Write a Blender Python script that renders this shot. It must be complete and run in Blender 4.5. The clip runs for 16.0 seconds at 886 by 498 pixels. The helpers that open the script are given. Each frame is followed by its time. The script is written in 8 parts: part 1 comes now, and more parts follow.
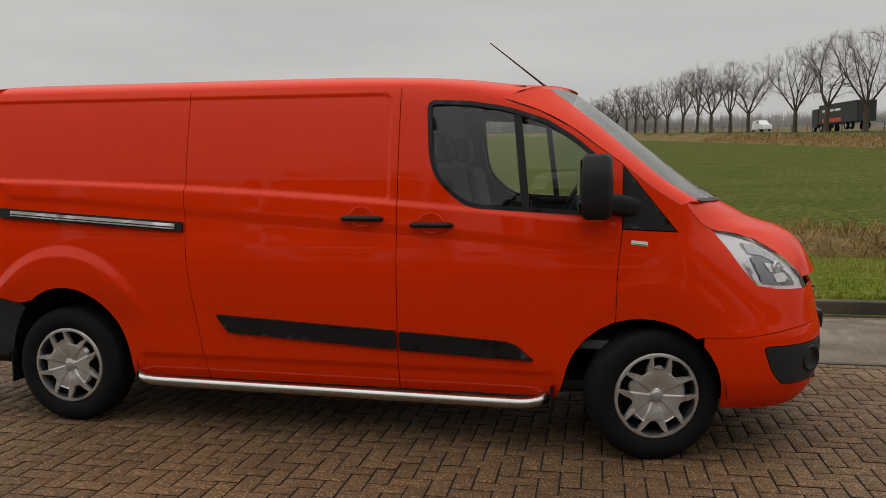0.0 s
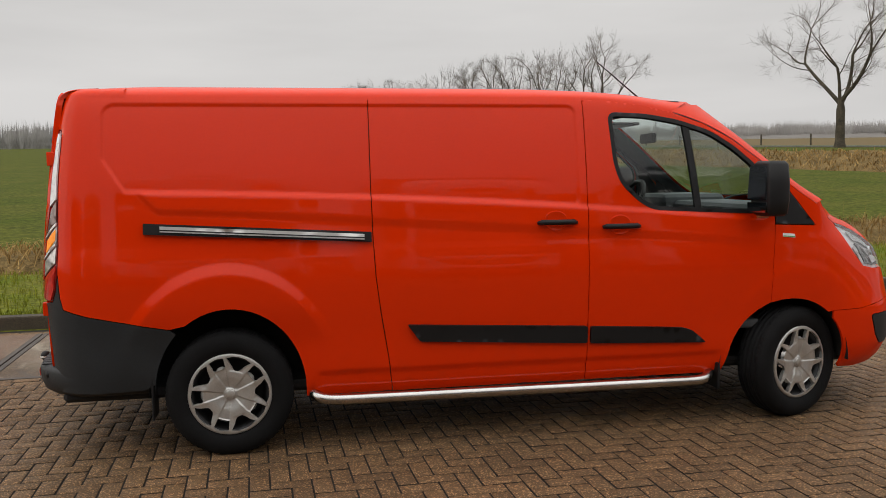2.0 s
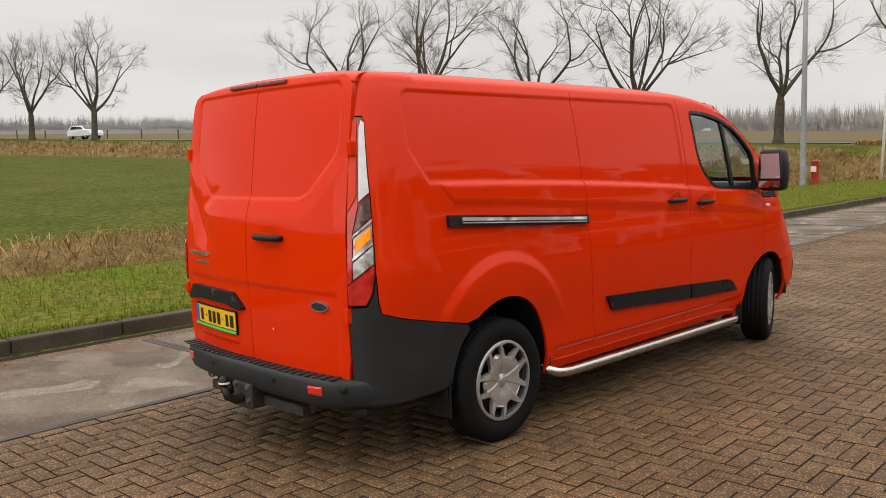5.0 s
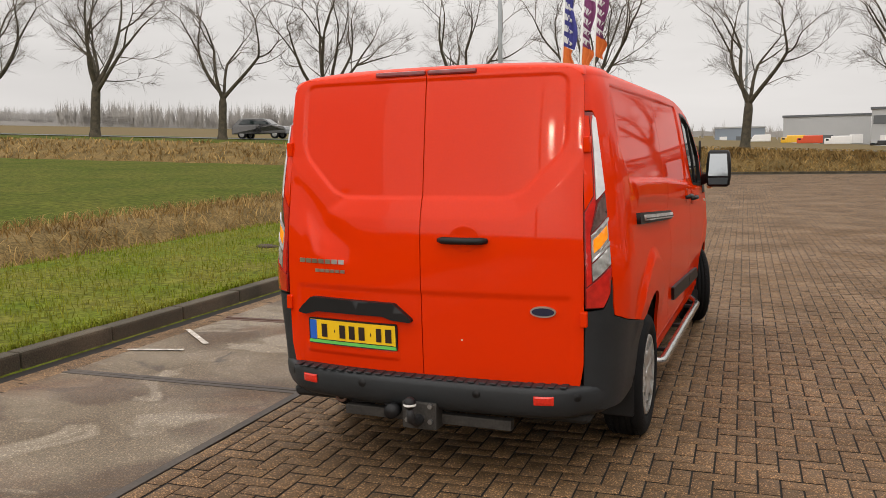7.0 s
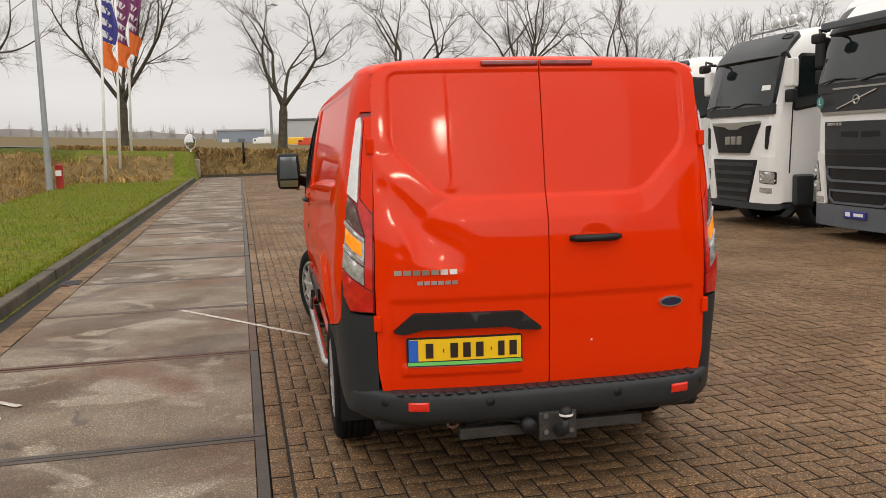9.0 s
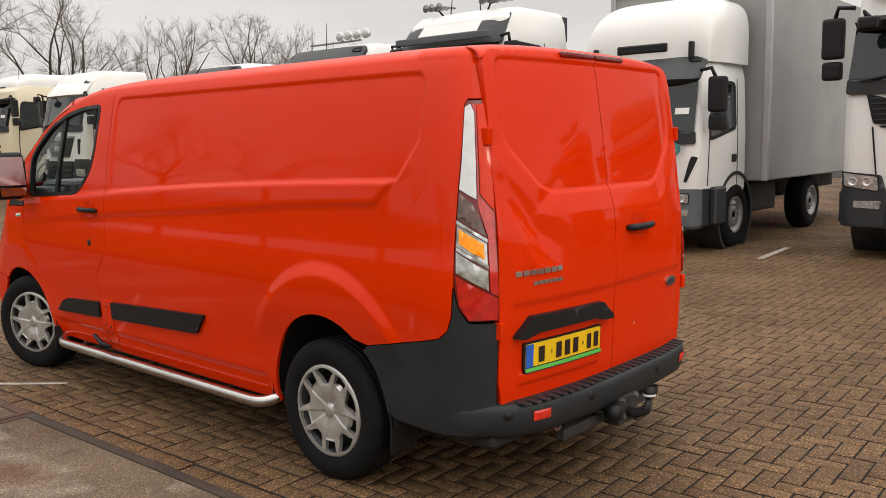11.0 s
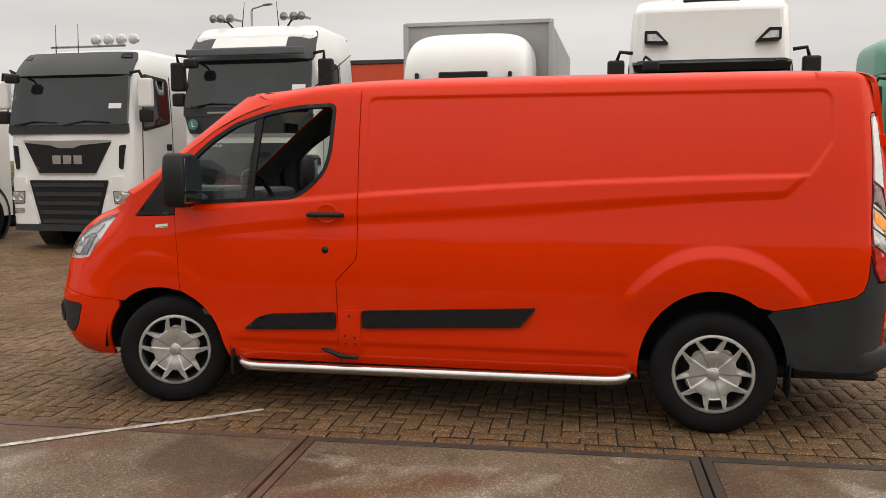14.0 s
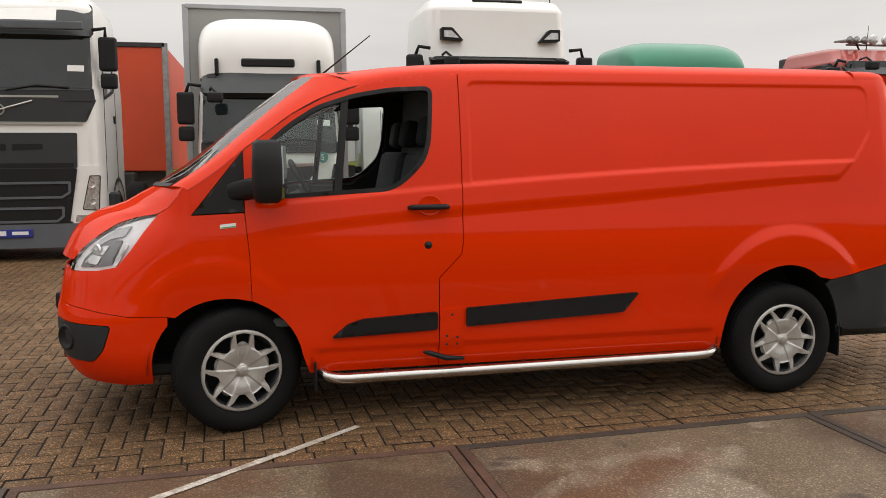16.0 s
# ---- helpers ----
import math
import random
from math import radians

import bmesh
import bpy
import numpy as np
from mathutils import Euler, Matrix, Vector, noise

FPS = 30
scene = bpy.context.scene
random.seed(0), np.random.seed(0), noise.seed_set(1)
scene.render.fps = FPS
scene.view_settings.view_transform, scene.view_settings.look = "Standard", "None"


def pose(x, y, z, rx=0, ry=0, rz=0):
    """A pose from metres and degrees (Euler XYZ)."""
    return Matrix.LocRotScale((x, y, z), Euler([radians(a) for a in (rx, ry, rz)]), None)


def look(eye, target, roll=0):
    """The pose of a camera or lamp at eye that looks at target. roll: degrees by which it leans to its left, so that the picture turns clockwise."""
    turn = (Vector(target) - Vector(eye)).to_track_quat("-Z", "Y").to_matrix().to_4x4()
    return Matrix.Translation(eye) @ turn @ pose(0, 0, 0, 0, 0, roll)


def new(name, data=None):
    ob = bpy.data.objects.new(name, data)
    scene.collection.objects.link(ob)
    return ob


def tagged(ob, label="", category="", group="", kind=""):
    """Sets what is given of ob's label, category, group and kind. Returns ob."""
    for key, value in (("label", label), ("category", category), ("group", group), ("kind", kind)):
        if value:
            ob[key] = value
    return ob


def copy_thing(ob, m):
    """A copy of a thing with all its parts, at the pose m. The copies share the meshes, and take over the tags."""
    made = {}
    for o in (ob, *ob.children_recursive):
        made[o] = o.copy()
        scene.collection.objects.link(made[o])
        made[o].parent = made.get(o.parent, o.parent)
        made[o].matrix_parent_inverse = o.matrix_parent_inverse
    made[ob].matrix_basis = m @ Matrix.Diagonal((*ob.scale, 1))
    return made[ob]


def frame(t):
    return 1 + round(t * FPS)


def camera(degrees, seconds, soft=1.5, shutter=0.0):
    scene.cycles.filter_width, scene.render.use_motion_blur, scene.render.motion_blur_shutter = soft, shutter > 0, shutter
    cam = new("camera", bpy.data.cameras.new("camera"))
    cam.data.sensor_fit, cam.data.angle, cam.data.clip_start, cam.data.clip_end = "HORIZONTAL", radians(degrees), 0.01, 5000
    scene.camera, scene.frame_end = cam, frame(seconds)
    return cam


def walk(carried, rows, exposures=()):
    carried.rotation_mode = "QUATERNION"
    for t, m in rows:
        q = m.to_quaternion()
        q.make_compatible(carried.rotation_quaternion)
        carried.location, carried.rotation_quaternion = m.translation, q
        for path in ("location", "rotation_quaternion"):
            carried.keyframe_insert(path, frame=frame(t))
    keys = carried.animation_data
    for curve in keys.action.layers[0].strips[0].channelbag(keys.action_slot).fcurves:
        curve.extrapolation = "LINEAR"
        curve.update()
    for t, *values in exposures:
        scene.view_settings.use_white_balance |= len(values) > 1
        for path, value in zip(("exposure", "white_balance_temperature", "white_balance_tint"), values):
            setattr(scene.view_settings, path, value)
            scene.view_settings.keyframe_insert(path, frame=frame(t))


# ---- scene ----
cam = camera(55.2, 16.0, soft=0.6)

PATH = [
    (0, (3.233, -5.263, 1.498), (2.8, -3.32, 1.304), -0.2),
    (0.5, (2.519, -5.414, 1.497), (2.299, -3.436, 1.307), -0.2),
    (1, (1.817, -5.558, 1.467), (1.778, -3.567, 1.292), -0.3),
    (1.5, (1.086, -5.581, 1.448), (1.245, -3.594, 1.288), -0.6),
    (2, (0.326, -5.545, 1.485), (0.686, -3.585, 1.316), -0.7),
    (2.5, (-0.427, -5.382, 1.506), (0.128, -3.469, 1.324), -0.8),
    (3, (-1.134, -5.201, 1.503), (-0.371, -3.361, 1.317), -0.7),
    (3.5, (-1.805, -4.976, 1.501), (-0.846, -3.23, 1.316), -1.0),
    (4, (-2.369, -4.698, 1.493), (-1.268, -3.039, 1.311), -1.1),
    (4.5, (-2.887, -4.346, 1.534), (-1.602, -2.826, 1.334), -1.3),
    (5, (-3.424, -3.904, 1.535), (-2.014, -2.5, 1.328), -1.5),
    (5.2, (-3.614, -3.724, 1.582), (-2.154, -2.372, 1.372), -1.5),
    (7.3, (-4.766, -1.203, 1.584), (-2.868, -0.617, 1.354), -1.3),
    (7.5, (-4.795, -0.929, 1.596), (-2.865, -0.456, 1.364), -1.6),
    (8, (-4.789, -0.195, 1.601), (-2.815, 0.018, 1.362), -1.8),
    (8.5, (-4.773, 0.475, 1.603), (-2.789, 0.397, 1.364), -1.6),
    (9, (-4.62, 1.191, 1.61), (-2.672, 0.814, 1.362), -1.5),
    (9.5, (-4.413, 1.85, 1.619), (-2.552, 1.165, 1.363), -1.4),
    (10, (-4.039, 2.431, 1.6), (-2.337, 1.416, 1.344), -1.3),
    (10.2, (-3.868, 2.661, 1.585), (-2.23, 1.541, 1.324), -1.6),
    (12.3, (-1.362, 4.573, 1.618), (-0.612, 2.731, 1.411), 0.0),
    (12.5, (-1.164, 4.748, 1.609), (-0.474, 2.883, 1.4), -0.5),
    (13, (-0.635, 5.211, 1.6), (-0.047, 3.31, 1.393), -0.5),
    (13.5, (-0.029, 5.466, 1.549), (0.49, 3.546, 1.34), -0.5),
    (14, (0.532, 5.689, 1.521), (0.933, 3.741, 1.308), -0.2),
    (14.5, (1.158, 5.735, 1.502), (1.389, 3.761, 1.286), -0.2),
    (15, (1.816, 5.729, 1.502), (1.868, 3.742, 1.281), -0.2),
    (15.5, (2.454, 5.633, 1.501), (2.287, 3.653, 1.277), -0.3),
    (16, (3.116, 5.471, 1.493), (2.694, 3.529, 1.264), -0.3),
]
walk(cam, [(t, look(e, a, r)) for t, e, a, r in PATH], [(0, -0.42, 6520, 9), (1.5, -0.22, 6520, 10), (2.5, -0.07, 6530, 10), (3.5, 0.03, 6550, 10), (5.2, 0.10, 6600, 10), (7.5, 0.10, 6680, 11), (10.2, 0.08, 6680, 11), (12.5, 0.05, 6680, 11), (16, 0.0, 6680, 11)])

# ---- light ----
SUN_AZ, SUN_EL = radians(177.6), radians(15.6)
world = bpy.data.worlds.new("overcast_sky")
scene.world = world
world.use_nodes = True
wn, wl = world.node_tree.nodes, world.node_tree.links
wn.clear()
w_out = wn.new("ShaderNodeOutputWorld")
w_bg = wn.new("ShaderNodeBackground")
w_sky = wn.new("ShaderNodeTexSky")
w_sky.sky_type = "NISHITA"
w_sky.sun_disc = False
w_sky.sun_elevation, w_sky.sun_rotation = SUN_EL, radians(90) - SUN_AZ
w_sky.air_density, w_sky.dust_density = 1.0, 4.0
w_hsv = wn.new("ShaderNodeHueSaturation")
w_hsv.inputs["Saturation"].default_value = 0.12
w_hsv.inputs["Value"].default_value = 0.5
w_co = wn.new("ShaderNodeTexCoord")
w_sep = wn.new("ShaderNodeSeparateXYZ")
w_ramp = wn.new("ShaderNodeValToRGB")
w_ramp.color_ramp.elements[0].position, w_ramp.color_ramp.elements[0].color = 0.0, (7.3, 7.18, 7.08, 1)
w_ramp.color_ramp.elements[1].position, w_ramp.color_ramp.elements[1].color = 0.85, (22.0, 21.6, 21.2, 1)
for at, c in ((0.12, 7.8), (0.27, 8.2), (0.45, 13.0)):
    e = w_ramp.color_ramp.elements.new(at)
    e.color = (c * 1.012, c * 0.995, c * 0.98, 1)
w_map = wn.new("ShaderNodeMapping")
w_map.inputs["Scale"].default_value = (1.2, 1.2, 7.0)
w_noise = wn.new("ShaderNodeTexNoise")
w_noise.inputs["Scale"].default_value = 1.6
w_noise.inputs["Detail"].default_value = 5
w_rng = wn.new("ShaderNodeMapRange")
w_rng.inputs["From Min"].default_value, w_rng.inputs["From Max"].default_value = 0.3, 0.7
w_rng.inputs["To Min"].default_value, w_rng.inputs["To Max"].default_value = 0.90, 1.10
w_mul = wn.new("ShaderNodeVectorMath")
w_mul.operation = "SCALE"
w_add = wn.new("ShaderNodeMixRGB")
w_add.blend_type, w_add.inputs[0].default_value = "MIX", 0.12
wl.new(w_co.outputs["Generated"], w_sep.inputs[0])
wl.new(w_sep.outputs["Z"], w_ramp.inputs[0])
wl.new(w_co.outputs["Generated"], w_map.inputs[0])
wl.new(w_map.outputs[0], w_noise.inputs["Vector"])
wl.new(w_noise.outputs["Fac"], w_rng.inputs["Value"])
wl.new(w_ramp.outputs[0], w_mul.inputs[0])
wl.new(w_rng.outputs[0], w_mul.inputs["Scale"])
wl.new(w_sky.outputs[0], w_hsv.inputs["Color"])
wl.new(w_mul.outputs[0], w_add.inputs[1])
wl.new(w_hsv.outputs[0], w_add.inputs[2])
# the veiled sun: a bright core and a wide pale aureole in the cloud
w_dot = wn.new("ShaderNodeVectorMath")
w_dot.operation = "DOT_PRODUCT"
w_dot.inputs[1].default_value = (math.cos(SUN_EL) * math.cos(SUN_AZ), math.cos(SUN_EL) * math.sin(SUN_AZ), math.sin(SUN_EL))
wl.new(w_co.outputs["Generated"], w_dot.inputs[0])
w_last = w_add.outputs[0]
for power, gain in ((60.0, (7.0, 5.6, 3.6, 1)), (7000.0, (620.0, 540.0, 420.0, 1))):
    w_max = wn.new("ShaderNodeMath")
    w_max.operation, w_max.inputs[1].default_value = "MAXIMUM", 0.0
    w_pow = wn.new("ShaderNodeMath")
    w_pow.operation, w_pow.inputs[1].default_value = "POWER", power
    w_glow = wn.new("ShaderNodeMixRGB")
    w_glow.blend_type, w_glow.inputs[2].default_value = "ADD", gain
    wl.new(w_dot.outputs["Value"], w_max.inputs[0])
    wl.new(w_max.outputs[0], w_pow.inputs[0])
    wl.new(w_pow.outputs[0], w_glow.inputs[0])
    wl.new(w_last, w_glow.inputs[1])
    w_last = w_glow.outputs[0]
wl.new(w_last, w_bg.inputs["Color"])
w_bg.inputs["Strength"].default_value = 0.1
wl.new(w_bg.outputs[0], w_out.inputs[0])

sun_data = bpy.data.lights.new("sun", "SUN")
sun_data.energy, sun_data.angle, sun_data.color = 0.50, radians(60.0), (1.0, 0.93, 0.84)
sun = new("sun", sun_data)
sun_way = Vector((math.cos(SUN_EL) * math.cos(SUN_AZ), math.cos(SUN_EL) * math.sin(SUN_AZ), math.sin(SUN_EL)))
sun.matrix_world = look(sun_way * 50, (0, 0, 0))

# ---- materials ----
def mat(name, col, rough=0.5, metal=0.0, var=0.12, scale=3.0, bump=0.0, bscale=80.0, coat=0.0, col2=None, spec=0.5,
        fine=0.0, fscale=120.0, rvar=0.0, rand=0.0, emit=0.0, world_space=False, sharp=0.18):
    """A Principled surface: a broad stain noise, a fine grain, bump and per-object variation, in metres."""
    m = bpy.data.materials.new(name)
    m.use_nodes = True
    n, l = m.node_tree.nodes, m.node_tree.links
    b = n["Principled BSDF"]
    b.inputs["Roughness"].default_value = rough
    b.inputs["Metallic"].default_value = metal
    b.inputs["Specular IOR Level"].default_value = spec
    if coat:
        b.inputs["Coat Weight"].default_value = coat
        b.inputs["Coat Roughness"].default_value = 0.03
    co = n.new("ShaderNodeTexCoord")
    src = n.new("ShaderNodeNewGeometry").outputs["Position"] if world_space else co.outputs["Object"]
    big = n.new("ShaderNodeTexNoise")
    big.inputs["Scale"].default_value, big.inputs["Detail"].default_value = scale, 6
    l.new(src, big.inputs["Vector"])
    ramp = n.new("ShaderNodeMapRange")
    ramp.inputs["From Min"].default_value, ramp.inputs["From Max"].default_value = 0.5 - sharp, 0.5 + sharp
    l.new(big.outputs["Fac"], ramp.inputs["Value"])
    mix = n.new("ShaderNodeMixRGB")
    c2 = col2 or tuple(c * (1 - var) for c in col)
    mix.inputs[1].default_value, mix.inputs[2].default_value = (*col, 1), (*c2, 1)
    l.new(ramp.outputs[0], mix.inputs[0])
    last = mix.outputs[0]
    if fine:
        f = n.new("ShaderNodeTexNoise")
        f.inputs["Scale"].default_value, f.inputs["Detail"].default_value = fscale, 3
        l.new(src, f.inputs["Vector"])
        fr = n.new("ShaderNodeMapRange")
        fr.inputs["From Min"].default_value, fr.inputs["From Max"].default_value = 0.3, 0.7
        fr.inputs["To Min"].default_value, fr.inputs["To Max"].default_value = 1 - fine, 1 + fine
        l.new(f.outputs["Fac"], fr.inputs["Value"])
        v = n.new("ShaderNodeVectorMath")
        v.operation = "SCALE"
        l.new(last, v.inputs[0])
        l.new(fr.outputs[0], v.inputs["Scale"])
        last = v.outputs[0]
    if rand:
        info = n.new("ShaderNodeObjectInfo")
        geo = n.new("ShaderNodeNewGeometry")
        ad = n.new("ShaderNodeMath")
        ad.operation = "ADD"
        l.new(info.outputs["Random"], ad.inputs[0])
        l.new(geo.outputs["Random Per Island"], ad.inputs[1])
        fr_ = n.new("ShaderNodeMath")
        fr_.operation = "FRACT"
        l.new(ad.outputs[0], fr_.inputs[0])
        rr = n.new("ShaderNodeMapRange")
        rr.inputs["To Min"].default_value, rr.inputs["To Max"].default_value = 1 - rand, 1 + rand
        l.new(fr_.outputs[0], rr.inputs["Value"])
        v = n.new("ShaderNodeVectorMath")
        v.operation = "SCALE"
        l.new(last, v.inputs[0])
        l.new(rr.outputs[0], v.inputs["Scale"])
        last = v.outputs[0]
    l.new(last, b.inputs["Base Color"])
    if rvar:
        rm = n.new("ShaderNodeMapRange")
        rm.inputs["To Min"].default_value, rm.inputs["To Max"].default_value = rough - rvar, rough + rvar
        l.new(ramp.outputs[0], rm.inputs["Value"])
        l.new(rm.outputs[0], b.inputs["Roughness"])
    if bump:
        bn = n.new("ShaderNodeTexNoise")
        bn.inputs["Scale"].default_value, bn.inputs["Detail"].default_value = bscale, 4
        l.new(src, bn.inputs["Vector"])
        bm_ = n.new("ShaderNodeBump")
        bm_.inputs["Strength"].default_value, bm_.inputs["Distance"].default_value = bump, 0.01
        l.new(bn.outputs["Fac"], bm_.inputs["Height"])
        l.new(bm_.outputs[0], b.inputs["Normal"])
    if emit:
        b.inputs["Emission Color"].default_value = (*col, 1)
        b.inputs["Emission Strength"].default_value = emit
    return m


def glass_mat(name, tint, gloss=0.0):
    """A thin pane: tinted see-through with a Fresnel gloss."""
    m = bpy.data.materials.new(name)
    m.use_nodes = True
    n, l = m.node_tree.nodes, m.node_tree.links
    n.clear()
    out = n.new("ShaderNodeOutputMaterial")
    tr = n.new("ShaderNodeBsdfTransparent")
    tr.inputs[0].default_value = (*tint, 1)
    gl = n.new("ShaderNodeBsdfGlossy")
    gl.inputs["Roughness"].default_value = 0.02
    fr = n.new("ShaderNodeLayerWeight")
    fr.inputs[0].default_value = 0.5
    pw = n.new("ShaderNodeMath")
    pw.operation = "POWER"
    pw.inputs[1].default_value = 4.0
    l.new(fr.outputs["Facing"], pw.inputs[0])
    sc = n.new("ShaderNodeMath")
    sc.operation = "MULTIPLY_ADD"
    sc.inputs[1].default_value, sc.inputs[2].default_value = 0.90, 0.07
    l.new(pw.outputs[0], sc.inputs[0])
    mx = n.new("ShaderNodeMixShader")
    l.new(sc.outputs[0], mx.inputs[0])
    l.new(tr.outputs[0], mx.inputs[1])
    l.new(gl.outputs[0], mx.inputs[2])
    l.new(mx.outputs[0], out.inputs[0])
    return m


M_RED = mat("red_van_paint", (0.72, 0.030, 0.0010), rough=0.5, var=0.04, scale=1.5, coat=0.5, spec=0.0)
M_PLASTIC = mat("grey_black_bumper_plastic", (0.021, 0.024, 0.027), rough=0.52, var=0.25, scale=6, bump=0.15, bscale=500, fine=0.1, spec=0.36)
M_BLACK = mat("black_trim_plastic", (0.010, 0.010, 0.011), rough=0.5, var=0.2, spec=0.3)
M_INNER = mat("dark_inner_shell", (0.008, 0.008, 0.008), rough=0.8)
M_CABIN = mat("dark_grey_cabin_plastic", (0.075, 0.08, 0.085), rough=0.6, var=0.2, scale=5)
M_SEAT = mat("dark_seat_cloth", (0.03, 0.032, 0.038), rough=0.9, var=0.3, scale=20, fine=0.2, fscale=300)
M_TYRE = mat("tyre_rubber", (0.0085, 0.0085, 0.009), rough=0.8, spec=0.16, var=0.35, scale=7, bump=0.2, bscale=200, fine=0.15)
M_STEEL = mat("dull_steel", (0.30, 0.30, 0.30), rough=0.45, metal=0.9, var=0.3, scale=12)
M_DARKSTEEL = mat("dark_rim_steel", (0.03, 0.03, 0.032), rough=0.5, metal=0.4, var=0.3, scale=14)
M_COVER = mat("silver_wheel_cover", (0.52, 0.51, 0.49), rough=0.33, metal=0.62, var=0.12, scale=16, fine=0.06)
M_CHROME = mat("brushed_stainless_tube", (0.58, 0.56, 0.54), rough=0.22, metal=1.0, var=0.15, scale=4)
M_RAIL = mat("dull_aluminium_rail", (0.62, 0.61, 0.60), rough=0.5, metal=0.7, var=0.15, scale=9)
M_WINDOW = glass_mat("tinted_side_glass", (0.80, 0.87, 0.85))
M_SCREEN = glass_mat("windscreen_glass", (0.80, 0.86, 0.84))
M_LENS = glass_mat("clear_lamp_lens", (0.93, 0.93, 0.93))
M_REFLECTOR = mat("lamp_reflector", (0.74, 0.74, 0.75), rough=0.22, metal=0.45, var=0.35, scale=22)
M_LAMPWHITE = mat("clear_lamp_ribs", (0.78, 0.78, 0.80), rough=0.15, var=0.12, scale=30, coat=0.5)
M_LAMPRED = mat("red_lamp_plastic", (0.62, 0.020, 0.014), rough=0.12, var=0.35, scale=25, coat=0.6)
M_LAMPDARKRED = mat("smoked_red_lamp", (0.24, 0.012, 0.012), rough=0.12, var=0.4, scale=25, coat=0.6)
M_LAMPCLEAR = mat("ribbed_clear_lamp", (0.60, 0.59, 0.57), rough=0.15, metal=0.4, var=0.5, scale=34, coat=0.6)
M_LAMPSMOKE = mat("smoked_grey_lamp", (0.20, 0.12, 0.11), rough=0.12, metal=0.3, var=0.5, scale=35, coat=0.6)
M_LAMPSHADOW = mat("grey_lamp_housing", (0.16, 0.16, 0.165), rough=0.25, metal=0.4, var=0.4, scale=30, coat=0.4)
M_LAMPGREY = mat("satin_lamp_reflector", (0.40, 0.41, 0.42), rough=0.25, metal=0.5, var=0.3, scale=25, coat=0.4)
M_AMBERDULL = mat("unlit_amber_lens", (0.62, 0.24, 0.10), rough=0.2, var=0.2, scale=40, coat=0.4)
M_AMBER = mat("lit_amber_indicator", (1.0, 0.30, 0.012), rough=0.2, var=0.3, scale=40, emit=0.3)
M_REFLEX = mat("red_reflex_reflector", (0.75, 0.03, 0.015), rough=0.2, var=0.2, scale=90, coat=0.4)
M_MIRROR = mat("mirror_glass", (0.85, 0.86, 0.88), rough=0.02, metal=1.0, var=0.0)
M_PLATE = mat("yellow_number_plate", (0.90, 0.56, 0.012), rough=0.35, var=0.06)
M_BLUE = mat("blue_plate_band", (0.02, 0.12, 0.55), rough=0.35, var=0.05)
M_GREEN = mat("green_frame_strip", (0.08, 0.42, 0.05), rough=0.4, var=0.1)
M_INK = mat("dark_plate_ink", (0.02, 0.008, 0.006), rough=0.5)
M_BADGE = mat("chrome_badge", (0.55, 0.54, 0.52), rough=0.32, metal=1.0, var=0.1)
M_NAVY = mat("dark_blue_badge", (0.012, 0.018, 0.05), rough=0.15, coat=0.6)
M_WHITEPAPER = mat("white_sticker", (0.78, 0.78, 0.76), rough=0.6, var=0.06)
M_RUST = mat("rusty_steel_edge", (0.11, 0.055, 0.035), rough=0.75, var=0.5, scale=6, bump=0.3, bscale=60, fine=0.3)

# ---- mesh tools ----
from mathutils.geometry import delaunay_2d_cdt


def part(name, bm, material, parent=None, label="", smooth=False, matrix=None):
    """Links a bmesh as one mesh object under its thing or part."""
    me = bpy.data.meshes.new(name)
    bm.normal_update()
    bm.to_mesh(me)
    bm.free()
    me.materials.append(material)
    if smooth:
        me.polygons.foreach_set("use_smooth", [True] * len(me.polygons))
    ob = new(name, me)
    if parent is not None:
        ob.parent = parent
    if matrix is not None:
        ob.matrix_basis = matrix
    if label:
        tagged(ob, label)
    return ob


def mesh_part(name, verts, faces, material, parent=None, label="", smooth=False, matrix=None):
    me = bpy.data.meshes.new(name)
    me.from_pydata([tuple(v) for v in verts], [], faces)
    me.update()
    me.materials.append(material)
    if smooth:
        me.polygons.foreach_set("use_smooth", [True] * len(me.polygons))
    ob = new(name, me)
    if parent is not None:
        ob.parent = parent
    if matrix is not None:
        ob.matrix_basis = matrix
    if label:
        tagged(ob, label)
    return ob


def thing(name, m, label, category, group="", kind=""):
    ob = new(name)
    ob.matrix_basis = m
    ob.empty_display_size = 0.2
    return tagged(ob, label, category, group, kind)


def add_box(bm, lo, hi, bev=0.0, seg=1, m=None):
    """A box between two corners with bevelled edges, added to bm."""
    c = [(a + b) / 2 for a, b in zip(lo, hi)]
    s = [abs(b - a) for a, b in zip(lo, hi)]
    r = bmesh.ops.create_cube(bm, size=1.0, matrix=Matrix.Translation(c) @ Matrix.Diagonal((*s, 1)))
    vs = r["verts"]
    if bev:
        es = list({e for v in vs for e in v.link_edges})
        o = bmesh.ops.bevel(bm, geom=es, offset=min(bev, min(s) * 0.45), segments=seg, profile=0.6, affect="EDGES")
        vs = list({v for f in o["faces"] for v in f.verts} | {v for v in vs if v.is_valid})
    if m is not None:
        bmesh.ops.transform(bm, matrix=m, verts=vs)
    return bm


def box(lo, hi, bev=0.0, seg=1, m=None):
    return add_box(bmesh.new(), lo, hi, bev, seg, m)


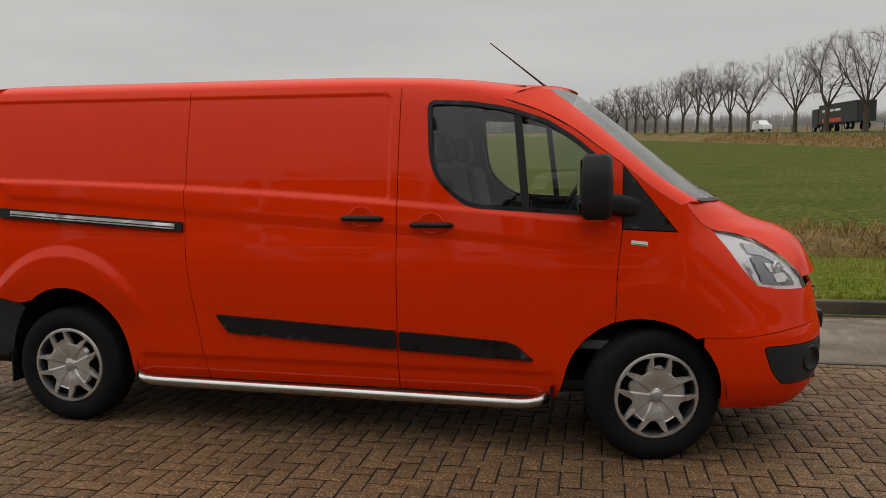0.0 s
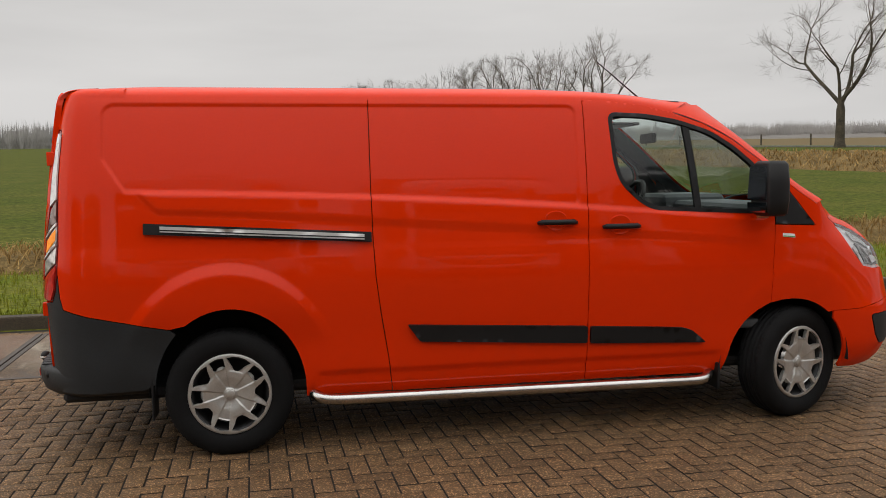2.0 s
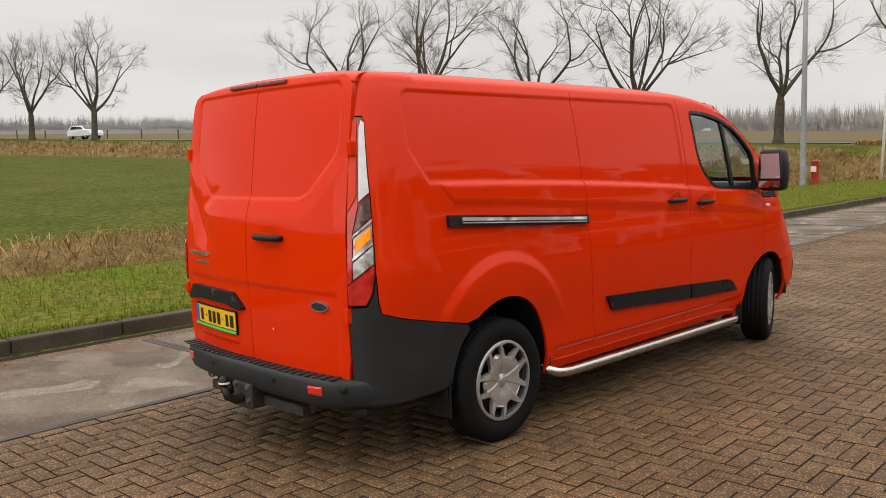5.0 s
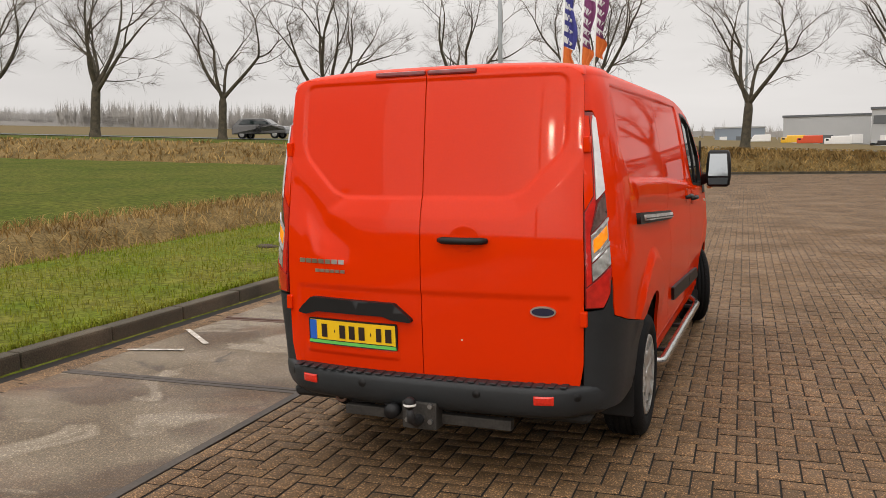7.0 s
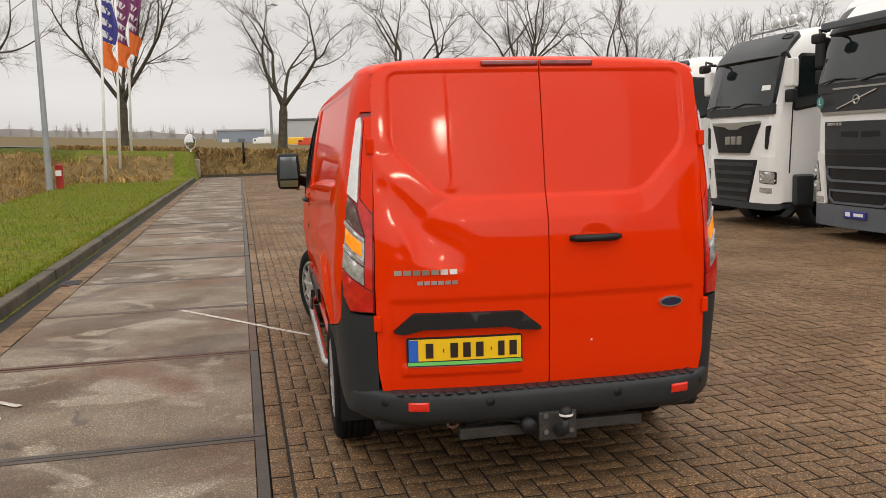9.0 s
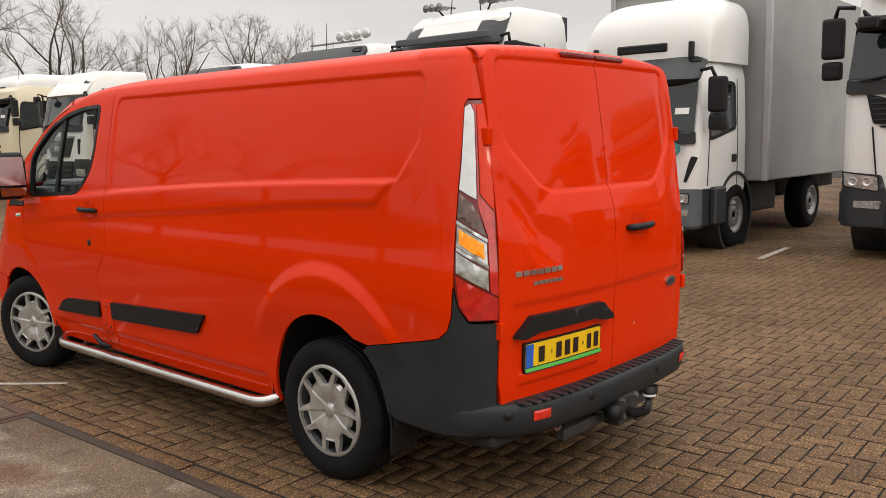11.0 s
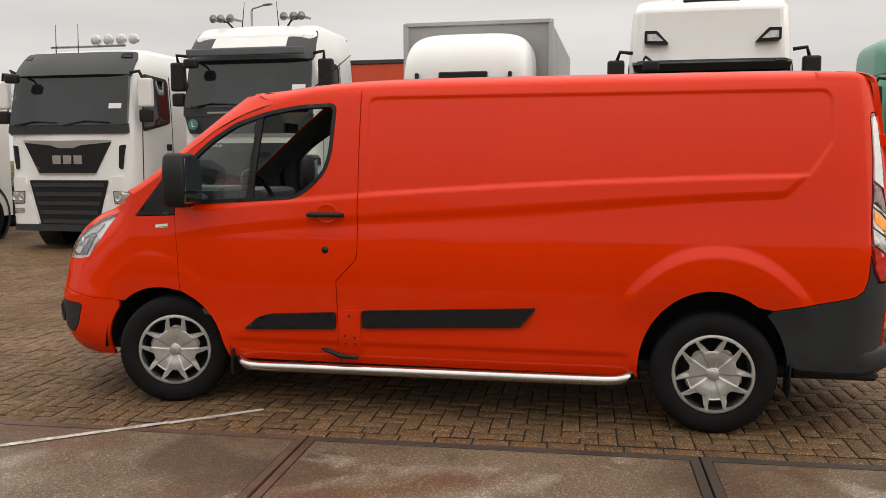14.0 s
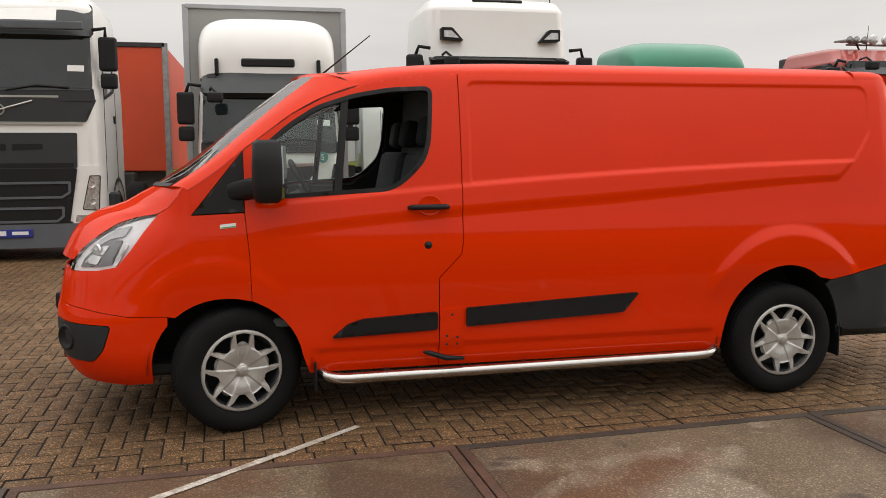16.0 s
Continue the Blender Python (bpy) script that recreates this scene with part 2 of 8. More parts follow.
def add_tube(bm, pts, r, n=10, caps=True):
    """A round bar along pts; r is one radius or one for each point."""
    pts = [Vector(p) for p in pts]
    rs = r if hasattr(r, "__len__") else [r] * len(pts)
    rings, up = [], None
    for i, p in enumerate(pts):
        d = (pts[min(i + 1, len(pts) - 1)] - pts[max(i - 1, 0)]).normalized()
        if up is None:
            up = d.orthogonal().normalized()
        up = (up - d * up.dot(d))
        up = up.normalized() if up.length > 1e-6 else d.orthogonal().normalized()
        side = d.cross(up)
        rings.append([bm.verts.new(p + (up * math.cos(k * math.tau / n) + side * math.sin(k * math.tau / n)) * rs[i]) for k in range(n)])
    for a, b in zip(rings, rings[1:]):
        for k in range(n):
            bm.faces.new((a[k], a[(k + 1) % n], b[(k + 1) % n], b[k]))
    if caps:
        bm.faces.new(rings[0][::-1])
        bm.faces.new(rings[-1])
    return bm


def tube(pts, r, n=10, caps=True):
    return add_tube(bmesh.new(), pts, r, n, caps)


def add_lathe(bm, prof, n=48, m=None):
    """Turns a profile of (radius, height) about the y axis."""
    m = m or Matrix()
    rings = []
    for r, h in prof:
        rings.append([bm.verts.new(m @ Vector((r * math.cos(k * math.tau / n), h, r * math.sin(k * math.tau / n)))) for k in range(n)])
    for a, b in zip(rings, rings[1:]):
        for k in range(n):
            bm.faces.new((a[k], a[(k + 1) % n], b[(k + 1) % n], b[k]))
    return bm


def lathe(prof, n=48, m=None):
    return add_lathe(bmesh.new(), prof, n, m)


class Curve:
    """A smooth line through knots (cubic Hermite, no overshoot)."""

    def __init__(self, xs, ys):
        self.x, self.y = list(xs), list(ys)
        d = [(self.y[i + 1] - self.y[i]) / (self.x[i + 1] - self.x[i]) for i in range(len(xs) - 1)]
        t = [d[0]]
        for a, b in zip(d, d[1:]):
            t.append(0.0 if a * b <= 0 else 2 * a * b / (a + b))
        self.t = t + [d[-1]]

    def __call__(self, v):
        x = self.x
        if v <= x[0]:
            return self.y[0]
        if v >= x[-1]:
            return self.y[-1]
        i = 0
        while x[i + 1] < v:
            i += 1
        h = x[i + 1] - x[i]
        s = (v - x[i]) / h
        return ((2 * s ** 3 - 3 * s * s + 1) * self.y[i] + (s ** 3 - 2 * s * s + s) * h * self.t[i]
                + (3 * s * s - 2 * s ** 3) * self.y[i + 1] + (s ** 3 - s * s) * h * self.t[i + 1])


def sstep(a, b, v):
    s = min(1.0, max(0.0, (v - a) / (b - a)))
    return s * s * (3 - 2 * s)


def spread(poly, step, closed=True):
    """Points along a polygon no further apart than step."""
    out = []
    n = len(poly)
    for i in range(n if closed else n - 1):
        a, b = poly[i], poly[(i + 1) % n]
        k = max(1, int(math.ceil(math.dist(a, b) / step)))
        out += [(a[0] + (b[0] - a[0]) * j / k, a[1] + (b[1] - a[1]) * j / k) for j in range(k)]
    if not closed:
        out.append(poly[-1])
    return out


def round_poly(poly, r, seg=4):
    """A polygon with its corners rounded by about r."""
    out, n = [], len(poly)
    for i in range(n):
        p, a, b = Vector(poly[i]), Vector(poly[i - 1]), Vector(poly[(i + 1) % n])
        ra = min(r, (a - p).length * 0.45)
        rb = min(r, (b - p).length * 0.45)
        p0, p1 = p + (a - p).normalized() * ra, p + (b - p).normalized() * rb
        for k in range(seg + 1):
            s = k / seg
            q = p0 * (1 - s) ** 2 + p * 2 * s * (1 - s) + p1 * s * s
            out.append((q.x, q.y))
    return out


def inset_poly(poly, d):
    """Moves the outline inwards by d."""
    n = len(poly)
    area = sum(poly[i][0] * poly[(i + 1) % n][1] - poly[(i + 1) % n][0] * poly[i][1] for i in range(n))
    sg = 1 if area > 0 else -1
    out = []
    for i in range(n):
        p, a, b = Vector(poly[i]), Vector(poly[i - 1]), Vector(poly[(i + 1) % n])
        e1, e2 = (p - a), (b - p)
        if e1.length < 1e-9 or e2.length < 1e-9:
            out.append(tuple(p))
            continue
        n1, n2 = Vector((-e1.y, e1.x)).normalized() * sg, Vector((-e2.y, e2.x)).normalized() * sg
        m = n1 + n2
        m = m / max(0.5, m.dot(n1) if m.length else 1)
        out.append((p.x + m.x * d, p.y + m.y * d))
    return out


def inside(px, py, polys):
    """Even-odd test of many points against several outlines."""
    res = np.zeros(len(px), bool)
    for poly in polys:
        q = np.array(poly)
        x0, y0 = q[:, 0], q[:, 1]
        x1, y1 = np.roll(x0, -1), np.roll(y0, -1)
        for a, b, c, d in zip(x0, y0, x1, y1):
            if b == d:
                continue
            hit = ((b > py) != (d > py)) & (px < (c - a) * (py - b) / (d - b) + a)
            res ^= hit
    return res


def fill(outline, holes=(), step=0.03, grid=True):
    """Triangles of a 2D outline with holes, with an even grid of points inside."""
    rims = [spread(outline, step)] + [spread(h, step) for h in holes]
    pts, edges = [], []
    for rim in rims:
        k0, k = len(pts), len(rim)
        pts += rim
        edges += [(k0 + i, k0 + (i + 1) % k) for i in range(k)]
    if grid:
        o = np.array(outline)
        gx, gy = np.meshgrid(np.arange(o[:, 0].min(), o[:, 0].max(), step), np.arange(o[:, 1].min(), o[:, 1].max(), step))
        gx, gy = gx.ravel(), gy.ravel()
        gx = gx + step * 0.5 * ((np.round((gy - o[:, 1].min()) / step).astype(int)) % 2)
        ok = inside(gx, gy, rims)
        b = np.array(pts)
        gx, gy = gx[ok], gy[ok]
        if len(gx):
            near = np.array([((b[:, 0] - x) ** 2 + (b[:, 1] - y) ** 2).min() for x, y in zip(gx, gy)])
            keep = near > (0.45 * step) ** 2
            pts += list(zip(gx[keep].tolist(), gy[keep].tolist()))
    vs, es, fs, *_ = delaunay_2d_cdt([Vector(p) for p in pts], edges, [], 0, 1e-6)
    v = np.array([tuple(p) for p in vs])
    f = np.array([tuple(t) for t in fs if len(t) == 3])
    c = v[f].mean(axis=1)
    f = f[inside(c[:, 0], c[:, 1], rims)]
    return v, f


def skin(name, mapping, outline, material, parent, holes=(), step=0.03, depth=0.018, gap=0.0025, label="", flip=False, offset=0.0):
    """A sheet-metal panel: the outline in the plane of mapping's two coordinates, laid on its surface, with turned-in edges."""
    if gap:
        outline = inset_poly(outline, gap)
    v2, f = fill(outline, holes, step)

    def place(p):
        q = mapping(p[0], p[1])
        h = 0.004
        n = (mapping(p[0] + h, p[1]) - mapping(p[0] - h, p[1])).cross(mapping(p[0], p[1] + h) - mapping(p[0], p[1] - h))
        n = n.normalized() if n.length > 1e-12 else Vector((0, 0, 1))
        return q, (-n if flip else n)

    top = [place(p) for p in v2]
    verts = [q + n * offset for q, n in top]
    tri = []
    for a, b, c in f:
        e1, e2 = v2[b] - v2[a], v2[c] - v2[a]
        cw = e1[0] * e2[1] - e1[1] * e2[0] < 0
        tri.append((a, c, b) if cw != flip else (a, b, c))
    faces = [tuple(int(i) for i in t) for t in tri]
    if depth:
        count = {}
        for t in faces:
            for i in range(3):
                a, b = t[i], t[(i + 1) % 3]
                count[(a, b)] = count.get((a, b), 0) + 1
        rim = [(a, b) for a, b in count if (b, a) not in count]
        idx = {}
        for a, b in rim:
            for i in (a, b):
                if i not in idx:
                    idx[i] = len(verts)
                    verts.append(verts[i].copy())
                    verts.append(top[i][0] + top[i][1] * (offset - depth))
        faces += [(idx[b], idx[a], idx[a] + 1, idx[b] + 1) for a, b in rim]
    return mesh_part(name, verts, faces, material, parent, label, smooth=True)

# ---- ground ----
def eye_plane(x, y):
    return 1.66 + 0.041 * y + 0.0105 * x


TURN = radians(2.3)
CT, ST = math.cos(TURN), math.sin(TURN)


def strip_xy(a, b):
    """From run along the slab strip and distance from its brick edge to the world."""
    return 0.10 + a * CT - b * ST, 1.31 + a * ST + b * CT


def strip_ab(x, y):
    dx, dy = x - 0.10, y - 1.31
    return dx * CT + dy * ST, -dx * ST + dy * CT


KERB_B, YARD_A = 2.46, 47.0
N12 = (math.cos(radians(12)), math.sin(radians(12)))
ROW = 56.0


def row_n(x, y):
    return (x + 4.6) * N12[0] + y * N12[1]


def row_xy(n, s):
    return -4.6 + n * N12[0] - s * N12[1], n * N12[1] + s * N12[0]


def verge_shift(a):
    """The verge widens towards the end of the yard."""
    return 0.45 + 0.04 * min(max(0.0, a - 12), 35)


# the yard drains towards the trucks: true uprights lean against it by this much
UPRIGHT = Matrix.Rotation(radians(2.35), 4, "X")


def ground_z(x, y):
    a, b = strip_ab(x, y)
    k = b - KERB_B
    z = eye_plane(x, y) - 1.88
    n = row_n(x, y)
    z -= 0.55 * sstep(ROW - 14.5, ROW - 12.5, n) * sstep(ROW - 9.0, ROW - 11, n)
    z += 0.98 * sstep(ROW - 10.5, ROW - 5.5, n) * sstep(ROW + 30, ROW + 12, n)
    verge = 0.085 + 0.02 * k + 0.012 * noise.noise((x * 0.7, y * 0.7, 0))
    near = sstep(46, 38, a)
    kk = k - verge_shift(a)
    z = z + (verge - z) * sstep(10.5, 3.6, kk) * (near if k > 4 else max(near, sstep(ROW - 6, ROW - 9, n)))
    z -= near * 0.80 * sstep(3.6, 4.3, kk) * sstep(6.2, 4.9, kk)
    if a < YARD_A + 0.6 and k < 0.10:
        return -0.05
    if k < 4:
        z = -0.05 + (max(z, 0.02) + 0.05) * sstep(YARD_A + 0.5, YARD_A + 2.0, a) if k < 0.10 else z
    if y < -60:
        z = -0.05
    return z


def grass_mat(name, c1, c2, brown):
    m = mat(name, c1, rough=0.9, scale=0.5, col2=c2, fine=0.5, fscale=7, bump=0.7, bscale=26, spec=0.05)
    n, l = m.node_tree.nodes, m.node_tree.links
    b = n["Principled BSDF"]
    src = b.inputs["Base Color"].links[0].from_socket
    co = n.new("ShaderNodeTexCoord")
    dot = n.new("ShaderNodeVectorMath")
    dot.operation = "DOT_PRODUCT"
    dot.inputs[1].default_value = (N12[0], N12[1], 0)
    l.new(co.outputs["Object"], dot.inputs[0])
    nz = n.new("ShaderNodeTexNoise")
    nz.inputs["Scale"].default_value = 0.05
    l.new(co.outputs["Object"], nz.inputs["Vector"])
    ad = n.new("ShaderNodeMath")
    ad.operation = "MULTIPLY_ADD"
    ad.inputs[1].default_value, ad.inputs[2].default_value = 16.0, -8.0
    l.new(nz.outputs["Fac"], ad.inputs[0])
    sm = n.new("ShaderNodeMath")
    l.new(dot.outputs["Value"], sm.inputs[0])
    l.new(ad.outputs[0], sm.inputs[1])
    rg = n.new("ShaderNodeMapRange")
    rg.inputs["From Min"].default_value, rg.inputs["From Max"].default_value = 124, 138
    l.new(sm.outputs[0], rg.inputs["Value"])
    mx = n.new("ShaderNodeMixRGB")
    mx.inputs[2].default_value = (*brown, 1)
    l.new(rg.outputs[0], mx.inputs[0])
    l.new(src, mx.inputs[1])
    l.new(mx.outputs[0], b.inputs["Base Color"])
    return m


M_GRASS = grass_mat("field_grass", (0.052, 0.068, 0.007), (0.080, 0.084, 0.013), (0.135, 0.102, 0.052))
M_VERGE = mat("mown_verge_turf", (0.082, 0.112, 0.010), rough=0.95, col2=(0.125, 0.118, 0.024), scale=1.1, fine=0.5, fscale=14, bump=0.8, bscale=30, spec=0.05)
M_STRAWGROUND = mat("dead_reed_litter", (0.20, 0.135, 0.055), rough=0.95, col2=(0.10, 0.072, 0.030), scale=1.6, fine=0.45, fscale=18, bump=1.0, bscale=22, spec=0.1)
M_BRICK = mat("brown_paving_brick", (0.140, 0.080, 0.036), rough=0.70, col2=(0.096, 0.056, 0.0255), scale=0.9, fine=0.35, fscale=200, rand=0.15, bump=0.6, bscale=240, rvar=0.12, world_space=True, spec=0.32)
M_JOINT = mat("dark_joint_sand", (0.010, 0.007, 0.0045), rough=0.95, var=0.4, scale=5, fine=0.3, fscale=120)


def add_grit(m, scale, lo, hi, start=0.55):
    """Pale stone grains that show in a worn surface."""
    n, l = m.node_tree.nodes, m.node_tree.links
    b = n["Principled BSDF"]
    last = b.inputs["Base Color"].links[0].from_socket
    geo = n.new("ShaderNodeNewGeometry")
    grit = n.new("ShaderNodeTexVoronoi")
    grit.inputs["Scale"].default_value = scale
    l.new(geo.outputs["Position"], grit.inputs["Vector"])
    sep = n.new("ShaderNodeSeparateXYZ")
    l.new(grit.outputs["Color"], sep.inputs[0])
    gr = n.new("ShaderNodeMapRange")
    gr.inputs["From Min"].default_value, gr.inputs["From Max"].default_value = start, 1.0
    gr.inputs["To Min"].default_value, gr.inputs["To Max"].default_value = lo + 0.15, hi
    l.new(sep.outputs["X"], gr.inputs["Value"])
    v = n.new("ShaderNodeVectorMath")
    v.operation = "SCALE"
    l.new(last, v.inputs[0])
    l.new(gr.outputs[0], v.inputs["Scale"])
    l.new(v.outputs[0], b.inputs["Base Color"])


def slab_mat():
    """Concrete with exposed grit, brown rust bleeding, dark oil blots and pale scraped smears."""
    m = mat("stained_concrete_slab", (0.164, 0.125, 0.079), rough=0.62, col2=(0.112, 0.082, 0.051), scale=1.1, fine=0.40, fscale=90, bump=0.7, bscale=120, rvar=0.15, world_space=True, sharp=0.14, spec=0.4)
    n, l = m.node_tree.nodes, m.node_tree.links
    b = n["Principled BSDF"]
    last = b.inputs["Base Color"].links[0].from_socket
    geo = n.new("ShaderNodeNewGeometry")
    for scale, dist, lo, hi, col, off in ((0.85, 0.5, 0.48, 0.56, (0.078, 0.048, 0.026), 0.0), (2.2, 0.8, 0.62, 0.68, (0.062, 0.044, 0.030), 7.0),
                                          (1.5, 0.9, 0.58, 0.64, (0.225, 0.187, 0.137), 15.0), (0.7, 0.4, 0.53, 0.64, (0.115, 0.058, 0.028), 23.0), (9.0, 0.3, 0.72, 0.74, (0.030, 0.024, 0.018), 31.0)):
        mp = n.new("ShaderNodeMapping")
        mp.inputs["Location"].default_value = (off, off * 0.7, 0)
        mp.inputs["Scale"].default_value = (1.1, 0.9, 1)
        l.new(geo.outputs["Position"], mp.inputs[0])
        nz = n.new("ShaderNodeTexNoise")
        nz.inputs["Scale"].default_value, nz.inputs["Detail"].default_value, nz.inputs["Distortion"].default_value = scale, 7, dist
        l.new(mp.outputs[0], nz.inputs["Vector"])
        rg = n.new("ShaderNodeMapRange")
        rg.inputs["From Min"].default_value, rg.inputs["From Max"].default_value = lo, hi
        rg.inputs["To Max"].default_value = 0.92
        l.new(nz.outputs["Fac"], rg.inputs["Value"])
        mx = n.new("ShaderNodeMixRGB")
        mx.inputs[2].default_value = (*col, 1)
        l.new(rg.outputs[0], mx.inputs[0])
        l.new(last, mx.inputs[1])
        last = mx.outputs[0]
    l.new(last, b.inputs["Base Color"])
    add_grit(m, 130, 0.72, 2.0, 0.70)
    return m


M_SLAB = slab_mat()
add_grit(M_BRICK, 150, 0.74, 3.3, 0.74)
M_EDGE = mat("worn_steel_slab_edge", (0.070, 0.054, 0.042), rough=0.65, metal=0.2, var=0.5, scale=3, fine=0.25, fscale=60)
M_KERB = mat("weathered_concrete_kerb", (0.088, 0.068, 0.043), rough=0.85, col2=(0.032, 0.027, 0.015), scale=1.7, fine=0.35, fscale=90, bump=0.5, bscale=70, world_space=True)
M_LINE = mat("worn_white_road_paint", (0.56, 0.53, 0.48), rough=0.7, col2=(0.27, 0.23, 0.18), scale=16, fine=0.3, fscale=90)
M_ASPHALT = mat("grey_asphalt", (0.13, 0.13, 0.125), rough=0.85, var=0.3, scale=0.6, fine=0.25, fscale=40)


def axis(lo, hi, fine_lo, fine_hi, step, grow=1.20):
    v = list(np.arange(fine_lo, fine_hi + 1e-6, step))
    d, p = step, fine_hi
    while p < hi:
        d *= grow
        p += d
        v.append(min(p, hi))
    d, p = step, fine_lo
    while p > lo:
        d *= grow
        p -= d
        v.insert(0, max(p, lo))
    return v


ga = axis(-1800, 2600, -14, 78, 0.8)
gb = axis(-900, 3200, 0.9, 14.4, 0.3, 1.13)
gv, gm = [], []
for a in ga:
    for b in gb:
        x, y = strip_xy(a, b)
        gv.append((x, y, ground_z(x, y)))
nb = len(gb)
gf = [(i * nb + j, (i + 1) * nb + j, (i + 1) * nb + j + 1, i * nb + j + 1) for i in range(len(ga) - 1) for j in range(nb - 1)]
ground = mesh_part("ground", gv, gf, M_GRASS, None, smooth=True)
ground.data.materials.append(M_STRAWGROUND)
ground.data.materials.append(M_VERGE)
for p in ground.data.polygons:
    x, y, _ = p.center
    a, b = strip_ab(x, y)
    k = b - KERB_B
    w = 0.5 * noise.noise((x * 0.4, y * 0.4, 3.0))
    n = row_n(x, y)
    kk = k - verge_shift(a)
    if (3.7 < kk + w * 0.4 < 7.4 + w and a < 44) or (ROW - 13.5 < n + w < ROW - 6.2 and k > 1.2) or (YARD_A + 0.5 < a < YARD_A + 2.6 + w and -40 < k <= 9):
        p.material_index = 1
    elif kk < 4.4 and a < YARD_A:
        p.material_index = 2
tagged(ground, "green winter grass fields with ditches, flat to the horizon", "ground", kind="structure")


def quad_strip(a0, a1, b0, b1, z):
    return [(*strip_xy(a, b), z) for a, b in ((a0, b0), (a1, b0), (a1, b1), (a0, b1))]


yard = mesh_part("pavement", quad_strip(-60, YARD_A, -60, 0, -0.0058), [(0, 1, 2, 3)], M_JOINT)
tagged(yard, "brown brick yard laid in herringbone, damp and worn", "paving", kind="structure")
apron = mesh_part("road", quad_strip(-30, YARD_A, 0, KERB_B + 0.05, -0.03), [(0, 1, 2, 3)], M_JOINT)
tagged(apron, "strip of stained concrete slabs with steel edges", "concrete strip", kind="structure")
# slabs with steel angle edges
PITCH = 2.075
slab_bm = box((0.055, 0.075, -0.10), (PITCH - 0.055, 2.02, 0.0), 0.004)
for k in range(-7, 22):
    a = k * PITCH
    x, y = strip_xy(a, 0)
    m = Matrix.Translation((x, y, random.uniform(-0.003, 0.003))) @ Matrix.Rotation(TURN, 4, "Z") @ Matrix.Rotation(radians(random.uniform(-0.12, 0.12)), 4, "X")
    if k == -7:
        s0 = part("concrete_slab", slab_bm, M_SLAB, apron, matrix=m)
        slab_me = s0.data
        e1 = part("steel_edge", box((0.006, 0.012, -0.08), (0.052, 2.03, 0.003), 0.002), M_EDGE, s0).data
        e2 = part("steel_edge", box((0.012, 0.012, -0.08), (PITCH - 0.012, 0.072, 0.004), 0.002), M_EDGE, s0).data
        e3 = part("steel_edge", box((PITCH - 0.052, 0.012, -0.08), (PITCH - 0.006, 2.03, 0.003), 0.002), M_EDGE, s0).data
    else:
        s1 = new("concrete_slab", slab_me)
        s1.parent, s1.matrix_basis = apron, m
        for e in (e1, e2, e3):
            o = new("steel_edge", e)
            o.parent = s1
rusty = [o for o in scene.objects if o.name.startswith("steel_edge") and o.parent is not None and abs(strip_ab(*o.parent.matrix_basis.translation[:2])[0] - PITCH) < 0.2]
for o in rusty:
    o.data = o.data.copy()
    o.data.materials[0] = M_RUST
for o in scene.objects:
    if o.parent is not None and o.parent.name.startswith("concrete_slab") and o.data == e3 and abs(strip_ab(*o.parent.matrix_basis.translation[:2])[0]) < 0.2:
        o.data = o.data.copy()
        o.data.materials[0] = M_RUST
# gutter bricks between slabs and kerb
gut = bmesh.new()
for k in range(int(62 / 0.21)):
    for r in range(3):
        a, b = -14 + k * 0.21 + (0.105 if r % 2 else 0), 2.05 + r * 0.128
        if a > YARD_A - 0.3:
            continue
        c = [strip_xy(a + 0.004, b), strip_xy(a + 0.204, b), strip_xy(a + 0.204, b + 0.12), strip_xy(a + 0.004, b + 0.12)]
        z = -0.012 - 0.012 * r + random.uniform(-0.003, 0.003)
        gut.faces.new([gut.verts.new((*p, z)) for p in c])
g_ob = part("gutter_bricks", gut, M_BRICK, apron)
tagged(g_ob, kind="stuff")
# kerb stones
kerb = tagged(new("kerb"), "weathered mossy concrete kerb stones", "kerb", kind="structure")
kb = box((0.004, 0.0, -0.15), (0.995, 0.16, 0.115), 0.022, 2)
kd = None
for k in range(-14, 47):
    x, y = strip_xy(k, KERB_B)
    m = Matrix.Translation((x, y, random.uniform(-0.006, 0.006))) @ Matrix.Rotation(TURN + radians(random.uniform(-0.3, 0.3)), 4, "Z")
    if kd is None:
        kd = part("kerb_stone", kb, M_KERB, kerb, matrix=m).data
    else:
        o = new("kerb_stone", kd)
        o.parent, o.matrix_basis = kerb, m
for k in range(-60, 3):
    x, y = strip_xy(YARD_A, k)
    m = Matrix.Translation((x, y, random.uniform(-0.006, 0.006))) @ Matrix.Rotation(TURN + radians(90), 4, "Z") @ Matrix.Translation((0, -0.16, 0))
    o = new("kerb_stone", kd)
    o.parent, o.matrix_basis = kerb, m


def paint(name, p, q, w, z=0.007):
    d = Vector(q) - Vector(p)
    k = max(2, int(d.length / 0.12))
    s = Vector((-d.y, d.x)).normalized() * w / 2
    v = []
    for i in range(k + 1):
        c = Vector(p) + d * i / k
        j = random.uniform(0.85, 1.1)
        v += [(*(c + s * j), z), (*(c - s * j), z)]
    o = mesh_part(name, v, [(2 * i, 2 * i + 1, 2 * i + 3, 2 * i + 2) for i in range(k)], M_LINE)
    return tagged(o, "worn white painted marking line on the paving", "road marking", kind="structure")


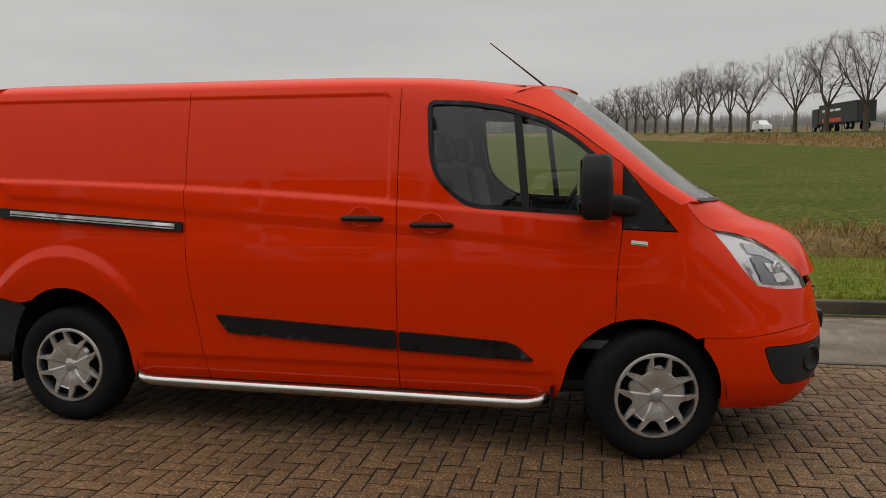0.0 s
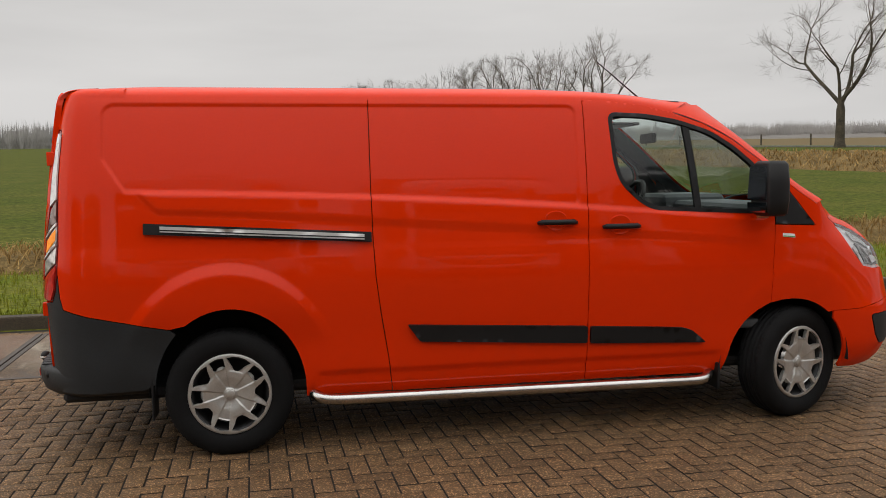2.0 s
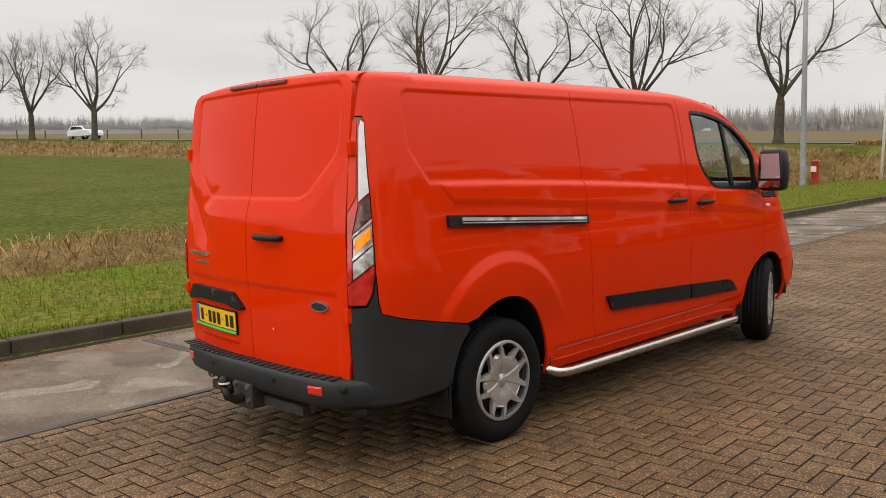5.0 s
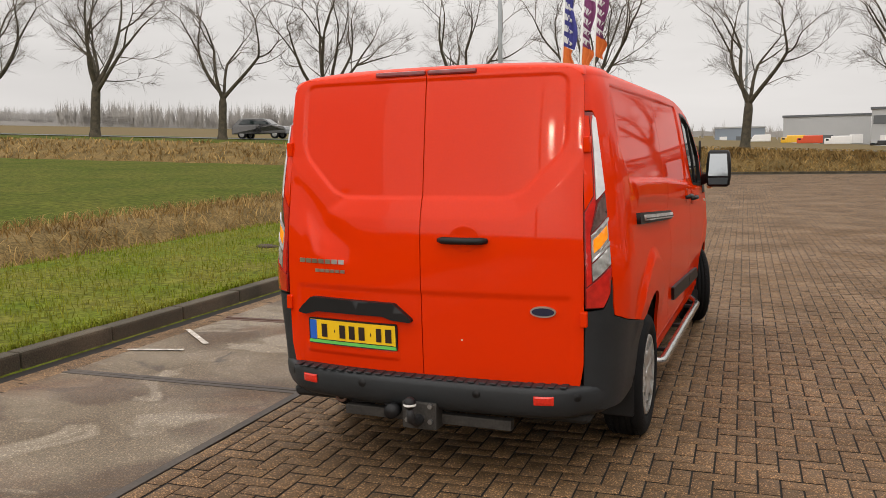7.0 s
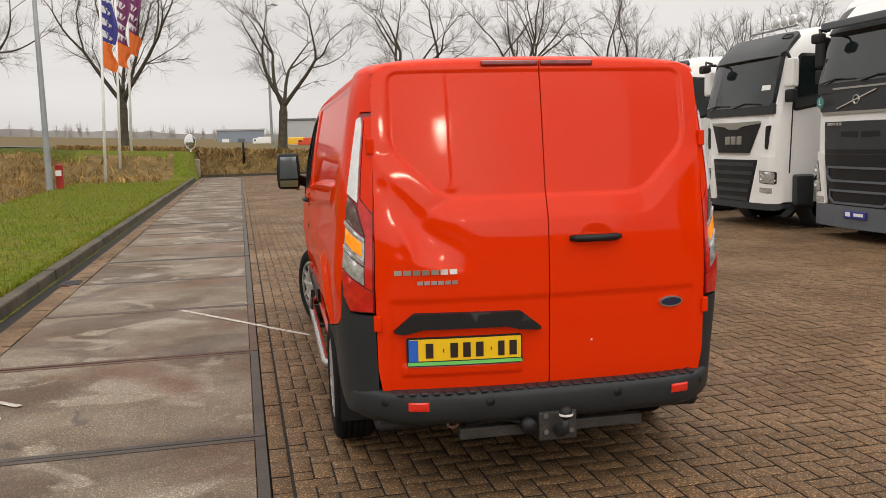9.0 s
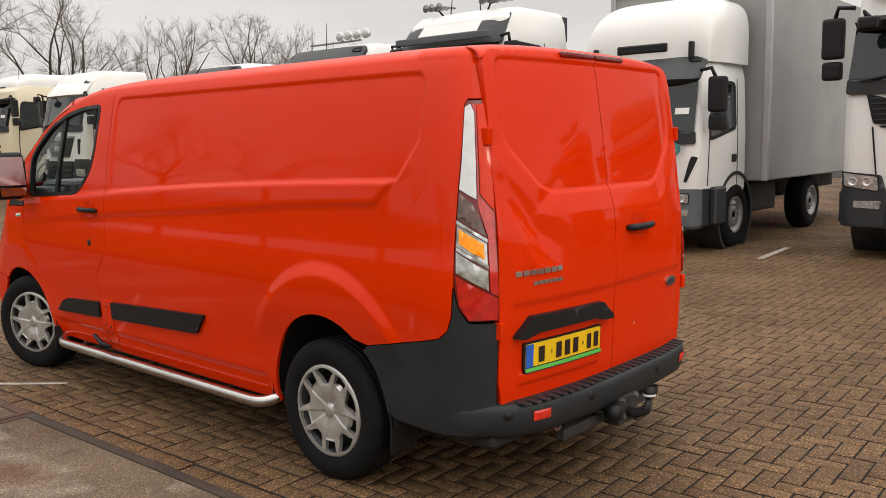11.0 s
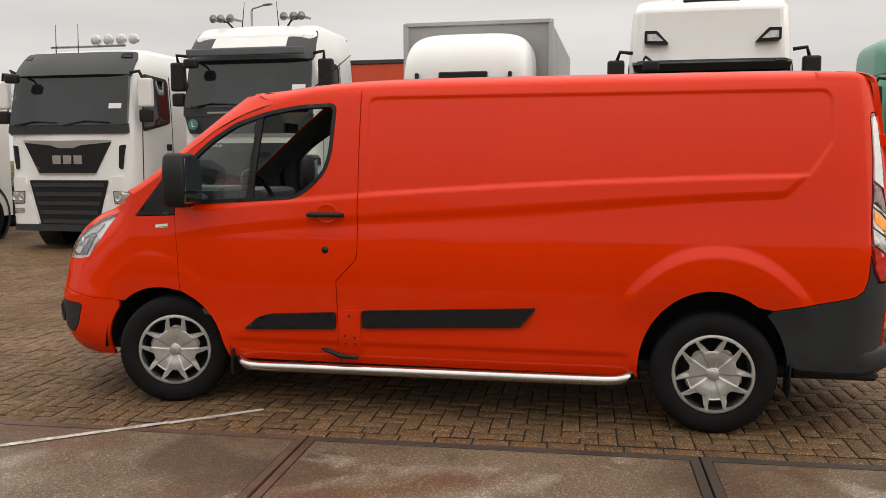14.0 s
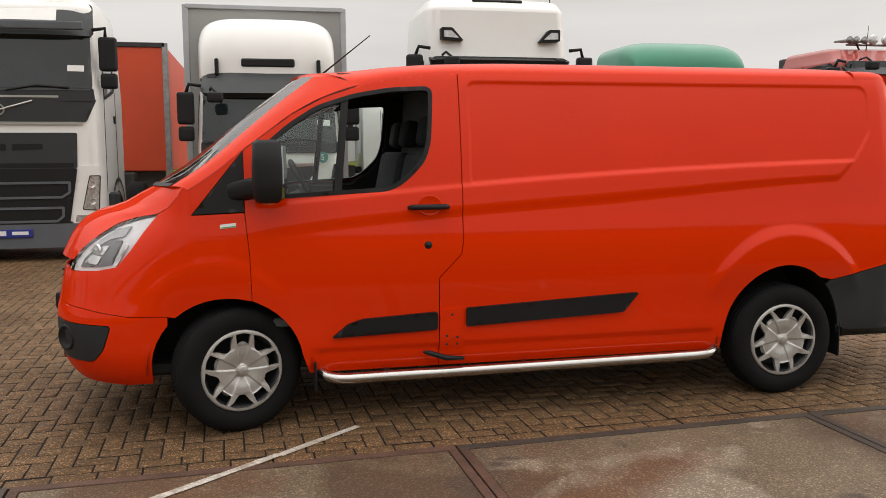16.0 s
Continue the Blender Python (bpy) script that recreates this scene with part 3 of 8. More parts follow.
paint("road_marking", (2.62, 0.98), (3.05, 1.335), 0.046, 0.004)
paint("road_marking", (3.05, 1.335), (4.14, 2.20), 0.048, 0.008)
paint("road_marking", (1.52, 3.42), (1.08, 2.88), 0.048, 0.007)
paint("road_marking", (0.84, 2.92), (0.70, 3.38), 0.048, 0.007)
for x in (-2.6, 1.1, 4.85, 8.6, 12.6, 16.6):
    paint("road_marking", (x, -7.3), (x + 0.1, -8.6), 0.09, 0.011)
drain = thing("gutter_grate", Matrix.Translation((*strip_xy(6.6, 2.20), -0.02)) @ Matrix.Rotation(TURN, 4, "Z"), "rusty iron drain grate in the gutter", "drain grate")
part("frame", box((-0.22, -0.13, -0.03), (0.22, 0.13, 0.006), 0.004), M_RUST, drain)
for k in range(7):
    part("bar", box((-0.19 + k * 0.055, -0.11, 0.004), (-0.165 + k * 0.055, 0.11, 0.016), 0.003), M_DARKSTEEL, drain)

# ---- the red van ----
van = thing("delivery_van", Matrix(), "red long panel van with a dented rear door", "van")

SEC_Y = Curve([0.24, 0.30, 0.36, 0.45, 0.60, 0.80, 0.95, 1.05, 1.15, 1.30, 1.45, 1.60, 1.75, 1.85, 1.90, 1.94, 1.98],
              [0.86, 0.895, 0.915, 0.928, 0.938, 0.954, 0.960, 0.955, 0.942, 0.928, 0.912, 0.888, 0.860, 0.838, 0.823, 0.804, 0.775])
FRONT_IN = Curve([0.24, 0.34, 0.45, 0.62, 0.72, 0.86, 1.0, 1.1, 1.2, 1.4], [0.14, 0.05, 0.01, 0.0, 0.02, 0.05, 0.10, 0.17, 0.30, 0.5])


def chain(pts, start, sign):
    u, out = start, []
    for i, p in enumerate(pts):
        if i:
            u += sign * math.dist(p, pts[i - 1])
        out.append((u, *p))
    return out


PF = chain([(3.30, 0.960), (3.50, 0.956), (3.70, 0.938), (3.87, 0.905), (4.0, 0.852), (4.10, 0.772), (4.165, 0.67), (4.212, 0.54),
            (4.243, 0.38), (4.262, 0.20), (4.270, 0.0), (4.270, -0.05)], 3.30, 1)
PR = chain([(-0.55, 0.958), (-0.66, 0.953), (-0.76, 0.936), (-0.84, 0.903), (-0.90, 0.856), (-0.942, 0.789), (-0.958, 0.745)], -0.55, -1)
U_REAR = PR[-2][0]
fx, fy = Curve([p[0] for p in PF], [p[1] for p in PF]), Curve([p[0] for p in PF], [p[2] for p in PF])
rx_, ry_ = Curve([p[0] for p in PR[::-1]], [p[1] for p in PR[::-1]]), Curve([p[0] for p in PR[::-1]], [p[2] for p in PR[::-1]])


def plan(u):
    if u > 3.30:
        return fx(u), fy(u)
    if u < -0.55:
        return rx_(u), ry_(u)
    return u, 0.960 - 0.002 * sstep(1.0, -0.55, u)


def u_of(x):
    """The run along the flank whose plan point lies at x."""
    if -0.55 <= x <= 3.30:
        return x
    lo, hi = (3.30, PF[-2][0]) if x > 3 else (PR[-1][0], -0.55)
    for _ in range(30):
        mid = (lo + hi) / 2
        lo, hi = (mid, hi) if plan(mid)[0] < x else (lo, mid)
    return lo


def crease(x):
    return 1.416 - 0.030 * x - 0.0105 * x * x


def lin(a, b, v):
    return min(1.0, max(0.0, (v - a) / (b - a)))


def rmin(a, b, r):
    """The nearer of two edges, with the corner between them rounded."""
    if a < r and b < r:
        return r - math.hypot(r - a, r - b)
    return min(a, b)


def relief(u, s, right):
    """Pressed shapes of the flank, outwards in metres."""
    x = u
    e = 0.0
    # pressed blind window, its lower rear corner cut off
    xr = -0.615 if right else -0.575
    top = 1.884 if right else 1.873
    d = crease(x) - s
    sd = rmin(rmin(top - s, x - xr, 0.06), 1.968 - x, 0.045)
    sd = rmin(sd, -d, 0.03)
    sd = min(sd, ((x - xr) * 0.83 + (s - 1.60) * 0.56) + 0.001)
    e -= 0.009 * lin(-0.004, 0.005, sd)
    # shoulder line that ends in a slanted crease at the rear
    fade = lin(0.0, 0.028, x + 0.47 - 0.92 * max(0.0, 1.445 - s)) * sstep(3.35, 2.6, x)
    e += 0.012 * fade * lin(-0.003, 0.016, d) * sstep(0.125 + 0.055 * sstep(-0.4, 1.4, x), 0.085 + 0.03 * sstep(-0.4, 1.4, x), d)
    # flares round the wheels
    for cx, rx, rz, hi in ((0.0, 0.615, 0.712, 0.024), (3.36, 0.50, 0.630, 0.006)):
        q = math.hypot((x - cx) / rx, (s - 0.335) / rz)
        if q < 1.1:
            e += hi * lin(1.0, 0.915, q) * sstep(0.55, 0.85, s)
    # rocker fold
    e -= 0.012 * sstep(0.44, 0.40, s) * sstep(0.45, 0.5, x) * sstep(2.9, 2.8, x)
    return e


def flank(sy, pressed=1.0):
    right = sy < 0

    def put(u, s):
        px, py = plan(u)
        if not right:
            px += 0.035 * sstep(-0.60, -0.95, px)
        h = 0.003
        ax, ay = plan(u - h)
        bx, by = plan(u + h)
        tx, ty = bx - ax, by - ay
        k = math.hypot(tx, ty) or 1.0
        nx, ny = -ty / k, tx / k
        t = sstep(3.45, 4.0, px) if px > 3 else 0.0
        inn = (0.960 - SEC_Y(s)) * (1 - t) + FRONT_IN(s) * t
        o = pressed * relief(u, s, right) - inn
        return Vector((px + nx * o, (py + ny * o) * sy, s))
    return put


FLANK_R, FLANK_L, FLANK_PLAIN = flank(-1), flank(1), flank(-1, 0.0)


def arc(cx, cz, rx, rz, a0, a1, n=22):
    return [(cx + rx * math.cos(radians(a0 + (a1 - a0) * i / n)), cz + rz * math.sin(radians(a0 + (a1 - a0) * i / n))) for i in range(n + 1)]


Z_SILL, S_TOP = 0.290, 1.925
ARCH_R = arc(0.01, 0.345, 0.395, 0.455, 0, 145)
ARCH_F = arc(3.300, 0.345, 0.397, 0.387, 180, 0)
SEAM_DOORS = [(0.885, Z_SILL), (0.86, 0.50), (0.82, 0.75), (0.795, 0.95), (0.785, 1.15), (0.78, 1.35), (0.78, S_TOP)]
PILLAR_LINE = [(2.02, S_TOP), (2.20, 1.915), (2.38, 1.893), (2.56, 1.853), (2.76, 1.785), (2.93, 1.695), (3.06, 1.60), (3.19, 1.505)]
PILLAR_LOW = [(3.34, 1.385), (3.47, 1.30)]
WINDOW = round_poly([(2.17, 1.845), (2.40, 1.835), (2.60, 1.80), (2.80, 1.735), (2.95, 1.64), (3.085, 1.525), (3.10, 1.25), (2.42, 1.285), (2.33, 1.335), (2.225, 1.44), (2.19, 1.55)], 0.05)
LAMP_OUT = [(-0.845, 1.735), (-0.835, 1.55), (-0.82, 1.38), (-0.805, 1.15), (-0.805, 1.0), (-0.825, 0.92), (-0.87, 0.862)]


def build_flank(sy):
    F = FLANK_R if sy < 0 else FLANK_L
    fl = sy > 0
    UR = U_REAR

    def sk(name, outline, material, holes=(), **k):
        return skin(name, F, outline, material, van, holes=holes, flip=fl, **k)

    def tuck(p):
        """The lamp on the right flank sits further round the corner."""
        return p if sy > 0 or p[0] > -0.74 else (UR + (p[0] - UR) * 0.70, p[1])

    lamp_out = [tuck(p) for p in LAMP_OUT]
    rear_edge = [(-0.30, 0.70), (-0.53, 0.745), (-0.72, 0.785), *map(tuck, ((-0.768, 0.82), (-0.790, 0.88), (-0.800, 1.0)))]
    top_rear = [(UR, S_TOP), (UR, 1.755), tuck((-0.87, 1.755)), *lamp_out[:5]]
    arch_up = [p for p in ARCH_R if not (p[0] < 0 and p[1] < 0.695)]
    arch_down = [p for p in arc(0.01, 0.345, 0.395, 0.455, 125, 180, 12) if p[1] < 0.695]
    front_seam = SEAM_DOORS if sy < 0 else [(2.15, Z_SILL), (2.155, 0.80), (2.03, 0.93), (2.02, 1.0), (2.02, S_TOP)]
    quarter = [(0.405, Z_SILL), *front_seam, *top_rear, *rear_edge[::-1], *arch_up[::-1]]
    sk("rear_side_panel", quarter, M_RED, step=0.0098)
    if sy < 0:
        sk("sliding_door", [SEAM_DOORS[0], (2.015, Z_SILL), (2.02, S_TOP), *SEAM_DOORS[:0:-1]], M_RED, step=0.0098)
    # cab door with its opening
    lower = [(2.015, Z_SILL)] if sy < 0 else [(2.15, Z_SILL)]
    back = [(2.02, S_TOP)] if sy < 0 else [(2.02, S_TOP), (2.02, 1.0), (2.03, 0.93), (2.155, 0.80)]
    arch_door = [p for p in ARCH_F if p[0] < 3.165]
    door = [*lower, (2.87, Z_SILL), *arch_door[1:], (3.165, 0.712), (3.17, 0.95), (3.19, 1.18), *PILLAR_LINE[::-1][:-1], *back]
    d = sk("cab_door", door, M_RED, holes=[WINDOW], step=0.0110)
    skin("door_lining", F, inset_poly(door, 0.006), M_CABIN, d, holes=[inset_poly(WINDOW, -0.004)], flip=fl, step=0.05, offset=-0.022, depth=0, gap=0)
    # fender and lower nose
    lamp_top = [(u_of(3.640), 1.175), (u_of(3.760), 1.155), (u_of(3.920), 1.115), (u_of(4.030), 1.055), (u_of(4.112), 0.990), (u_of(4.152), 0.930)]
    lamp_low = [(u_of(4.160), 0.874), (u_of(3.970), 0.885), (u_of(3.860), 0.905), (u_of(3.790), 0.985), (u_of(3.720), 1.08)]
    arch_f2 = [p for p in ARCH_F if p[0] >= 3.165]
    arch_hi = [p for p in arch_f2 if p[0] < 3.57 or p[1] > 0.655]
    arch_lo = [p for p in arch_f2 if p not in arch_hi]
    um = PF[-2][0]
    hood_side = [(3.50, 1.315), (3.53, 1.265), (3.58, 1.21)]
    fender = [(3.165, 0.712), *arch_hi, (3.60, 0.645), (3.80, 0.65), (4.05, 0.69), (u_of(4.201), 0.715), (um, 0.72), (um, 0.885), (u_of(4.190), 0.885),
              *lamp_low, *[(lamp_top[0][0], 1.175)], *hood_side[::-1], *PILLAR_LOW[::-1], (3.19, 1.505), (3.46, 1.17), (3.19, 1.18), (3.17, 0.95)]
    sk("front_fender", fender, M_RED, step=0.014, gap=0.0012)
    vent = round_poly([(u_of(3.880), 0.605), (u_of(4.201), 0.62), (u_of(4.215), 0.50), (u_of(4.170), 0.41), (u_of(3.990), 0.405), (u_of(3.930), 0.47)], 0.03)
    bumper = [(3.60, 0.643), (3.80, 0.648), (4.05, 0.688), (u_of(4.201), 0.713), (um, 0.718), (um, 0.30), (u_of(4.201), 0.30), (u_of(3.999), 0.272), (3.85, 0.262), (3.70, 0.275), *arch_lo[::-1]]
    sk("front_bumper", bumper, M_RED, holes=[vent], step=0.020, gap=0.0006)
    fog = sk("fog_lamp_insert", inset_poly(vent, 0.002), M_PLASTIC, step=0.03, offset=0.004)
    c = F(u_of(4.130), 0.525)
    nrm = Vector((0.72, -0.69 if sy < 0 else 0.69, 0)).normalized()
    part("fog_lamp_recess", lathe([(0.0, -0.004), (0.035, -0.002), (0.052, 0.006), (0.060, 0.012), (0.066, 0.010), (0.070, 0.0)], 24,
         Matrix.Translation(c + nrm * 0.004) @ nrm.to_track_quat("Y", "Z").to_matrix().to_4x4()), M_BLACK, fog, smooth=True)
    # headlamp: bowl, reflectors and lens
    lamp = sk("headlamp", [*lamp_top, *lamp_low], M_LAMPWHITE, step=0.03, offset=-0.018, depth=0.02)
    tagged(lamp, "clear headlamp with a chrome reflector")
    sk_l = skin("lens", F, [*lamp_top, *lamp_low], M_LENS, lamp, flip=fl, step=0.03, depth=0.004, offset=0.003)
    sk_l.visible_shadow = False
    def cell(name, pts, off, material, depth=0.006):
        return skin(name, F, round_poly([(u_of(a), b) for a, b in pts], 0.008, 2), material, lamp, flip=fl, step=0.02, depth=depth, gap=0, offset=off)

    cell("lamp_housing", [(3.845, 1.045), (3.93, 1.055), (4.02, 1.005), (4.085, 0.945), (4.10, 0.90), (3.98, 0.905), (3.90, 0.915), (3.86, 0.965)], -0.012, M_LAMPSHADOW)
    cell("upper_reflector", [(3.80, 1.118), (3.90, 1.100), (4.00, 1.045), (4.06, 0.985), (4.02, 0.998), (3.93, 1.048), (3.84, 1.062)], -0.008, M_LAMPGREY)
    cell("beam_reflector", [(3.925, 1.015), (3.985, 1.005), (4.02, 0.975), (3.955, 0.965)], -0.005, M_REFLECTOR, 0.012)
    cell("beam_reflector", [(3.965, 0.958), (4.03, 0.965), (4.07, 0.925), (3.985, 0.915)], -0.005, M_REFLECTOR, 0.012)
    cell("lamp_rib", [(3.80, 1.02), (3.835, 1.03), (3.885, 0.915), (3.865, 0.905)], -0.006, M_REFLECTOR)
    cell("lamp_rib", [(3.842, 1.042), (3.855, 1.048), (3.905, 0.925), (3.893, 0.920)], -0.004, M_LAMPSHADOW)
    p, n2 = F(u_of(4.01), 0.985), Vector((0.8, -0.6 if sy < 0 else 0.6, 0.05)).normalized()
    part("projector_lens", lathe([(0.0, 0.010), (0.014, 0.008), (0.024, 0.002), (0.028, 0.006), (0.033, 0.004), (0.035, -0.006)], 20,
         Matrix.Translation(p - n2 * 0.010) @ n2.to_track_quat("Y", "Z").to_matrix().to_4x4()), M_REFLECTOR, lamp, smooth=True)
    # dark wraparound rear cladding
    low = [(-0.385, 0.40), (-0.44, 0.375), (-0.70, 0.365), (UR, 0.375)]
    clad = [*rear_edge[:4], *map(tuck, ((-0.792, 0.88), (-0.803, 0.99), (-0.826, 0.916), (-0.87, 0.857))), (UR, 0.85), *low[::-1], *arch_down[::-1]]
    sk("rear_corner_cladding", clad, M_PLASTIC, step=0.03)
    # black sail by the mirror
    sk("mirror_sail", [(3.19, 1.50), (3.455, 1.173), (3.19, 1.183)], M_BLACK, step=0.03, offset=0.003)
    # side rubbing strips
    sets = [([(0.965, 0.675), (2.01, 0.622), (2.01, 0.522), (1.035, 0.578)],), ([(2.03, 0.62), (2.60, 0.588), (2.66, 0.568), (2.75, 0.492), (2.03, 0.520)],)]
    if sy > 0:
        sets = [([(0.97, 0.675), (2.0, 0.627), (2.0, 0.522), (1.06, 0.562)],), ([(2.165, 0.612), (2.58, 0.590), (2.66, 0.565), (2.75, 0.492), (2.165, 0.512)],)]
    for (poly,) in sets:
        sk("rubbing_strip", round_poly(poly, 0.012, 2), M_BLACK, step=0.03, offset=0.020, depth=0.024, gap=0)
    # window seal, panes and divider
    seal = skin("window_seal", F, inset_poly(WINDOW, -0.005), M_BLACK, d, holes=[inset_poly(WINDOW, 0.018)], flip=fl, step=0.03, offset=0.003, depth=0.03, gap=0)
    front_pane = [p for p in spread(WINDOW, 0.03) if p[0] > 2.655 + 0.055 * (1.8 - p[1]) / 0.53]
    rear_pane = [p for p in spread(WINDOW, 0.03) if p[0] <= 2.655 + 0.055 * (1.8 - p[1]) / 0.53]
    pane = skin("quarter_pane", F, front_pane, M_WINDOW, d, flip=fl, step=0.06, offset=-0.012, depth=0.004, gap=0)
    pane.visible_shadow = False
    if sy < 0:
        pane = skin("sliding_pane", F, rear_pane, M_WINDOW, d, flip=fl, step=0.06, offset=-0.014, depth=0.004, gap=0)
        pane.visible_shadow = False
    skin("window_divider", F, [(2.625, 1.80), (2.665, 1.79), (2.725, 1.255), (2.685, 1.255)], M_BLACK, d, flip=fl, step=0.05, offset=-0.004, depth=0.02, gap=0)
    # handles
    hs = [(2.10, 2.325, 1.192)] + ([(1.715, 1.945, 1.222)] if sy < 0 else [])
    for x0, x1, z in hs:
        y = abs(F((x0 + x1) / 2, z).y)
        pts = [(x0 + (x1 - x0) * i / 10, sy * (y + 0.004 + 0.030 * math.sin(math.pi * min(1, max(0, i / 10))) ** 0.5), z + (0.002 if 0 < i < 10 else -0.002)) for i in range(11)]
        bm = tube(pts, [0.010] + [0.0155] * 9 + [0.010], 10)
        part("door_handle", bm, M_BLACK, van, smooth=True)
        part("handle_cup", lathe([(0.0, -0.003), (0.040, -0.0025), (0.052, 0.0015), (0.056, 0.002), (0.058, 0.0)], 28,
             Matrix.Translation((x0 + (x1 - x0) * 0.47, sy * (y + 0.001), z + 0.008)) @ Matrix.Scale(sy, 4, (0, 1, 0)) @ Matrix.Diagonal((1.2, 1, 1, 1))), M_RED, van, smooth=True)
    # green and white vehicle tag
    tag = skin("type_tag", F, [(3.235, 1.128), (3.315, 1.121), (3.315, 1.099), (3.235, 1.106)], M_WHITEPAPER, van, flip=fl, step=0.05, offset=0.003, depth=0.003, gap=0)
    skin("tag_strip", F, [(3.237, 1.113), (3.313, 1.106), (3.313, 1.101), (3.237, 1.108)], M_GREEN, tag, flip=fl, step=0.05, offset=0.0045, depth=0.002, gap=0)
    # side tube
    pts = [(0.43, 0.78, 0.33), (0.44, 0.87, 0.31), (0.49, 0.93, 0.285), (0.59, 0.948, 0.277), (1.6, 0.948, 0.270), (2.66, 0.948, 0.264), (2.75, 0.93, 0.270), (2.81, 0.87, 0.295), (2.82, 0.78, 0.33)]
    cx = [Curve(range(len(pts)), [p[k] for p in pts]) for k in range(3)]
    part("side_step_tube", tube([(cx[0](i * 0.2), sy * cx[1](i * 0.2), cx[2](i * 0.2)) for i in range(41)], 0.030, 14), M_CHROME, van, "stainless steel side tube", smooth=True)
    for bx_ in (0.85, 1.65, 2.45):
        part("tube_bracket", box((bx_ - 0.02, min(sy * 0.72, sy * 0.94), 0.272), (bx_ + 0.02, max(sy * 0.72, sy * 0.94), 0.295), 0.004), M_BLACK, van)
    # mud flaps
    for fx_, z0, z1, yy in ((-0.40, 0.21, 0.50, 0.84), (2.84, 0.20, 0.36, 0.86)):
        bm = box((fx_ - 0.006, sy * yy - 0.085, z0), (fx_ + 0.006, sy * yy + 0.085, z1), 0.005, m=None)
        part("mud_flap", bm, M_BLACK, van)
    # wheel housings
    for cx_, rx1 in ((0.01, 0.43), (3.285, 0.43)):
        bm = bmesh.new()
        rows = []
        for y in (0.50, 0.92):
            rows.append([bm.verts.new((cx_ + rx1 * math.cos(a), sy * y, 0.33 + (rx1 + (0.05 if cx_ < 1 else 0.0)) * math.sin(a))) for a in [math.pi * i / 24 for i in range(25)]])
        for i in range(24):
            bm.faces.new((rows[0][i], rows[0][i + 1], rows[1][i + 1], rows[1][i]))
        bm.faces.new(rows[0])
        part("wheel_housing", bm, M_INNER, van)
    # dark shell behind the seams
    skin("inner_lining", F, [(0.42, 0.36), (2.85, 0.36), *arch_door[3:], (3.19, 0.95), (3.22, 1.18), *PILLAR_LINE[::-1][:-1], (2.02, 1.90), (-0.74, 1.885), (-0.74, 0.40), (-0.42, 0.40),
         *[(p[0] * 1.06, 0.345 + (p[1] - 0.345) * 1.05) for p in arc(0.01, 0.345, 0.395, 0.455, 178, 2)]], M_INNER, van, holes=[inset_poly(WINDOW, -0.01)], flip=fl, step=0.06, offset=-0.045, depth=0, gap=0)
    skin("inner_lining", F, [(3.20, 0.76), (3.30, 0.78), (3.5, 0.72), (3.70, 0.60), (3.74, 0.30), (um, 0.32), (um, 0.9), (u_of(3.999), 0.92), (3.6, 1.10), (3.5, 1.27), (3.25, 1.45), (3.22, 1.18)], M_INNER, van,
         flip=fl, step=0.06, offset=-0.06, depth=0, gap=0)


for side in (-1, 1):
    build_flank(side)

# sliding door rail, right flank
rail = skin("door_rail", FLANK_PLAIN, [(-0.41, 1.262), (0.775, 1.192), (0.775, 1.138), (-0.41, 1.205)], M_BLACK, van, step=0.05, offset=0.022, depth=0.03, gap=0)
skin("rail_chrome", FLANK_PLAIN, [(-0.325, 1.245), (0.735, 1.181), (0.735, 1.150), (-0.325, 1.215)], M_RAIL, rail, step=0.05, offset=0.036, depth=0.01, gap=0)
skin("rail_groove", FLANK_PLAIN, [(-0.325, 1.228), (0.735, 1.164), (0.735, 1.158), (-0.325, 1.222)], M_BLACK, rail, step=0.05, offset=0.0385, depth=0.003, gap=0)
# rear pillar corner pieces of the door step, left
part("lock_barrel", lathe([(0.0, 0.006), (0.008, 0.006), (0.009, 0.002), (0.019, 0.003), (0.022, 0.0)], 20, Matrix.Translation((2.217, FLANK_L(2.217, 0.985).y, 0.985))), M_BLACK, van, smooth=True)
plate_l = skin("door_step_plate", FLANK_L, [(2.012, 0.63), (2.15, 0.62), (2.15, 0.36), (2.012, 0.36)], M_RED, van, step=0.04, offset=0.006, depth=0.008, gap=0, flip=True)
for i, (bx_, bz_) in enumerate(((2.05, 0.42), (2.11, 0.42), (2.05, 0.46), (2.11, 0.47), (2.08, 0.59))):
    part("plate_bolt", lathe([(0.0, 0.004), (0.006, 0.003), (0.008, 0.0)], 8, Matrix.Translation((bx_, FLANK_L(bx_, bz_).y + 0.006, bz_))), M_DARKSTEEL, plate_l)
part("torn_step_trim", tube([(2.02, 0.965, 0.345), (2.12, 0.97, 0.352), (2.22, 0.96, 0.385), (2.25, 0.955, 0.39)], [0.010, 0.016, 0.014, 0.006], 8), M_BLACK, van, smooth=True)

# pillars, windscreen, roof, bonnet
SCREEN_X = Curve([0, 0.25, 0.5, 0.75, 1.0], [2.80, 3.00, 3.20, 3.40, 3.57])
SCREEN_Z = Curve([0, 0.25, 0.5, 0.75, 1.0], [1.905, 1.755, 1.590, 1.425, 1.315])


def screen_edge(k):
    z = SCREEN_Z(k)
    return SCREEN_X(k), 0.69 + 0.135 * k, z


def screen(k, v):
    x, y, z = screen_edge(k)
    b = 1 - v * v
    return Vector((x + b * (0.09 + 0.07 * k), y * v, z + b * (0.026 - 0.036 * k)))


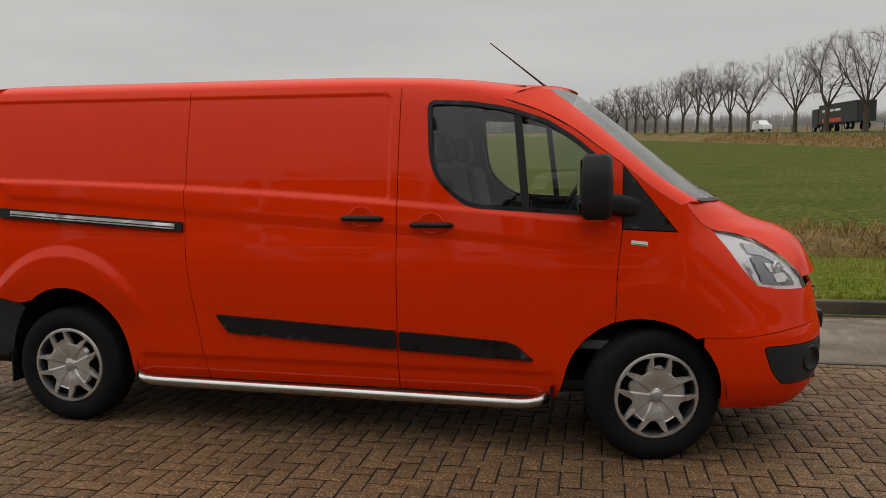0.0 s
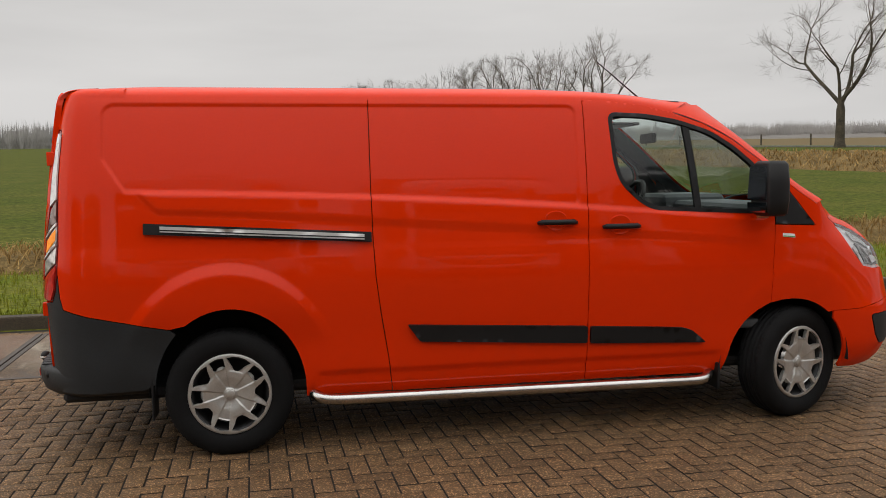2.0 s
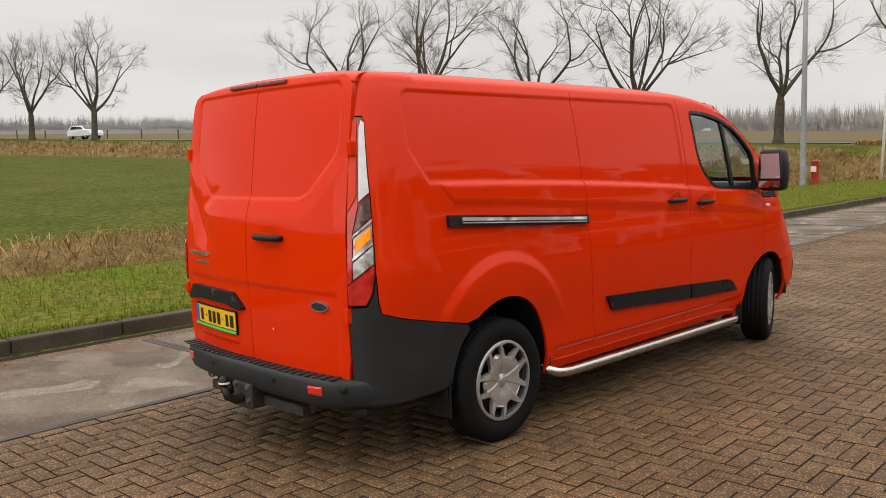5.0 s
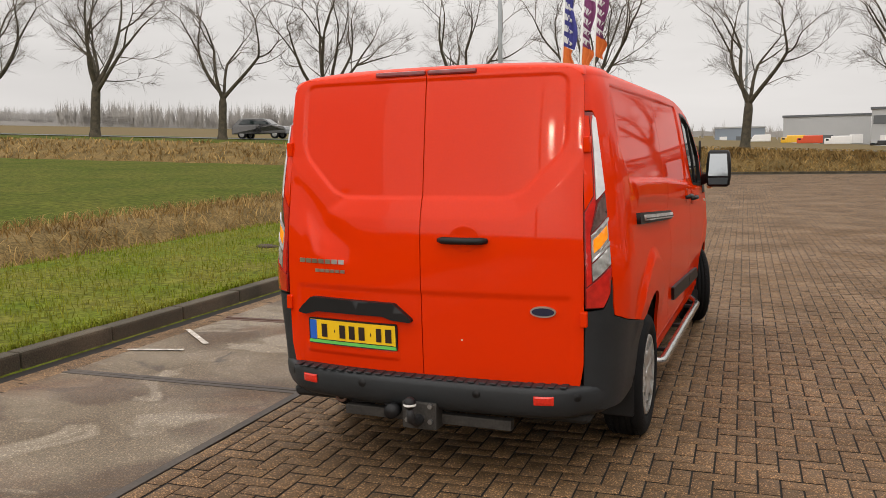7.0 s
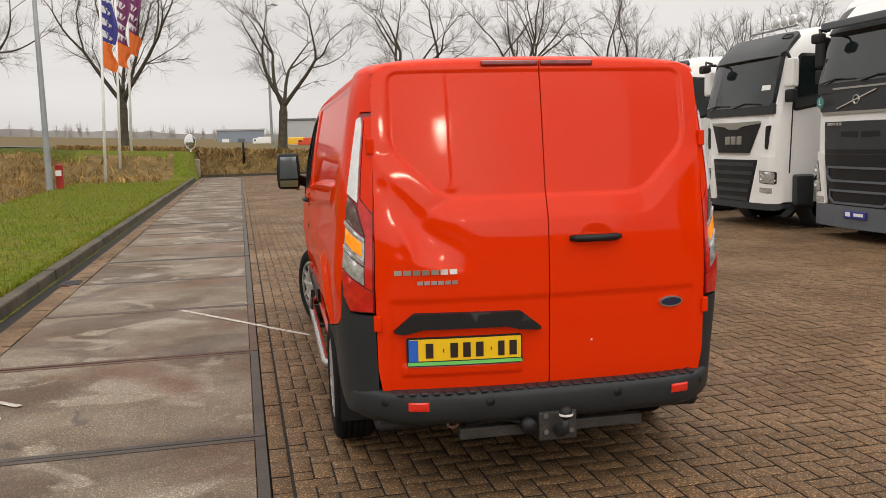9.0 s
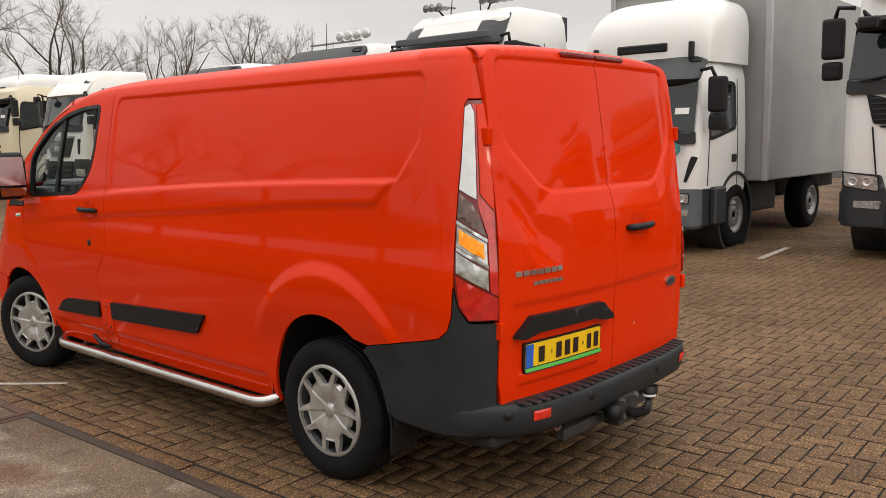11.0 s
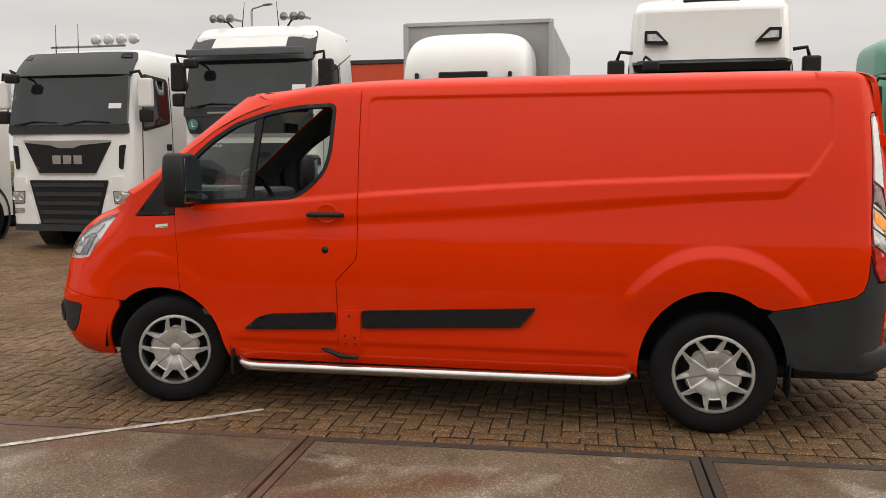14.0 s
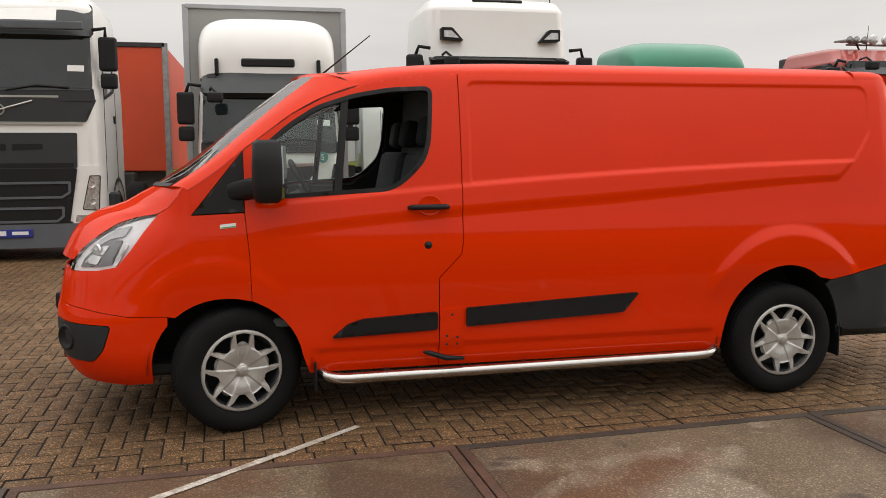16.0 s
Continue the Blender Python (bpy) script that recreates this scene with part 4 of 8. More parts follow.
def grid_part(name, fn, nu, nv, material, parent, label="", flip=False, smooth=True):
    verts = [fn(i / nu, j / nv) for i in range(nu + 1) for j in range(nv + 1)]
    faces = []
    for i in range(nu):
        for j in range(nv):
            q = (i * (nv + 1) + j, (i + 1) * (nv + 1) + j, (i + 1) * (nv + 1) + j + 1, i * (nv + 1) + j + 1)
            faces.append(q[::-1] if flip else q)
    return mesh_part(name, verts, faces, material, parent, label, smooth)


ws = grid_part("windscreen", lambda a, b: screen(a, 2 * b - 1), 16, 24, M_SCREEN, van)
ws.visible_shadow = False
grid_part("windscreen_band", lambda a, b: screen(0.965 + 0.035 * a, 2 * b - 1) + Vector((0.004, 0, 0.004)), 2, 24, M_BLACK, van)
line = PILLAR_LINE + PILLAR_LOW
seg = [0.0]
for a, b in zip(line, line[1:]):
    seg.append(seg[-1] + math.dist(a, b))
PL_X, PL_Z = Curve(seg, [p[0] for p in line]), Curve(seg, [p[1] for p in line])
K0 = seg[3]
for sy, F in ((-1, FLANK_R), (1, FLANK_L)):
    def pillar(a, b, sy=sy, F=F):
        q = K0 + (seg[-1] - K0) * a
        p0 = F(PL_X(q), PL_Z(q) + 0.002)
        x, y, z = screen_edge(a)
        p1 = Vector((x, sy * y, z))
        m = (p0 + p1) / 2 + Vector((0.012, sy * 0.022, 0.022))
        return p0 * (1 - b) ** 2 + m * 2 * b * (1 - b) + p1 * b * b
    grid_part("screen_pillar", pillar, 30, 6, M_RED, van, flip=sy > 0)
    grid_part("pillar_trim", lambda a, b, sy=sy: pillar(a, b) - Vector((0.018, sy * 0.016, 0.012)), 20, 4, M_CABIN, van, flip=sy > 0)

ROOF_Z = Curve([-0.90, -0.84, -0.70, -0.3, 1.6, 2.03, 2.36, 2.60, 2.87], [1.985, 1.992, 2.002, 2.014, 2.016, 2.006, 1.985, 1.958, 1.938])
ROOF_E = Curve([-0.9, 2.02, 2.20, 2.38, 2.56], [S_TOP, S_TOP, 1.915, 1.893, 1.853])


def roof(a, b):
    v = 2 * b - 1
    back = -0.72
    front = 2.58 + 0.32 * (1 - v * v) ** 0.6
    x = back + (front - back) * a
    xe = max(min(x, 2.56), -0.50)
    e = FLANK_R(xe, ROOF_E(xe) + 0.004)
    ye = abs(e.y) - 0.03 * sstep(2.2, 2.87, x) - 0.04 * sstep(-0.52, -0.72, x)
    w = abs(v)
    z = e.z + (ROOF_Z(x) - e.z) * (1 - w ** 6) ** 0.5 - 0.012 * w * w
    z += 0.004 * math.cos(v * 5 * math.pi) * sstep(0.8, 0.6, w) * sstep(-0.6, -0.4, x) * sstep(1.9, 1.7, x)
    return Vector((x, ye * (v if w < 1 else math.copysign(1, v)), z))


def roof_nl(a, b):
    s = 2 * b - 1
    return roof(a, (math.copysign(1 - (1 - abs(s)) ** 1.6, s) + 1) / 2)


grid_part("roof", roof_nl, 60, 48, M_RED, van, flip=False)
grid_part("roof_lining", lambda a, b: roof_nl(0.82 + 0.17 * a, 0.10 + 0.80 * b) - Vector((0, 0, 0.030)), 10, 24, M_CABIN, van)
grid_part("header_trim", lambda a, b: screen(0.0, 2 * b - 1) * (1 - a) + roof(1.0, min(1, max(0, b))) * a, 3, 24, M_RED, van, flip=True)


def hood_edge(a):
    pts = ((3.50, 1.316), (3.53, 1.266), (3.58, 1.211), (3.64, 1.178), (3.78, 1.156), (3.92, 1.12), (4.03, 1.06), (4.112, 0.993), (4.155, 0.930))
    k = a * (len(pts) - 1)
    i = min(int(k), len(pts) - 2)
    x, z = (pts[i][0] + (pts[i + 1][0] - pts[i][0]) * (k - i), pts[i][1] + (pts[i + 1][1] - pts[i][1]) * (k - i))
    return FLANK_R(u_of(x), z)


MID_X = Curve([0, 0.25, 0.5, 0.75, 1.0], [3.69, 3.88, 4.05, 4.17, 4.235])
MID_Z = Curve([0, 0.25, 0.5, 0.75, 1.0], [1.245, 1.165, 1.072, 0.982, 0.905])


def hood(a, b):
    v = 2 * b - 1
    e = hood_edge(a)
    w = 1 - abs(v) ** 2.6
    x = e.x + (MID_X(a) - e.x) * w
    z = e.z + (max(MID_Z(a), e.z) - e.z + 0.004) * (1 - abs(v) ** 3.0)
    z += 0.008 * sstep(0.62, 0.74, abs(v)) * sstep(0.98, 0.84, abs(v)) * sstep(1.0, 0.6, a)
    return Vector((x, abs(e.y) * v, z))


grid_part("bonnet", hood, 28, 40, M_RED, van, flip=False)
part("scuttle_panel", box((3.46, -0.62, 1.20), (3.68, 0.62, 1.25), 0.01), M_BLACK, van)
for sy in (-1, 1):
    part("wiper", tube([(3.64, 0.50 * sy, 1.285), (3.65, 0.40 * sy, 1.315), (3.66, 0.05 * sy, 1.345)], [0.009, 0.007, 0.005], 8), M_BLACK, van)
# nose
for name, z0, z1, hw in (("upper_grille", 0.74, 0.86, 0.45), ("lower_grille", 0.36, 0.60, 0.50)):
    um = PF[-2][0]
    g = part(name, box((4.02, -hw, z0), (4.19 if z0 > 0.7 else 4.205, hw, z1), 0.02, 2), M_BLACK, van)
    for k in range(4):
        part("grille_bar", box((4.15, -hw + 0.06, z0 + (z1 - z0) * (k + 0.3) / 4), (4.212, hw - 0.06, z0 + (z1 - z0) * (k + 0.7) / 4), 0.006), M_PLASTIC, g)
part("plate_holder", box((4.18, -0.30, 0.60), (4.277, 0.30, 0.70), 0.02, 2), M_BLACK, van)

# rear doors
DOOR_X = Curve([0.45, 0.60, 0.90, 1.15, 1.40, 1.60, 1.80, 1.92, 1.99], [-0.972, -0.982, -0.990, -0.986, -0.960, -0.935, -0.908, -0.886, -0.862])


def blind(y, z, low, y0, side, top):
    """How far inside the pressed blind window a point lies, in metres, its corners rounded."""
    y = abs(y)
    sd = rmin(rmin(side + 0.02 * (1.9 - z) - y, top - z, 0.05), z - low, 0.03)
    return rmin(sd, ((z - low) - (y - y0)) * 0.707, 0.05)


def ridge(u, v, ang, wide, long):
    """A bump drawn out along a line at the given angle."""
    c, s = math.cos(radians(ang)), math.sin(radians(ang))
    return math.exp(-((-u * s + v * c) / wide) ** 2 - ((u * c + v * s) / long) ** 2)


def dent(y, z):
    """The crumpled upper corner of the left-hand door."""
    u, v = y - 0.60, z - 1.27
    e = -0.034 * ridge(u, v - 0.02, 55, 0.095, 0.18)
    e -= 0.018 * ridge(u + 0.10, v + 0.09, 25, 0.060, 0.12)
    e += 0.013 * ridge(u - 0.03, v + 0.12, 72, 0.024, 0.09)
    e += 0.009 * ridge(u + 0.06, v + 0.215, 15, 0.030, 0.14)
    e -= 0.009 * ridge(u + 0.13, v - 0.075, -30, 0.030, 0.10)
    e -= 0.006 * ridge(u - 0.14, v - 0.15, 80, 0.020, 0.03)
    return e * 0.62


def back(y, z):
    x = DOOR_X(z) + 0.022 * (y / 0.78) ** 2 + 0.028 * abs(y / 0.78) ** 7 + 0.035 * sstep(0.1, 0.8, y)
    o = 0.0
    o -= 0.009 * lin(-0.006, 0.006, blind(y, z, 1.365, 0.47, 0.690, 1.928))
    o -= 0.015 * lin(-0.002, 0.090, blind(y, z, 1.268, 0.50, 0.765, 2.10))
    o -= 0.009 * sstep(0.925, 0.895, z) * sstep(0.74, 0.70, abs(y))
    if 0.10 < y < 0.70:
        o += 0.010 * sstep(0.56, 0.575, z) * sstep(0.635, 0.60, z) * sstep(0.12, 0.15, y) * sstep(0.69, 0.66, y)
    if y > 0.1:
        o += dent(y, z)
    return Vector((x - o, y, z))


for sy in (1, -1):
    poly = round_poly([(0.0015, 0.486), (0.764, 0.490), (0.782, 0.60), (0.785, 1.0), (0.775, 1.35), (0.772, 1.60), (0.768, 1.80), (0.764, 1.895), (0.745, 1.932), (0.70, 1.958), (0.0015, 1.979)], 0.010, 3)
    skin("rear_door_left" if sy > 0 else "rear_door_right", back, [(p[0] * sy, p[1]) for p in poly], M_RED, van, step=0.0095, depth=0.03, gap=0.001, flip=True)
grid_part("rear_lining", lambda a, b: back(-0.74 + 1.48 * a, 0.5 + 1.38 * b) + Vector((0.05, 0, 0)), 10, 10, M_INNER, van)
def header_low(a):
    """The line that runs round the rear of the roof, over the corner posts and the door tops."""
    k = abs(2 * a - 1)
    sy, F = (1, FLANK_L) if a < 0.5 else (-1, FLANK_R)
    if k > 0.72:
        q = (k - 0.72) / 0.28
        p = F(U_REAR + (-0.50 - U_REAR) * q, S_TOP - 0.003)
        return Vector((p.x - 0.001 * (1 - q), p.y + sy * 0.0012, p.z))
    y = 0.79 * k / 0.72
    z = 1.979 - 0.012 * (y / 0.7) ** 2 - 0.042 * sstep(0.66, 0.79, y)
    p = back(sy * min(y, 0.76), min(z, 1.978))
    return Vector((p.x + 0.007, sy * y, z - 0.010))


def roof_at(x, y):
    xe = max(min(x, 2.56), -0.50)
    e = FLANK_R(xe, ROOF_E(xe) + 0.004)
    w = min(0.999, abs(y) / (abs(e.y) + 0.001))
    return e.z + (ROOF_Z(max(x, -0.70)) - e.z) * (1 - w ** 6) ** 0.5 - 0.012 * w * w


def header(a, b):
    q = header_low(a)
    k = abs(2 * a - 1)
    inx = q.x + 0.16 * sstep(0.98, 0.7, k)
    iny = q.y * (1 - 0.12 * sstep(0.5, 0.9, k))
    top = Vector((inx, iny, roof_at(inx, iny) + 0.0004))
    m = Vector((q.x + (top.x - q.x) * 0.10, q.y + (top.y - q.y) * 0.10, top.z - 0.002))
    return q * (1 - b) ** 2 + m * 2 * b * (1 - b) + top * b * b


grid_part("rear_roof_edge", header, 80, 8, M_RED, van, flip=True)
for a, b in ((0.006, 0.27), (-0.006, -0.255)):
    lo, hi = min(a, b), max(a, b)
    part("brake_light", box((-0.872, lo, 1.948), (-0.845, hi, 1.972), 0.008, 2), M_LAMPDARKRED, van)


def rear_piece(name, pts, material, depth, parent=van, out=0.0, step=0.04, label="", rnd=0.0):
    p = round_poly(pts, rnd, 3) if rnd else pts
    return skin(name, back, p, material, parent, step=step, depth=depth, gap=0, flip=True, offset=out, label=label)


pull = rear_piece("plate_light_bar", [(0.715, 0.775), (0.62, 0.858), (0.14, 0.852), (0.045, 0.775), (0.05, 0.762), (0.15, 0.770), (0.20, 0.785), (0.58, 0.785), (0.66, 0.765)], M_BLACK, 0.035, out=0.032, rnd=0.01)
plate = rear_piece("number_plate", [(0.655, 0.610), (0.655, 0.745), (0.132, 0.745), (0.132, 0.610)], M_BLACK, 0.02, out=0.012, rnd=0.012)
rear_piece("plate_face", [(0.645, 0.633), (0.645, 0.738), (0.139, 0.738), (0.139, 0.633)], M_PLATE, 0.003, plate, 0.0145, rnd=0.006)
rear_piece("plate_band", [(0.645, 0.635), (0.645, 0.736), (0.603, 0.736), (0.603, 0.635)], M_BLUE, 0.002, plate, 0.0165)
rear_piece("frame_strip", [(0.65, 0.613), (0.65, 0.630), (0.137, 0.630), (0.137, 0.613)], M_GREEN, 0.002, plate, 0.0165)
for y0, w in ((0.545, 0.05), (0.482, 0.02), (0.435, 0.05), (0.378, 0.05), (0.320, 0.05), (0.268, 0.02), (0.222, 0.045), (0.168, 0.05)):
    h = 0.008 if w < 0.03 else 0.034
    rear_piece("plate_mark", [(y0 + w / 2, 0.685 - h), (y0 + w / 2, 0.685 + h), (y0 - w / 2 + 0.016, 0.685 + h), (y0 - w / 2 + 0.016, 0.685 - h)], M_INK, 0.001, plate, 0.018)
# raised metal lettering, plain bars
for y0, y1, z0, z1, n in ((0.70, 0.415, 1.030, 1.052, 7), (0.60, 0.415, 0.985, 1.001, 6)):
    for k in range(n):
        a = y0 + (y1 - y0) * k / n
        b = y0 + (y1 - y0) * (k + 0.80) / n
        rear_piece("badge_bar", [(a, z0), (a, z1), (b, z1), (b, z0)], M_BADGE, 0.005, out=0.005)
oval = [(-0.60 + 0.060 * math.cos(a), 0.845 + 0.026 * math.sin(a)) for a in [math.tau * i / 28 for i in range(28)]]
bdg = rear_piece("oval_badge", oval, M_BADGE, 0.012, out=0.010)
rear_piece("badge_face", [(-0.60 + (p[0] + 0.60) * 0.86, 0.845 + (p[1] - 0.845) * 0.72) for p in oval], M_NAVY, 0.002, bdg, 0.0125)
part("door_handle", tube([back(-0.10 - 0.24 * i / 10, 1.168) + Vector((-0.006 - 0.03 * math.sin(math.pi * i / 10) ** 0.5, 0, 0)) for i in range(11)], [0.012] + [0.017] * 9 + [0.012], 10), M_BLACK, van, smooth=True)
part("handle_cup", lathe([(0.0, -0.003), (0.045, -0.0025), (0.060, 0.0015), (0.064, 0.0)], 28, Matrix.Translation(back(-0.225, 1.175) + Vector((-0.002, 0, 0))) @ Vector((-1, 0, 0)).to_track_quat("Y", "Z").to_matrix().to_4x4() @ Matrix.Diagonal((1.2, 1, 1, 1))), M_RED, van, smooth=True)
for sy in (1, -1):
    for z in (1.605, 0.815):
        p = back(sy * 0.765, z)
        part("door_hinge", box((p.x - 0.013, sy * 0.782 - 0.018, z - 0.036), (p.x + 0.03, sy * 0.782 + 0.014, z + 0.036), 0.006, 2), M_RED, van)
rear_piece("paint_chip", [(-0.20, 0.685), (-0.20, 0.694), (-0.208, 0.694), (-0.208, 0.685)], M_WHITEPAPER, 0.001, out=0.001)

# tail lamps, wrapped round the corners
for sy, F in ((-1, FLANK_R), (1, FLANK_L)):
    UR = U_REAR
    f = sy > 0
    body = skin("tail_lamp", F, [(UR, 1.752), *[(UR + (p[0] - UR) * (1.0 if f else 0.70), p[1]) for p in [(-0.87, 1.752), *LAMP_OUT]], (UR, 0.86), (UR - 0.005, 1.27), (UR, 1.36), (UR, 1.5)], M_LAMPDARKRED, van, flip=f, step=0.025, offset=0.001, depth=0.075)
    def lens(name, pts, m, off=0.010):
        return skin(name, F, [(UR + (p[0] - UR) * (1.0 if f else 0.70), p[1]) for p in pts], m, body, flip=f, step=0.02, offset=off, depth=0.010, gap=0.0015)
    lens("reverse_lens", [(-0.846, 1.722), (-0.885, 1.736), (-0.912, 1.70), (-0.914, 1.352), (-0.826, 1.395), (-0.836, 1.5)], M_LAMPWHITE)
    for k in range(8):
        z = 1.68 - k * 0.035
        lens("lens_rib", [(-0.888, z), (-0.852, z + 0.004), (-0.852, z + 0.001), (-0.888, z - 0.003)], M_LAMPCLEAR, 0.0112)
    lens("inner_panel", [(UR + 0.004, 1.735), (-0.932, 1.733), (-0.932, 1.375), (UR + 0.004, 1.305)], M_RED, 0.008)
    lens("red_border", [(-0.890, 1.736), (-0.928, 1.73), (-0.928, 1.372), (-0.998, 1.300), (-0.998, 0.962), (-0.962, 0.980), (-0.962, 1.205), (-0.917, 1.335), (-0.916, 1.70)], M_LAMPRED, 0.009)
    lens("smoked_lens", [(-0.826, 1.386), (-0.896, 1.338), (-0.958, 1.206), (-0.818, 1.280)], M_LAMPSMOKE, 0.008)
    lens("clear_lens", [(-0.816, 1.256), (-0.958, 1.180), (-0.958, 1.088), (-0.814, 1.168)], M_LAMPCLEAR, 0.006)
    lens("indicator_lens", [(-0.826, 1.240), (-0.945, 1.176), (-0.945, 1.112), (-0.880, 1.145), (-0.826, 1.180)], M_AMBER, 0.009)
    lens("clear_lens", [(-0.812, 1.148), (-0.958, 1.066), (-0.958, 0.986), (-0.815, 1.062)], M_LAMPCLEAR, 0.008)
    for z in (1.276, 1.168):
        lens("chrome_rib", [(-0.815, z), (-0.960, z - 0.080), (-0.960, z - 0.096), (-0.815, z - 0.018)], M_REFLECTOR, 0.013)
    lens("fog_lens", [(-0.812, 1.052), (-0.998, 0.956), (UR + 0.006, 0.868), (-0.875, 0.868), (-0.83, 0.928)], M_LAMPRED, 0.008)

# rear bumper with tread step
BUMP = [(-0.40, 0.905), (-0.60, 0.915), (-0.70, 0.912), (-0.775, 0.898), (-0.85, 0.858), (-0.925, 0.796), (-0.99, 0.718), (-1.03, 0.60), (-1.048, 0.35), (-1.055, 0.0)]
path = [(x, y) for x, y in BUMP] + [(x, -y) for x, y in BUMP[-2::-1]]
bu = [0.0]
for a, b in zip(path, path[1:]):
    bu.append(bu[-1] + math.dist(a, b))
BX, BY = Curve(bu, [p[0] for p in path]), Curve(bu, [p[1] for p in path])


def bumper_pt(a, b):
    u = bu[-1] * a
    x, y = BX(u), BY(u)
    h = 0.01
    tx, ty = BX(min(u + h, bu[-1])) - BX(max(u - h, 0)), BY(min(u + h, bu[-1])) - BY(max(u - h, 0))
    k = math.hypot(tx, ty) or 1
    nx, ny = ty / k, -tx / k
    mid = sstep(-0.70, -0.95, x)
    prof = ((-0.10, 0.504), (-0.03, 0.502), (-0.012, 0.498), (0.0, 0.487), (0.004, 0.455), (0.0, 0.41), (-0.015, 0.37), (-0.05, 0.345), (-0.12, 0.34))
    i = b * (len(prof) - 1)
    j = min(int(i), len(prof) - 2)
    o, z = (prof[j][0] + (prof[j + 1][0] - prof[j][0]) * (i - j), prof[j][1] + (prof[j + 1][1] - prof[j][1]) * (i - j))
    o = o - 0.006 * (1 - mid)
    return Vector((x - nx * -o + 0.035 * sstep(0.1, 0.8, y) * mid, y - ny * -o, z))


bump = grid_part("rear_bumper", bumper_pt, 90, 16, M_PLASTIC, van, flip=True)
for k in range(27):
    y = -0.70 + 1.40 * k / 26
    x = -1.02 + 0.045 * (y / 0.7) ** 4
    part("tread_rib", box((x - 0.022 - 0.0, y - 0.016, 0.499), (x + 0.045, y + 0.016, 0.508), 0.003), M_PLASTIC, bump)


def bumper_run(y):
    """The run along the bumper, 0 to 1, at which its rear face lies at y."""
    lo, hi = 0.0, 1.0
    for _ in range(30):
        mid = (lo + hi) / 2
        lo, hi = (mid, hi) if BY(bu[-1] * mid) > y else (lo, mid)
    return lo


for sy in (1, -1):
    ra, rb_ = bumper_run(sy * 0.618 + 0.045), bumper_run(sy * 0.618 - 0.045)
    grid_part("reflex_reflector", lambda a, b: bumper_pt(ra + (rb_ - ra) * a, 0.46 + 0.13 * b) + Vector((-0.004 - 0.003 * (0.0 < a < 1.0 and 0.0 < b < 1.0), 0, 0)), 6, 4, M_REFLEX, bump, flip=True, smooth=False)
for y in (0.76, 0.30, -0.30, -0.76):
    x = bumper_pt(bumper_run(y), 0.5).x + 0.001
    part("parking_sensor", lathe([(0.0, 0.004), (0.012, 0.004), (0.014, 0.002), (0.020, 0.003), (0.022, -0.004)], 16, Matrix.Translation((x, y, 0.455)) @ Vector((-1, 1.05 * y if abs(y) > 0.5 else 0, 0)).normalized().to_track_quat("Y", "Z").to_matrix().to_4x4()), M_BLACK, bump, smooth=True)

# tow bar
M_TOWSTEEL = mat("dirty_grey_steel", (0.055, 0.050, 0.045), rough=0.7, metal=0.3, var=0.5, scale=14, fine=0.3, fscale=90)
tow = part("tow_bar", box((-0.985, -0.45, 0.268), (-0.935, 0.43, 0.318), 0.006, 2), M_TOWSTEEL, van, "grey steel tow bar with ball hitch")
part("hitch_plate", box((-1.06, -0.10, 0.255), (-0.97, 0.08, 0.39), 0.01, 2), M_TOWSTEEL, tow)
part("hitch_neck", tube([(-1.03, -0.01, 0.31), (-1.10, -0.01, 0.305), (-1.15, -0.01, 0.33), (-1.165, -0.01, 0.385)], [0.026, 0.026, 0.022, 0.016], 12), M_DARKSTEEL, tow, smooth=True)
bm = bmesh.new()
bmesh.ops.create_uvsphere(bm, u_segments=18, v_segments=12, radius=0.030, matrix=Matrix.Translation((-1.165, -0.01, 0.415)))
part("hitch_ball", bm, M_BLACK, tow, smooth=True)
part("ball_label", lathe([(0.0302, -0.006), (0.0306, 0.0), (0.0303, 0.005)], 18, Matrix.Translation((-1.165, -0.01, 0.410)) @ Matrix.Rotation(radians(90), 4, "X")), M_WHITEPAPER, tow)
part("power_socket", lathe([(0.0, -0.03), (0.035, -0.03), (0.038, 0.0), (0.034, 0.03), (0.0, 0.032)], 20, Matrix.Translation((-1.06, 0.13, 0.335)) @ Matrix.Rotation(radians(90), 4, "Z")), M_BLACK, tow, smooth=True)
part("towing_eye", tube([(-0.97 + 0.0, 0.46 + 0.025 * math.cos(a), 0.345 + 0.018 * math.sin(a)) for a in [math.tau * i / 14 for i in range(15)]], 0.007, 6), M_RUST, tow)
part("socket_cable", tube([(-1.03, 0.14, 0.33), (-1.0, 0.20, 0.35), (-0.98, 0.30, 0.345), (-0.96, 0.40, 0.33)], 0.008, 6), M_BLACK, tow)
for z in (0.30, 0.375):
    for y in (-0.07, 0.05):
        part("hitch_bolt", lathe([(0.0, 0.012), (0.013, 0.012), (0.014, 0.0)], 6, Matrix.Translation((-1.06, y, z)) @ Matrix.Rotation(radians(90), 4, "Z")), M_STEEL, tow)

